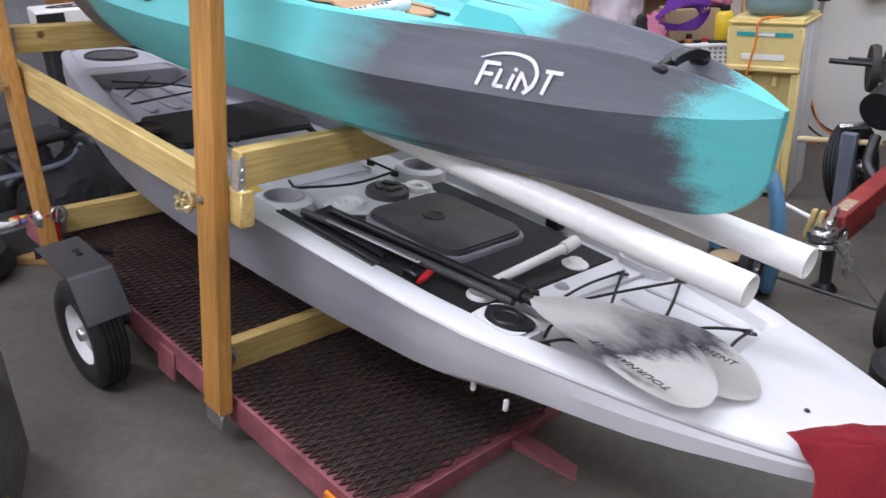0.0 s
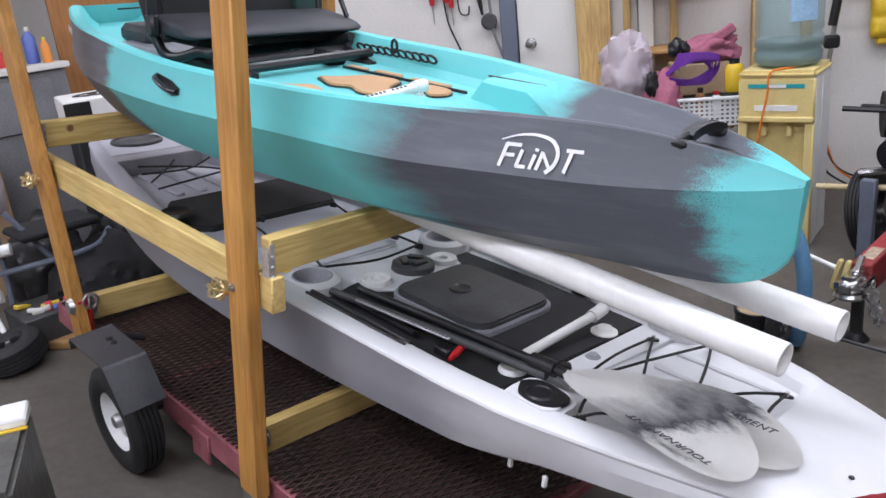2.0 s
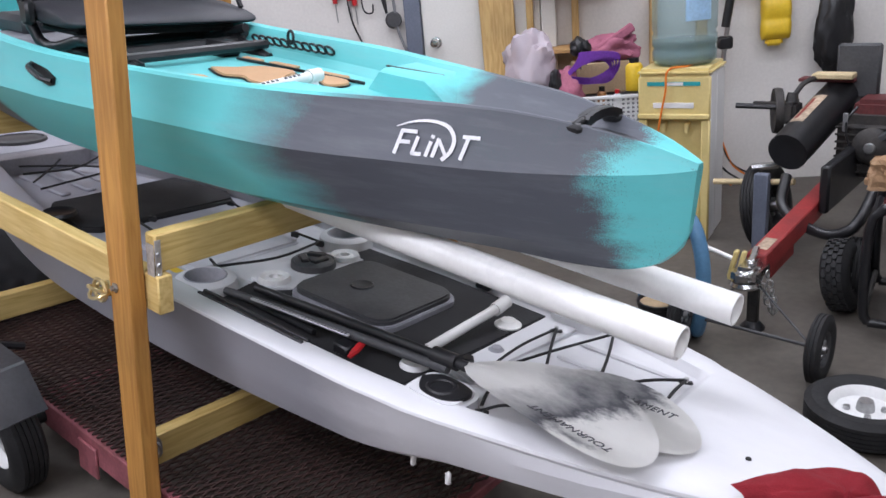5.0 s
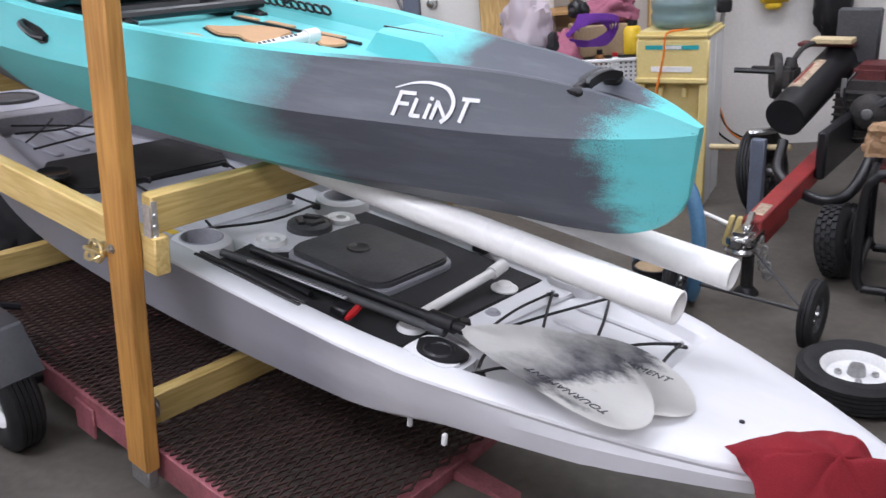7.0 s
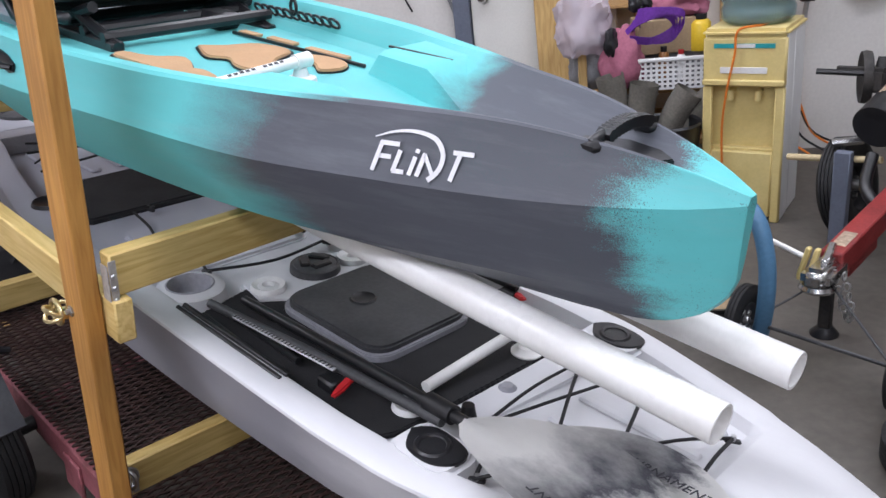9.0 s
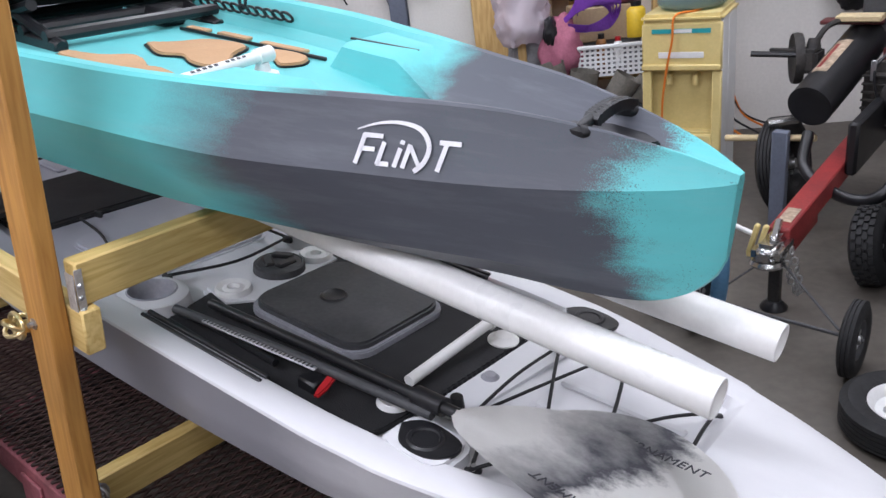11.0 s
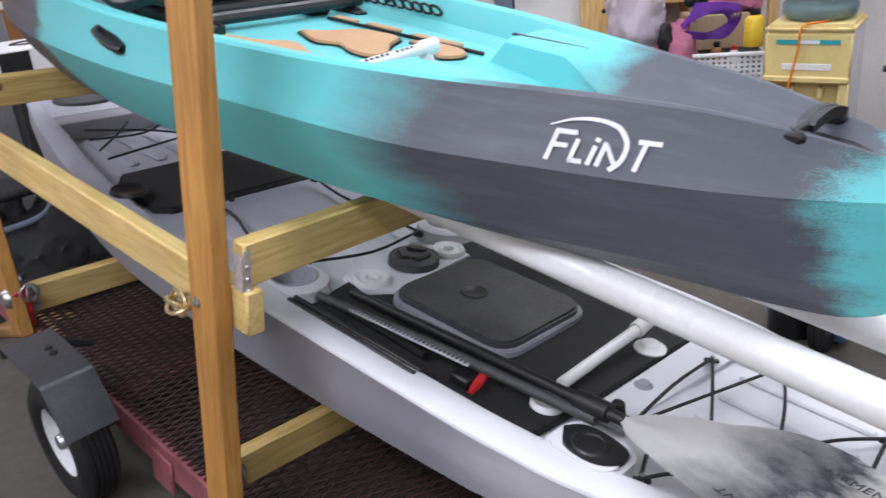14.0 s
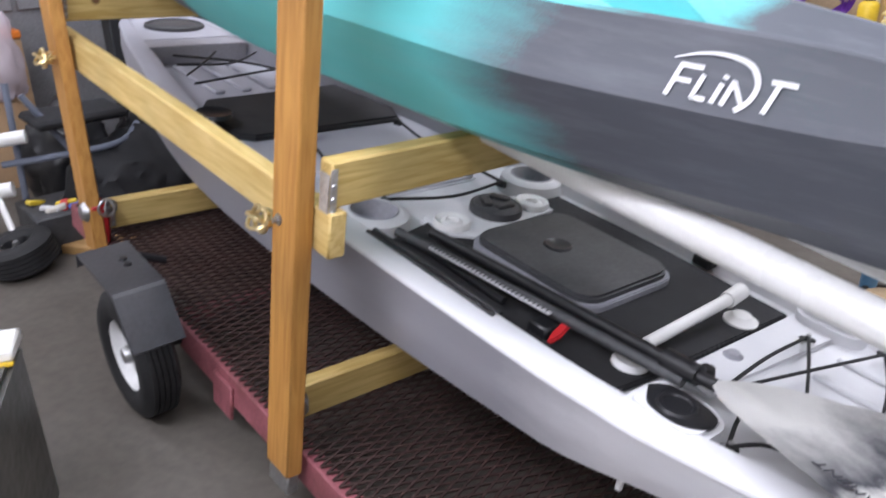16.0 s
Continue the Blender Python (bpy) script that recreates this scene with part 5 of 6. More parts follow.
def lumpy(name, label, category, m, size, mat, seed, amp=0.18, part_name="body", wrinkle=7.0):
    """A soft heap or bag: a sphere pushed about by noise, flat below."""
    t = thing(name, label, category, m)
    bm = bmesh.new()
    bmesh.ops.create_icosphere(bm, subdivisions=4, radius=1)
    for v in bm.verts:
        p = v.co.copy()
        k = 1 + amp * noise.noise(p * 1.7 + Vector((seed, 0, 0))) + amp * 0.45 * noise.noise(p * wrinkle + Vector((0, seed, 0))) + amp * 0.25 * noise.ridged_multi_fractal(p * 3 + Vector((0, 0, seed)), 0.9, 2.0, 3, 1.0, 2.0)
        v.co = Vector((p.x * k * size[0], p.y * k * size[1], max(-0.75, p.z) * k * size[2] + 0.75 * size[2]))
    part(part_name, bm, mat, t, smooth=55)
    return t


bagw = lumpy("plastic_bag", "crumpled thin white plastic bag hanging on the shelf", "bag", R(-1.24, -0.62, 0.72), (0.13, 0.1, 0.16), M_BAG, 3.1, 0.35)
lumpy("pink_cloth", "crumpled pink cloth bag hanging from the shelf", "cloth", R(-1.05, -0.66, 0.55), (0.09, 0.07, 0.15), M_PINKC, 5.3, 0.3)
lumpy("pink_cloth", "folded pink cloth lying on the shelf", "cloth", R(-0.80, -0.45, 0.83), (0.14, 0.08, 0.07), M_PINKC, 6.3, 0.35)
lumpy("grey_sack", "slumped grey canvas sack on the shelf", "sack", R(-1.2, -0.55, 0.53), (0.1, 0.1, 0.13), M_SKIN, 7.3, 0.25)
lumpy("black_glove", "black work glove on the pink cloth", "glove", R(-0.97, -0.66, 0.89), (0.05, 0.04, 0.045), M_BLACK, 1.3, 0.3)
lumpy("black_glove", "black work glove hanging below the ribbon", "glove", R(-1.10, -0.70, 0.70), (0.03, 0.03, 0.07), M_BLACK, 2.3, 0.3)
rib = thing("purple_strap", "loosely coiled purple webbing strap on the shelf", "strap", R(-0.92, -0.68, 0.80))
for k in range(5):
    a = 0.5 * k
    pts = curve_pts([(-0.14 + 0.03 * k, 0, -0.03 + 0.02 * k), (-0.05, -0.04, 0.05 + 0.01 * k), (0.06 + 0.02 * k, -0.02, 0.07), (0.1, 0.02, -0.01 * k), (0.0, -0.05, -0.04), (-0.1, -0.02, -0.03)], 6)
    bm = rings([[p + Vector((0, 0, 0.016)), p + Vector((0.004, 0.003, 0.016)), p + Vector((0.004, 0.003, -0.016)), p + Vector((0, 0, -0.016))] for p in pts])
    part("strap_loop", bm, M_PURPLE, rib)
plank2 = thing("pink_foam_strip", "faded pink foam strip sticking out of the shelf", "foam", R(-0.86, -0.5, 0.86))
part("strip", box((-0.10, -0.02, 0), (0.22, 0.02, 0.05), 0.01, m=pose(0, 0, 0, 0, -32, 0)), M_PINKC, plank2)
cardx = thing("cardboard_box", "open peach cardboard box on the shelf", "box", R(-0.86, -0.45, 0.665, 12))
part("carton", box((-0.14, -0.1, 0), (0.14, 0.1, 0.16), 0.004), M_KRAFT, cardx)
jar(-0.69, -0.5, 0.665, 0.05, 0.17, M_YELLOW, M_BLACK, "yellow plastic bottle on the shelf", "bottle")
# white basket with holes
bask = thing("plastic_basket", "white perforated plastic basket on the shelf", "basket", R(-0.82, -0.60, 0.53))
bm = bmesh.new()
nx, nz = 12, 6
for i in range(nx + 1):
    box((-0.15 + 0.3 * i / nx - 0.006, -0.004, 0), (-0.15 + 0.3 * i / nx + 0.006, 0.004, 0.13), 0, bm=bm, m=pose(0, -0.1, 0))
for k in range(nz + 1):
    box((-0.156, -0.004, 0.13 * k / nz - 0.005), (0.156, 0.004, 0.13 * k / nz + 0.005), 0, bm=bm, m=pose(0, -0.1005, 0))
part("front_grid", bm, M_WHITE, bask, smooth=0)
bm = box((-0.16, -0.09, 0), (-0.152, 0.1, 0.13), 0)
box((0.152, -0.09, 0), (0.16, 0.1, 0.13), 0, bm=bm)
box((-0.16, 0.092, 0), (0.16, 0.1, 0.13), 0, bm=bm)
box((-0.16, -0.09, 0), (0.16, 0.1, 0.008), 0, bm=bm)
part("shell", bm, M_SKIN, bask, smooth=0)
part("rim", box((-0.168, -0.115, 0.128), (0.168, -0.095, 0.145), 0.004), M_WHITE, bask)
jar(-0.86, -0.58, 0.545, 0.025, 0.16, M_BROWN, M_BLACK, "small brown bottle standing in the basket", "bottle")
jar(-0.78, -0.58, 0.545, 0.022, 0.14, M_WHITE, M_RED, "small white bottle standing in the basket", "bottle")
# boots and a bucket below
for k, (x, y, lean) in enumerate(((-1.07, -0.78, -8), (-0.98, -0.80, 6), (-0.86, -0.82, 22), (-0.80, -0.80, 30))):
    b = thing("rubber_boot", "muddy grey rubber boot standing on the floor", "boot", R(x, y, 0.0), group="row of boots")
    h = 0.62 - 0.04 * k
    prof = curve_pts([(0, 0, 0.0), (0, 0, 0.1), (0.01, 0, 0.3), (0.02 * lean / 10, 0, h * 0.8), (0.05 * lean / 10, 0, h)], 4)
    part("shaft", tube(prof, [0.05 + 0.018 * (i / len(prof)) for i in range(len(prof))], n=14, ends=False), M_BOOT, b)
    part("foot", box((-0.05, -0.2, 0), (0.05, 0.06, 0.09), 0.03, seg=3), M_BOOT, b)
bk = thing("black_bucket", "black plastic bucket beside the water cooler", "bucket", R(-0.86, -0.95, 0))
part("pail", lathe([(0.0, 0.01), (0.12, 0.01), (0.12, 0), (0.15, 0.42), (0.158, 0.43), (0.15, 0.44), (0.14, 0.43), (0.112, 0.02), (0, 0.02)], n=32), M_BLACK, bk)

# ---- water cooler ----
COOL = R(-0.705, -0.985, 0, -21) @ Matrix.Diagonal((1.12, 1.12, 1.045, 1))
cool = thing("water_cooler", "yellowed water cooler with white sides", "water cooler", COOL)
bm = box((0.0, 0.13, 0.0), (0.30, 0.30, 0.775), 0.008)
box((0.0, 0.02, 0.0), (0.022, 0.129, 0.775), 0.004, bm=bm)
box((0.278, 0.02, 0.0), (0.30, 0.129, 0.775), 0.004, bm=bm)
part("cabinet", bm, M_WHITE, cool, "white side panels")
part("alcove_roof", box((0.0225, 0.02, 0.57), (0.2775, 0.128, 0.60), 0.003), M_CREAM, cool)
part("alcove_floor", box((0.0225, 0.02, 0.29), (0.2775, 0.128, 0.31), 0.003), M_CREAM, cool)
part("top_cover", box((-0.005, -0.012, 0.765), (0.305, 0.31, 0.80), 0.014, seg=2), M_CREAM, cool, "yellowed top cover")
part("front_panel", box((0.0, -0.008, 0.57), (0.30, 0.02, 0.765), 0.006), M_CREAM, cool)
for x0, x1 in ((0.0, 0.035), (0.265, 0.30)):
    part("front_frame", box((x0, -0.008, 0.0), (x1, 0.02, 0.57), 0.005), M_CREAM, cool)
part("alcove", box((0.0225, 0.052, 0.31), (0.2775, 0.060, 0.57), 0), M_CREAM, cool)
part("lower_door", box((0.035, -0.004, 0.02), (0.265, 0.02, 0.3), 0.006), M_CREAM, cool)
part("teal_band", box((0.04, -0.0105, 0.725), (0.26, -0.0085, 0.743), 0), M_TEALP, cool, "teal stripe")
part("maker_plate", box((0.12, -0.0115, 0.727), (0.19, -0.0105, 0.741), 0), M_WHITE, cool)
part("label_plate", box((0.065, -0.011, 0.625), (0.235, -0.0085, 0.650), 0.001), M_WHITE, cool, "white label plate")
part("ledge", box((0.0, -0.02, 0.575), (0.30, -0.006, 0.60), 0.005), M_CREAM, cool)
for x in (0.10, 0.20):
    part("tap", tube([(x, 0.052, 0.545), (x, 0.02, 0.54), (x, 0.016, 0.51)], 0.012, n=10), M_CREAM, cool)
bt = thing("water_bottle", "large clear water bottle half full on the cooler", "bottle", COOL @ pose(0.155, 0.155, 0.80))
part("bottle_wall", lathe([(0.0, 0.0), (0.11, 0.0), (0.132, 0.02), (0.135, 0.06), (0.127, 0.075), (0.135, 0.09), (0.135, 0.13), (0.127, 0.145), (0.135, 0.16), (0.135, 0.36), (0.12, 0.42), (0.06, 0.46), (0.03, 0.48), (0.03, 0.54)], n=40), M_BOTTLE, bt, smooth=60)
part("water_fill", lathe([(0.0, 0.004), (0.105, 0.004), (0.126, 0.024), (0.129, 0.06), (0.121, 0.075), (0.129, 0.09), (0.129, 0.112), (0.0, 0.112)], n=40), M_WATER, bt, smooth=60)
part("pink_band", lathe([(0.1365, 0.318), (0.138, 0.322), (0.138, 0.332), (0.1365, 0.336)], n=40), M_PINKC, bt, "pink zip of the bag over the bottle")
crumple = []
for k in range(15):
    z, r = 0.337 + 0.013 * k, 0.14 - 0.004 * k - 0.05 * (k / 14) ** 3
    crumple.append([(r * math.cos(a) * (1 + 0.10 * noise.noise((3 * math.cos(a), 3 * math.sin(a), 14 * z))), r * math.sin(a) * (1 + 0.10 * noise.noise((3 * math.cos(a), 3 * math.sin(a), 14 * z + 5))), z + 0.012 * noise.noise((4 * math.cos(a), 4 * math.sin(a), 9 * z))) for a in [2 * math.pi * q / 40 for q in range(40)]])
part("bag_top", rings(crumple, caps=False), M_CLEARBAG, bt, "clear crumpled bag over the bottle", smooth=25)
part("bottle_cap", lathe([(0.055, 0.46), (0.058, 0.47), (0.058, 0.53), (0, 0.535)], n=24), material("blue_cap", (0.06, 0.32, 0.6), 0.4), bt, "blue bottle cap")
part("bottle_label", rings([[(0.1362 * math.cos(a), 0.1362 * math.sin(a), z) for a in [radians(-75 + 6 * q) for q in range(9)]] for z in (0.2, 0.3)], closed=False), material("pale_blue_label", (0.35, 0.55, 0.75), 0.5), bt, "pale blue label")
oc = thing("extension_cord", "orange extension cord draped over the cooler", "cord", COOL)
part("cable", tube(curve_pts([(0.26, 0.2, 0.81), (0.2, 0.05, 0.805), (0.13, -0.016, 0.795), (0.12, -0.022, 0.7), (0.095, -0.026, 0.55), (0.08, -0.02, 0.4), (0.085, -0.02, 0.2)], 8), 0.0045, n=6), M_ORANGE, oc)
# outlet with cords
ol = thing("wall_outlet", "wall outlet with several plugged cords", "outlet", R(-0.2, -0.002))
part("outlet_plate", box((-0.05, -0.012, 0.56), (0.05, 0.0, 0.68), 0.004), M_CREAM, ol)
for k, (mt, dx) in enumerate(((M_ORANGE, -0.02), (M_BLACK, 0.01), (M_ORANGE, 0.03), (M_BLACK, -0.01))):
    pg = part("plug", box((dx - 0.015, -0.05, 0.58 + 0.02 * k), (dx + 0.015, -0.012, 0.61 + 0.02 * k), 0.005), mt, ol)
    part("cable", tube(curve_pts([(dx, -0.05, 0.6), (dx - 0.03, -0.07, 0.45), (dx + 0.03 * (k - 1), -0.05, 0.25), (dx + 0.05 * k, -0.08, 0.1), (0.1 + 0.1 * k, -0.15, 0.01)], 6), 0.006, n=6), mt, pg)
st2 = thing("wall_stud", "raw pine post fixed to the wall", "post", R(-0.27, -0.03))
part("stud", box((-0.03, -0.03, 0.0), (0.03, 0.028, 2.4), 0.004), M_STUD, st2)
trim = thing("string_trimmer", "black and yellow string trimmer hanging on the wall", "trimmer", R(-0.14, -0.10))
part("shaft", tube([(0.06, 0, 1.3), (0.0, 0, 0.9), (-0.02, 0, 0.72)], 0.013, n=10), M_STEEL, trim)
part("shaft_cover", tube([(0.02, 0, 1.12), (-0.01, 0, 0.92)], 0.024, n=10), M_BLACK, trim)
part("clamp", box((-0.05, -0.03, 0.8), (0.03, 0.03, 0.87), 0.01), M_BLACK, trim)
part("motor", box((-0.06, -0.06, 1.2), (0.12, 0.06, 1.36), 0.03, seg=2), M_YELLOW, trim, "yellow motor housing")
part("motor_cap", lathe([(0.0, 0.04), (0.05, 0.035), (0.06, 0)], n=18, m=at((0.08, -0.05, 1.27), (0.2, -1, 0))), M_BLACK, trim)
part("handle", tube(curve_pts([(0.0, -0.02, 1.1), (0.1, -0.08, 1.12), (0.1, -0.08, 1.22), (0.05, -0.02, 1.22)], 5), 0.012, n=8), M_BLACK, trim)
yel = thing("yellow_float", "quilted yellow foam float hanging on the wall", "float", R(0.125, -0.06))
quilt = []
for k in range(49):
    z = 0.83 + 0.56 * k / 48
    bulge = abs(math.sin(math.pi * 5.0 * k / 48)) ** 0.5
    e = min(1.0, 0.55 + k / 6.0)
    hx, hy = (0.078 + 0.005 * bulge) * (0.9 + 0.1 * e), (0.024 + 0.018 * bulge) * e
    quilt.append([(px + 0.006 * math.sin(9 * z), py, z) for px, py in rounded(-hx, -hy, hx, hy, hy * 0.9, 4)])
part("cushion", rings(quilt), M_YELLOW, yel, smooth=60)
part("tab", box((-0.05, -0.018, 0.795), (0.045, 0.012, 0.84), 0.012, seg=2), M_YELLOW, yel)
lumpy("black_jacket", "black jacket hanging on the wall", "jacket", R(0.43, -0.1, 0.66), (0.095, 0.06, 0.25), M_BLACK, 4.4, 0.25)
pv = thing("white_conduit", "white conduit pipe running down the wall", "pipe", R(0.86, -0.02))
part("conduit", tube([(0, 0, 0), (0, 0, 2.7)], 0.02, n=12), M_WHITE, pv)

# ---- the log splitter behind the bow ----
spl = thing("log_splitter", "red and black log splitter standing on its wheels", "log splitter", Matrix())
part("beam", box((-0.036, 0, -0.04), (0.036, 0.9, 0.04), 0.005, m=pose(0.925, 1.47, 0.25, 6, 0, -2)), M_REDPAINT, spl, "worn red steel beam")
part("beam_gusset", box((-0.05, 0.12, -0.11), (-0.045, 0.35, -0.03), 0.0, m=pose(0.98, 1.47, 0.25, 6, 0, -2)), M_REDPAINT, spl)
part("beam_sticker", box((-0.022, 0.05, 0.0405), (0.022, 0.15, 0.0415), 0, m=pose(0.925, 1.47, 0.25, 6, 0, -2)), M_TAN, spl, "pale warning sticker")
cp = part("coupler", box((-0.045, -0.13, -0.03), (0.045, 0.06, 0.045), 0.025, m=pose(0.925, 1.45, 0.235, 0, 0, 0), seg=3), M_CHROME, spl, "bare steel ball coupler")
part("latch", box((-0.012, -0.06, 0.04), (0.012, 0.06, 0.065), 0.005, m=pose(0.925, 1.45, 0.24, 10, 0, 10)), M_CHROME, cp)
part("coupler_lip", lathe([(0.05, -0.01), (0.056, 0.0), (0.05, 0.012), (0.04, 0.012)], n=24, m=pose(0.925, 1.37, 0.21)), M_CHROME, cp)
for k in range(16):
    a = k / 15
    c = Vector((0.985 + 0.03 * math.sin(5 * a), 1.42, 0.24 - 0.14 * math.sin(math.pi * min(1, a * 1.2))))
    pts = [c + Vector((0.011 * math.cos(q) * (1 if k % 2 else 0.2), 0.011 * math.cos(q) * (0.2 if k % 2 else 1), 0.014 * math.sin(q))) for q in [2 * math.pi * i / 8 for i in range(9)]]
    part("chain_link", tube(pts, 0.0032, n=5, ends=False), M_STEEL, spl)
part("jack_post", box((-0.019, -0.016, 0.02), (0.019, 0.016, 0.22), 0.004, m=pose(0.925, 1.46, 0)), M_SOOT, spl)
part("jack_foot", lathe([(0, 0.03), (0.025, 0.03), (0.045, 0.006), (0.045, 0), (0, 0)], n=18, m=pose(0.925, 1.46, 0)), M_BLACK, spl)
part("foot_post", box((-0.03, -0.02, 0.0), (0.03, 0.02, 0.42), 0.004, m=pose(0.72, 2.1, 0)), M_BLUEGREY, spl)
A, B = Vector((0.80, 2.16, 0.505)), Vector((0.885, 2.75, 0.70))
cyl = part("cylinder", lathe([(0.0, 0.01), (0.055, 0.01), (0.075, 0.0), (0.085, 0.0), (0.085, 0.62), (0.06, 0.63), (0, 0.63)], n=32, m=at(A, B - A)), M_BLACK, spl, "black hydraulic cylinder")
part("cylinder_sticker", rings([[(0.0862 * math.cos(a), 0.0862 * math.sin(a), z) for a in [radians(60 + 6 * q) for q in range(8)]] for z in (0.12, 0.36)], closed=False, m=at(A, B - A)), M_TAN, cyl, "faded tan and red warning sticker")
part("sticker_band", rings([[(0.0866 * math.cos(a), 0.0866 * math.sin(a), z) for a in [radians(66 + 6 * q) for q in range(3)]] for z in (0.15, 0.33)], closed=False, m=at(A, B - A)), M_REDPAINT, cyl)
part("hose", tube(curve_pts([(0.82, 2.1, 0.42), (0.84, 2.0, 0.32), (0.95, 1.92, 0.27), (1.08, 1.88, 0.26), (1.16, 1.9, 0.32), (1.18, 2.1, 0.45)], 8), 0.022, n=10), M_BLACK, spl, "thick black hydraulic hose")
part("pulley", lathe([(0.0, 0.016), (0.03, 0.016), (0.035, 0.008), (0.085, 0.008), (0.10, 0.018), (0.104, 0.0), (0.10, -0.018), (0.085, -0.008), (0.0, -0.01)], n=32, m=at((0.665, 2.42, 0.63), (0.85, 0.42, 0))), M_SOOT, spl, "dusty black pulley")
part("valve_body", box((0.70, 2.34, 0.585), (0.765, 2.46, 0.68), 0.014, seg=2), M_SOOT, spl)
part("valve_cap", tube([(0.733, 2.40, 0.67), (0.733, 2.41, 0.715)], [0.03, 0.022], n=14), M_SOOT, spl)
part("pressure_line", tube(curve_pts([(0.74, 2.40, 0.70), (0.77, 2.46, 0.755), (0.83, 2.58, 0.765), (0.87, 2.68, 0.74)], 6), 0.012, n=8), M_SOOT, spl)
part("clevis_plate", box((0.70, 2.58, 0.735), (0.94, 2.66, 0.752), 0.004), M_REDDARK, spl)
part("cross_arm", box((0.56, 2.40, 0.655), (0.70, 2.42, 0.672), 0.003), M_SOOT, spl)
for k in range(7):
    part("cooling_fin", box((0.925, 2.385, 0.38 + 0.032 * k), (1.215, 2.40, 0.388 + 0.032 * k), 0.001), M_SOOT, spl)
part("recoil_cover", lathe([(0.0, 0.04), (0.05, 0.038), (0.072, 0.02), (0.08, 0.0)], n=28, m=at((1.075, 2.385, 0.50), (0, -1, 0))), M_SOOT, spl, "dusty black recoil cover")
part("recoil_hub", lathe([(0.0, 0.05), (0.02, 0.048), (0.026, 0.036)], n=16, m=at((1.075, 2.385, 0.50), (0, -1, 0))), M_STEEL, spl)
part("air_filter", lathe([(0.0, 0.09), (0.05, 0.088), (0.058, 0.07), (0.058, 0.0)], n=24, m=pose(1.16, 2.56, 0.615)), M_SOOT, spl)
part("fuel_line", tube(curve_pts([(1.0, 2.42, 0.66), (0.97, 2.38, 0.6), (0.99, 2.37, 0.5), (1.05, 2.38, 0.42)], 6), 0.006, n=6), M_BLACK, spl)
part("throttle_bracket", box((0.955, 2.375, 0.56), (0.975, 2.385, 0.64), 0.002), M_STEEL, spl)
part("lever", tube([(0.52, 2.3, 0.67), (0.70, 2.35, 0.66)], 0.012, n=8), M_BLACK, spl)
part("lever", tube([(0.62, 2.25, 0.40), (0.72, 2.3, 0.41)], 0.018, n=8), M_CHROME, spl)
part("engine", box((0.92, 2.4, 0.35), (1.22, 2.75, 0.62), 0.04, seg=2), M_SOOT, spl, "dirty black engine block")
part("engine_shroud", box((0.97, 2.47, 0.60), (1.12, 2.66, 0.68), 0.02, seg=2), M_REDDARK, spl)
part("exhaust_plate", box((0.85, 2.62, 0.66), (1.03, 2.66, 0.90), 0.01), M_DARKGREY, spl)
part("log_cradle", box((1.08, 2.35, 0.54), (1.30, 2.5, 0.57), 0.006, m=pose(1.15, 2.4, 0.5) @ pose(0, 0, 0, 0, -35, 0) @ pose(-1.15, -2.4, -0.5)), M_DARKGREY, spl)
part("wood_block", box((0.78, 2.5, 0.76), (0.95, 2.58, 0.785), 0.005), M_STICK, spl)
part("side_frame", box((0.98, 2.0, 0.3), (1.02, 2.6, 0.5), 0.01), M_BLACK, spl)
mw = Matrix.Translation((1.145, 1.78, 0.14)) @ pose(0, 0, 0, 0, 80, 0)
lugs(tyre(spl, mw, 0.133, 0.10, 0.06, 0.004, M_BLACK, grooves=2), mw, 0.133, 0.10)
tyre(spl, Matrix.Translation((0.66, 2.35, 0.2)) @ pose(0, 0, 0, 0, 80, 0), 0.2, 0.12, 0.1, 0.01, M_BLACK, grooves=5)
part("wooden_handle", tube([(0.42, 2.32, 0.30), (0.80, 2.28, 0.345)], 0.014, n=10), M_STICK, spl, "pale wooden handle bar")
# small two-wheeled dolly under the coupler
dol = thing("wheeled_dolly", "small two-wheeled steel dolly by the coupler", "dolly", Matrix())
for x, y in ((1.243, 1.17), (0.76, 1.22)):
    tyre(dol, Matrix.Translation((x, y, 0.115)) @ pose(0, 0, 0, 0, 90, 0), 0.115, 0.045, 0.06, 0.003, M_DARKGREY, grooves=2)
part("axle", tube([(0.74, 1.222, 0.115), (1.27, 1.168, 0.115)], 0.006, n=8), M_DARKGREY, dol)
part("stay", tube([(1.2, 1.175, 0.13), (0.95, 1.42, 0.2)], 0.004, n=6), M_DARKGREY, dol)
part("stay", tube([(0.8, 1.215, 0.13), (0.91, 1.42, 0.2)], 0.004, n=6), M_DARKGREY, dol)
# bar clamp
clampt = thing("bar_clamp", "yellow jawed clamp on a white rod", "clamp", Matrix())
part("rod", tube([(0.70, 1.44, 0.315), (0.87, 1.42, 0.275)], 0.009, n=10), M_PVC, clampt)
for dx in (0.0, 0.028):
    part("jaw", box((-0.008, -0.012, -0.06), (0.008, 0.012, 0.05), 0.004, m=pose(0.862 + dx, 1.42, 0.265, 0, 14, 0)), M_CREAM, clampt, "yellow clamp jaw")
part("jaw_tip", box((-0.02, -0.012, -0.008), (0.02, 0.012, 0.008), 0.004, m=pose(0.862, 1.42, 0.205)), M_CREAM, clampt)
hose = thing("blue_hose", "loop of thick blue hose standing on the floor", "hose", Matrix())
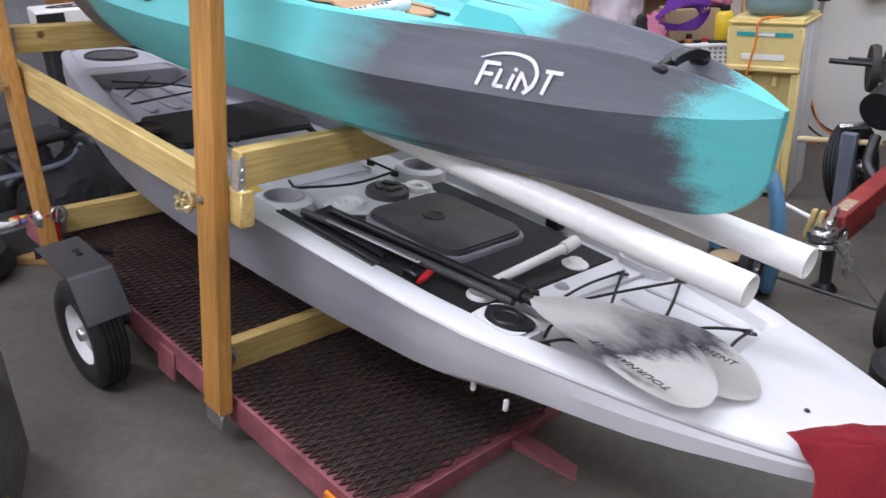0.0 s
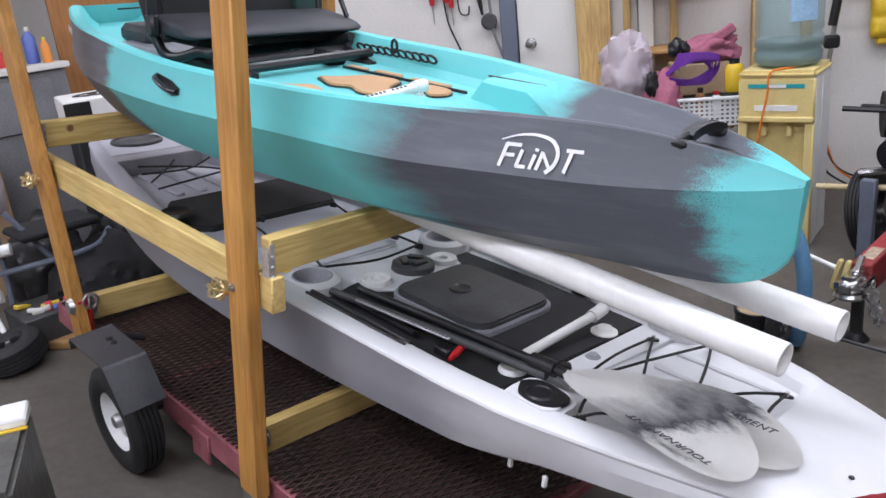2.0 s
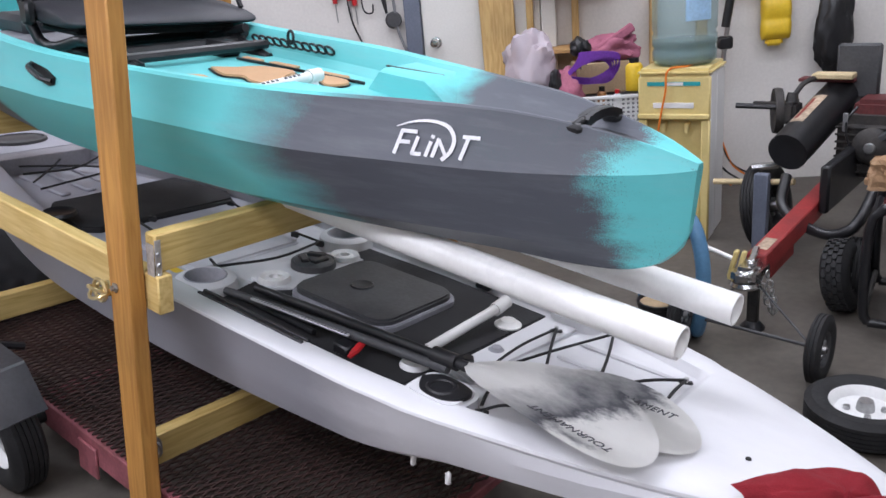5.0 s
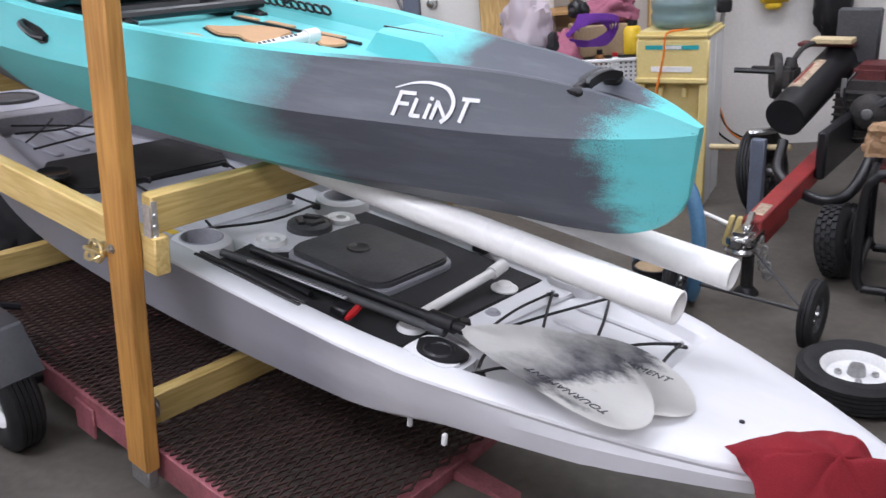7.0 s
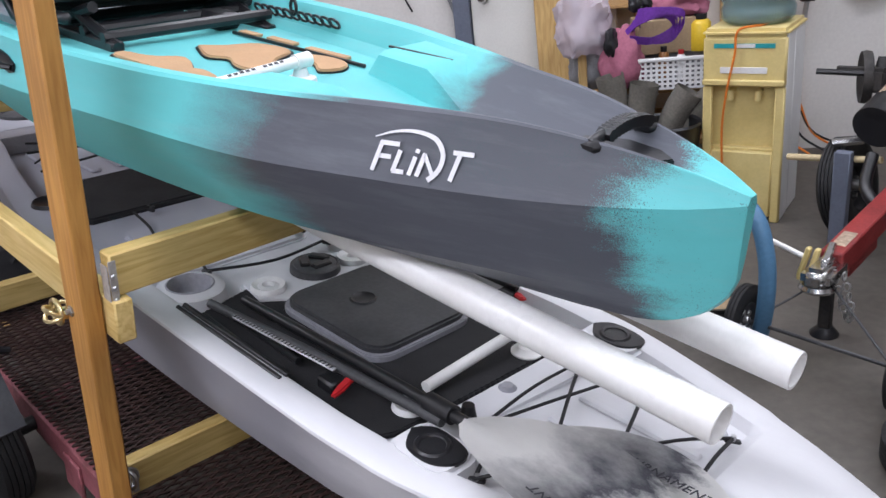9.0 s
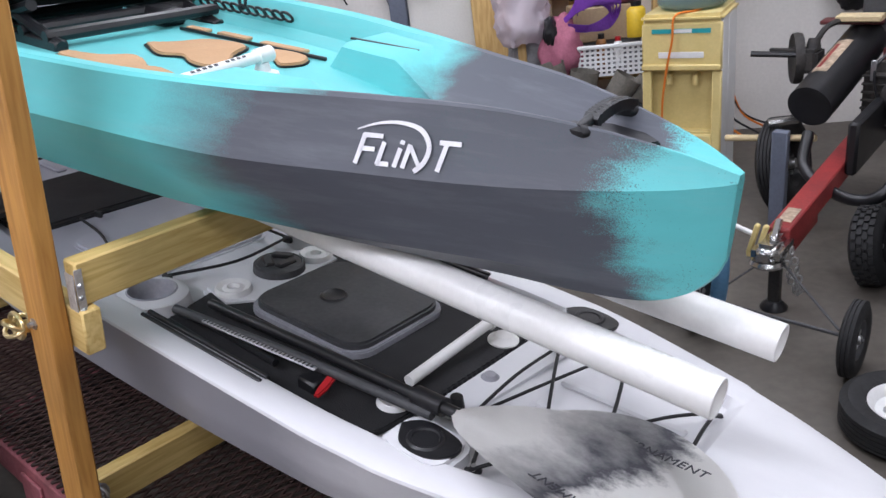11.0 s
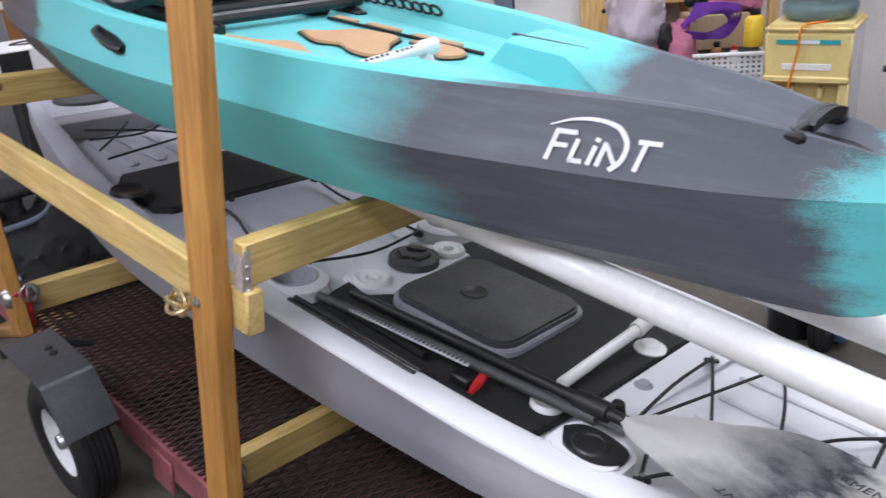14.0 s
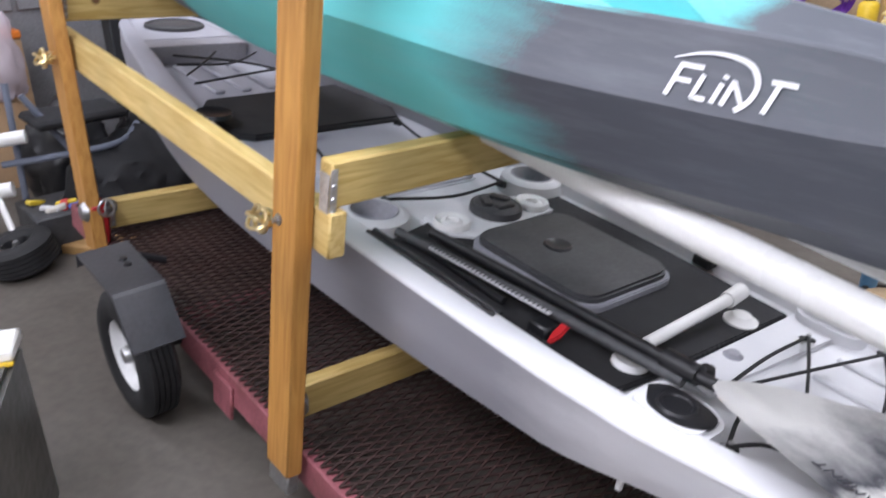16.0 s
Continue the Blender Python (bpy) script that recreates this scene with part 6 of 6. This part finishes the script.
part("hose_loop", tube(curve_pts([(0.74, 1.36, 0.02), (0.80, 1.25, 0.05), (0.838, 1.2, 0.2), (0.835, 1.2, 0.34), (0.79, 1.22, 0.46), (0.70, 1.26, 0.5), (0.6, 1.3, 0.42), (0.56, 1.32, 0.2), (0.55, 1.34, 0.02)], 8), 0.026, n=14), M_BLUE, hose)
can = thing("tin_can", "black tin with a tan lid on the floor", "can", pose(0.63, 1.286, 0))
part("tin", lathe([(0, 0), (0.075, 0), (0.075, 0.1), (0.08, 0.105), (0.08, 0.12), (0.07, 0.12), (0.068, 0.112)], n=32), M_BLACK, can)
part("lid", lathe([(0.068, 0.112), (0.06, 0.116), (0, 0.116)], n=32), M_KRAFT, can, "tan lid")

# ---- generator ----
GEN = pose(1.27, 1.57, -0.004, 0, 0, 8)
gen = thing("generator", "black framed portable generator with a red fuel tank", "generator", GEN)
for y in (0.0, 0.42):
    part("frame_tube", tube(curve_pts([(0.02, y, 0.06), (0.0, y, 0.12), (0.0, y, 0.40), (0.03, y, 0.47), (0.09, y, 0.49), (0.42, y, 0.49), (0.48, y, 0.47), (0.51, y, 0.40), (0.51, y, 0.12), (0.49, y, 0.06), (0.02, y, 0.06)], 5), 0.017, n=10), M_BLACK, gen, "black tubular frame")
for x in (0.0, 0.51):
    for z in (0.1, 0.4):
        part("frame_tie", tube([(x, 0, z), (x, 0.42, z)], 0.015, n=8), M_BLACK, gen)
part("fuel_tank", box((0.03, 0.06, 0.40), (0.48, 0.40, 0.515), 0.03, seg=3), M_REDDARK, gen, "worn red fuel tank")
pn = part("control_panel", box((0.08, -0.005, 0.25), (0.46, 0.03, 0.43), 0.01), M_DARKGREY, gen, "black control panel")
part("panel_face", box((0.10, -0.008, 0.27), (0.36, -0.004, 0.41), 0.004), M_BLACK, pn)
for x in (0.105, 0.18, 0.265):
    o = part("socket", box((x, -0.014, 0.285), (x + 0.05, -0.008, 0.365), 0.003), M_REDPAINT, pn, "red framed socket")
    part("socket_face", box((x + 0.01, -0.016, 0.297), (x + 0.04, -0.0135, 0.353), 0.002), M_BLACK, o)
for x in (0.167, 0.25):
    for z in (0.30, 0.34):
        part("breaker_button", lathe([(0, 0.01), (0.008, 0.008), (0.009, 0)], n=12, m=at((x, -0.008, z), (0, -1, 0))), M_STEEL, pn)
part("panel_title", box((0.12, -0.0095, 0.378), (0.24, -0.008, 0.396), 0), M_ORANGE, pn)
part("engine", box((0.1, 0.06, 0.1), (0.44, 0.36, 0.3), 0.04, seg=2), M_BLACK, gen, "dark engine and alternator")
part("alternator_cover", lathe([(0.0, 0.05), (0.09, 0.045), (0.115, 0.02), (0.12, 0.0)], n=28, m=at((0.22, 0.06, 0.17), (0, -1, 0))), M_BLACK, gen)
for x in (0.1, 0.35):
    part("foot", box((x, 0.02, 0.0), (x + 0.06, 0.09, 0.06), 0.01), M_BLACK, gen)
    part("foot", box((x, 0.33, 0.0), (x + 0.06, 0.40, 0.06), 0.01), M_BLACK, gen)
tyre(gen, pose(-0.06, 0.33, 0.13, 0, 90, 0), 0.13, 0.08, 0.06, 0.008, M_BLACK, grooves=3)
cb = thing("parcel_box", "open cardboard parcel box with a white label", "box", GEN @ pose(0.14, 0.12, 0.52, 0, 0, -4))
part("carton", box((0, 0, 0), (0.22, 0.2, 0.145), 0.003), M_CARD, cb)
part("flap", box((0.0, 0.19, 0.145), (0.22, 0.196, 0.21), 0.001, m=pose(0, 0, 0, -8, 0, 0)), M_CARD, cb)
part("shipping_label", box((0.02, -0.002, 0.02), (0.19, 0.0, 0.13), 0), M_PAPER, cb, "white shipping label")
for k in range(9):
    part("barcode_bar", box((0.03 + 0.008 * k, -0.003, 0.035), (0.033 + 0.008 * k + 0.002 * (k % 2), -0.002, 0.09), 0), M_INK, cb)
part("tape_strip", box((0.11, -0.004, 0.08), (0.20, -0.002, 0.11), 0, m=pose(0, 0, 0.02, 0, -20, 0)), M_PINKC, cb, "torn pink and white tape")
pb = thing("paper_bag", "crumpled brown paper bag on the generator", "bag", GEN @ pose(0.045, 0.16, 0.515, 0, 0, 12))
bm = bmesh.new()
bmesh.ops.create_cube(bm, size=1)
bmesh.ops.subdivide_edges(bm, edges=bm.edges, cuts=6, use_grid_fill=True)
for v in bm.verts:
    p = v.co.copy()
    lean = 0.75 + 0.25 * (0.5 - p.z)
    j_ = Vector((noise.noise(p * 4 + Vector((1, 0, 0))), noise.noise(p * 4 + Vector((0, 7, 0))), noise.noise(p * 4 + Vector((0, 0, 3))))) * 0.16
    v.co = Vector(((p.x * lean + j_.x) * 0.15, (p.y * lean + j_.y) * 0.10, (p.z + 0.5) * 0.105 + (j_.z * 0.06 if p.z > -0.4 else 0)))
part("sack", bm, material("brown_kraft_paper", (0.36, 0.22, 0.12), 0.85, vary=0.15, fine=120), pb, smooth=0)
orb = thing("orange_case", "small orange plastic case on the generator", "case", GEN @ pose(0.06, 0.08, 0.52, 0, -6, 5))
part("shell", box((0, 0, 0.03), (0.12, 0.1, 0.085), 0.01, seg=2), M_ORANGE, orb)
part("base", box((0.01, 0.0, 0.0), (0.11, 0.1, 0.03), 0.004), M_PAPER, orb)
# loose wheel and jugs
spare = thing("spare_wheel", "spare trailer wheel with white rim lying on the floor", "wheel", pose(1.433, 0.957, 0.05))
tyre(spare, Matrix(), 0.165, 0.092, 0.1, 0.005, M_WHITE, name="tyre")


def jug(x, y, turn):
    t = thing("plastic_jug", "white plastic jug with a printed label on the floor", "jug", pose(x, y, 0, 0, 0, turn), "cleaning jugs")
    secs = [(0.0, 0.9), (0.012, 1.0), (0.19, 1.0), (0.215, 0.96), (0.24, 0.8), (0.265, 0.5), (0.28, 0.28), (0.30, 0.24)]
    lists = []
    for z, k in secs:
        hx, hy = 0.075 * k, 0.055 * k
        off = 0.022 * (1 - k)
        lists.append([(px - off, py, z) for px, py in rounded(-hx, -hy, hx, hy, min(hx, hy) * 0.45, 4)])
    part("jug_body", rings(lists), M_WHITE, t)
    part("jug_cap", lathe([(0.02, 0.295), (0.024, 0.3), (0.024, 0.328), (0, 0.33)], n=18, m=pose(-0.017, 0, 0)), M_WHITE, t, "white screw cap")
    part("jug_handle", tube(curve_pts([(0.0, 0, 0.285), (0.05, 0, 0.29), (0.075, 0, 0.25), (0.07, 0, 0.2)], 5), 0.011, n=8), M_WHITE, t)
    part("label", box((-0.06, -0.0575, 0.05), (0.06, -0.0565, 0.17), 0), M_PAPER, t, "grey printed label")
    part("label_bar", box((-0.05, -0.059, 0.13), (0.05, -0.058, 0.15), 0, m=pose(0, 0, 0, 0, 12, 0)), M_INK, t)
    part("label_bar", box((-0.01, -0.059, 0.125), (0.055, -0.058, 0.135), 0, m=pose(0, 0, 0, 0, 12, 0)), M_PURPLE, t)


jug(1.665, 0.66, 20)
jug(1.72, 0.80, 15)

# ---- clutter behind the stern ----
bench = thing("work_bench", "grey work bench with a white top full of bottles", "bench", pose(-3.25, -0.2, 0))
part("bench_top", box((-0.3, -0.9, 1.12), (0.25, 0.55, 1.155), 0.005), M_DOOR, bench)
part("cabinet_body", box((-0.3, -0.88, 0.0), (0.22, 0.53, 1.12), 0.01), M_SKIN, bench)
for y in (-0.62, -0.12, 0.28):
    part("drawer_front", box((0.22, y - 0.22, 0.8), (0.235, y + 0.16, 1.08), 0.005), M_SKIN, bench)
panel = thing("wood_panel", "tall brown wood panel against the wall", "panel", pose(-3.35, 0.42, 0))
part("sheet", box((0, 0, 0), (0.03, 1.6, 2.2), 0.004, m=pose(0, 0, 0, 0, 0, -8)), M_BROWN, panel)
COLS = [(0.6, 0.05, 0.05), (0.75, 0.55, 0.05), (0.7, 0.7, 0.7), (0.1, 0.15, 0.45), (0.7, 0.25, 0.04), (0.05, 0.05, 0.06), (0.65, 0.62, 0.55)]
BM = [material("bottle_plastic", c, 0.4, vary=0.08) for c in COLS]
rng = random.Random(4)
for k in range(26):
    x, y = -3.02 - 0.35 * rng.random(), -0.95 + 1.26 * (k + rng.random()) / 26
    r, h = rng.uniform(0.025, 0.05), rng.uniform(0.1, 0.26)
    c = rng.randrange(7)
    t = thing("shop_bottle", f"{['red', 'yellow', 'white', 'blue', 'orange', 'black', 'cream'][c]} plastic bottle among clutter on the bench", "bottle", pose(x, y, 1.156), "bottles on the bench")
    part("body", lathe([(0, 0), (r, 0), (r, h * 0.7), (r * 0.4, h * 0.85), (r * 0.4, h * 0.9)], n=14), BM[c], t)
    part("cap", lathe([(r * 0.45, h * 0.88), (r * 0.45, h), (0, h)], n=12), BM[rng.randrange(7)], t)
pb = thing("pegboard_boxes", "stack of grey and white boxes above the bench", "box", pose(-3.4, -0.35, 1.156))
part("carton", box((-0.1, -0.5, 0.32), (0.12, 0.1, 0.62), 0.006), M_PAPER, pb)
part("stand", box((-0.1, -0.5, 0.0), (-0.06, 0.1, 0.32), 0.006), M_SKIN, pb)
part("carton_band", box((0.1205, -0.4, 0.42), (0.123, -0.1, 0.52), 0), M_RED, pb)
wb = thing("carton_box", "white carton with black printing behind the kayaks", "box", pose(-2.5, 0.22, 0.0, 0, 0, -14) @ Matrix.Diagonal((1.2, 1.25, 1.02, 1)))
part("support", box((-0.14, -0.1, 0.0), (0.2, 0.32, 0.80), 0.006), M_SEAT, wb, "dark fabric covered box below")
part("carton", box((-0.15, -0.12, 0.80), (0.2, 0.34, 0.98), 0.006), M_PAPER, wb)
part("black_side", box((0.2005, -0.12, 0.81), (0.2035, -0.02, 0.97), 0), M_BLACK, wb)
part("logo_ring", tube([(0.03 + 0.07 * math.cos(a), 0.1 + 0.16 * math.sin(a), 0.981) for a in [2 * math.pi * q / 28 for q in range(29)]], 0.006, n=4, ends=False), M_BLACK, wb)
for k in range(4):
    part("logo_bar", box((0.0, 0.0 + 0.055 * k, 0.98), (0.06, 0.035 + 0.055 * k, 0.983), 0), M_BLACK, wb)
lumpy("plastic_bag", "thin white plastic bag hanging beside the bench", "bag", pose(-2.8, -0.33, 0.46), (0.07, 0.10, 0.2), M_BAG, 12.4, 0.3)
orange = thing("orange_tray", "flat orange lidded cardboard box", "box", pose(-2.93, -0.42, 0.0, 0, 0, 5))
part("carton", box((-0.15, -0.1, 0.0), (0.15, 0.2, 0.70), 0.005), M_CARD, orange)
part("lid", box((-0.155, -0.105, 0.70), (0.155, 0.205, 0.74), 0.008), M_ORANGE, orange)
for k, (x, y, sx, sy, sz, seed) in enumerate(((-2.0, -0.08, 0.22, 0.24, 0.2, 1.0), (-2.25, 0.25, 0.25, 0.25, 0.26, 2.0), (-1.85, 0.35, 0.2, 0.25, 0.16, 3.0), (-2.45, -0.2, 0.2, 0.18, 0.24, 4.0))):
    lumpy("duffel_bag", "slumped black gear bag on the floor behind the trailer", "bag", pose(x, y, 0), (sx, sy, sz), M_BLACK if k % 2 else M_SEAT, seed, 0.3)
chair = thing("folding_chair", "folded black camp chair with a grey tube frame", "chair", Matrix())
part("frame_tube", tube(curve_pts([(-2.1, -0.55, 0.32), (-2.0, -0.35, 0.34), (-1.95, -0.12, 0.36), (-2.05, 0.0, 0.4)], 6), 0.014, n=8), M_BLUEGREY, chair)
part("frame_tube", tube([(-2.1, -0.5, 0.0), (-2.2, -0.45, 0.62)], 0.014, n=8), M_BLUEGREY, chair)
part("frame_tube", tube([(-2.0, -0.1, 0.0), (-2.12, -0.42, 0.58)], 0.014, n=8), M_BLUEGREY, chair)
part("seat_sling", box((-2.25, -0.42, 0.42), (-1.98, -0.05, 0.46), 0.015, m=pose(0, 0, 0.03, 0, 0, 0)), M_SEAT, chair)
cart = thing("white_cart", "white pipe kayak cart with black wheels", "cart", Matrix())
part("frame_pipe", tube([(-2.2, -0.75, 0.40), (-2.05, -0.45, 0.43)], 0.028, n=12), M_PVC, cart)
part("frame_pipe", tube([(-2.1, -0.9, 0.22), (-1.95, -0.56, 0.26)], 0.03, n=12), M_PVC, cart)
part("leg", tube([(-1.98, -0.62, 0.26), (-1.80, -0.62, 0.1)], 0.012, n=8), M_PVC, cart)
tyre(cart, Matrix.Translation((-1.74, -0.63, 0.075)) @ pose(0, 0, 0, 12, 0, 0), 0.13, 0.12, 0.05, 0.004, M_BLACK)
tb = thing("tool_tray", "jumble of small tools in a crate", "crate", pose(-1.95, -0.38, 0))
part("crate", box((-0.15, -0.16, 0), (0.15, 0.16, 0.16), 0.006), M_DARKGREY, tb)
for k in range(10):
    part("oddment", box((-0.04, -0.015, 0), (0.04, 0.015, 0.02), 0.004, m=pose(rng.uniform(-0.12, 0.12), rng.uniform(-0.14, 0.14), 0.16, rng.uniform(-20, 20), rng.uniform(-20, 20), rng.uniform(0, 180))), BM[k % 7], tb)
plk = thing("floor_plank", "raw plank lying on the floor behind the trailer", "plank", pose(-1.75, -0.35, 0, 0, 0, 35))
part("plank", box((-0.3, -0.07, 0), (0.35, 0.07, 0.04), 0.004), M_SHELFWOOD, plk)

# ---- wrapped slab close by ----
slabt = thing("wrapped_slab", "white foam slab wrapped in grey plastic film", "slab", pose(-0.33, -0.935, 0, 0, 0, -24))
M_FILM = material("grey_plastic_film", (0.09, 0.088, 0.08), 0.35, vary=0.2, scale=5, fine=25, bump=0.9, other=(0.05, 0.05, 0.047))
part("wrap", box((0.0, -0.45, 0.0), (0.42, 0.0, 0.425), 0.012, seg=2), M_FILM, slabt, "crinkled grey film")
part("foam_top", box((-0.005, -0.455, 0.4255), (0.10, 0.004, 0.455), 0.006), M_PVC, slabt, "white foam edge")
part("yellow_edge", box((0.10, -0.455, 0.422), (0.112, 0.004, 0.430), 0.002), M_YELLOW, slabt)
part("tape_tab", box((0.36, -0.002, 0.05), (0.40, 0.003, 0.1), 0.001), M_YELLOW, slabt)
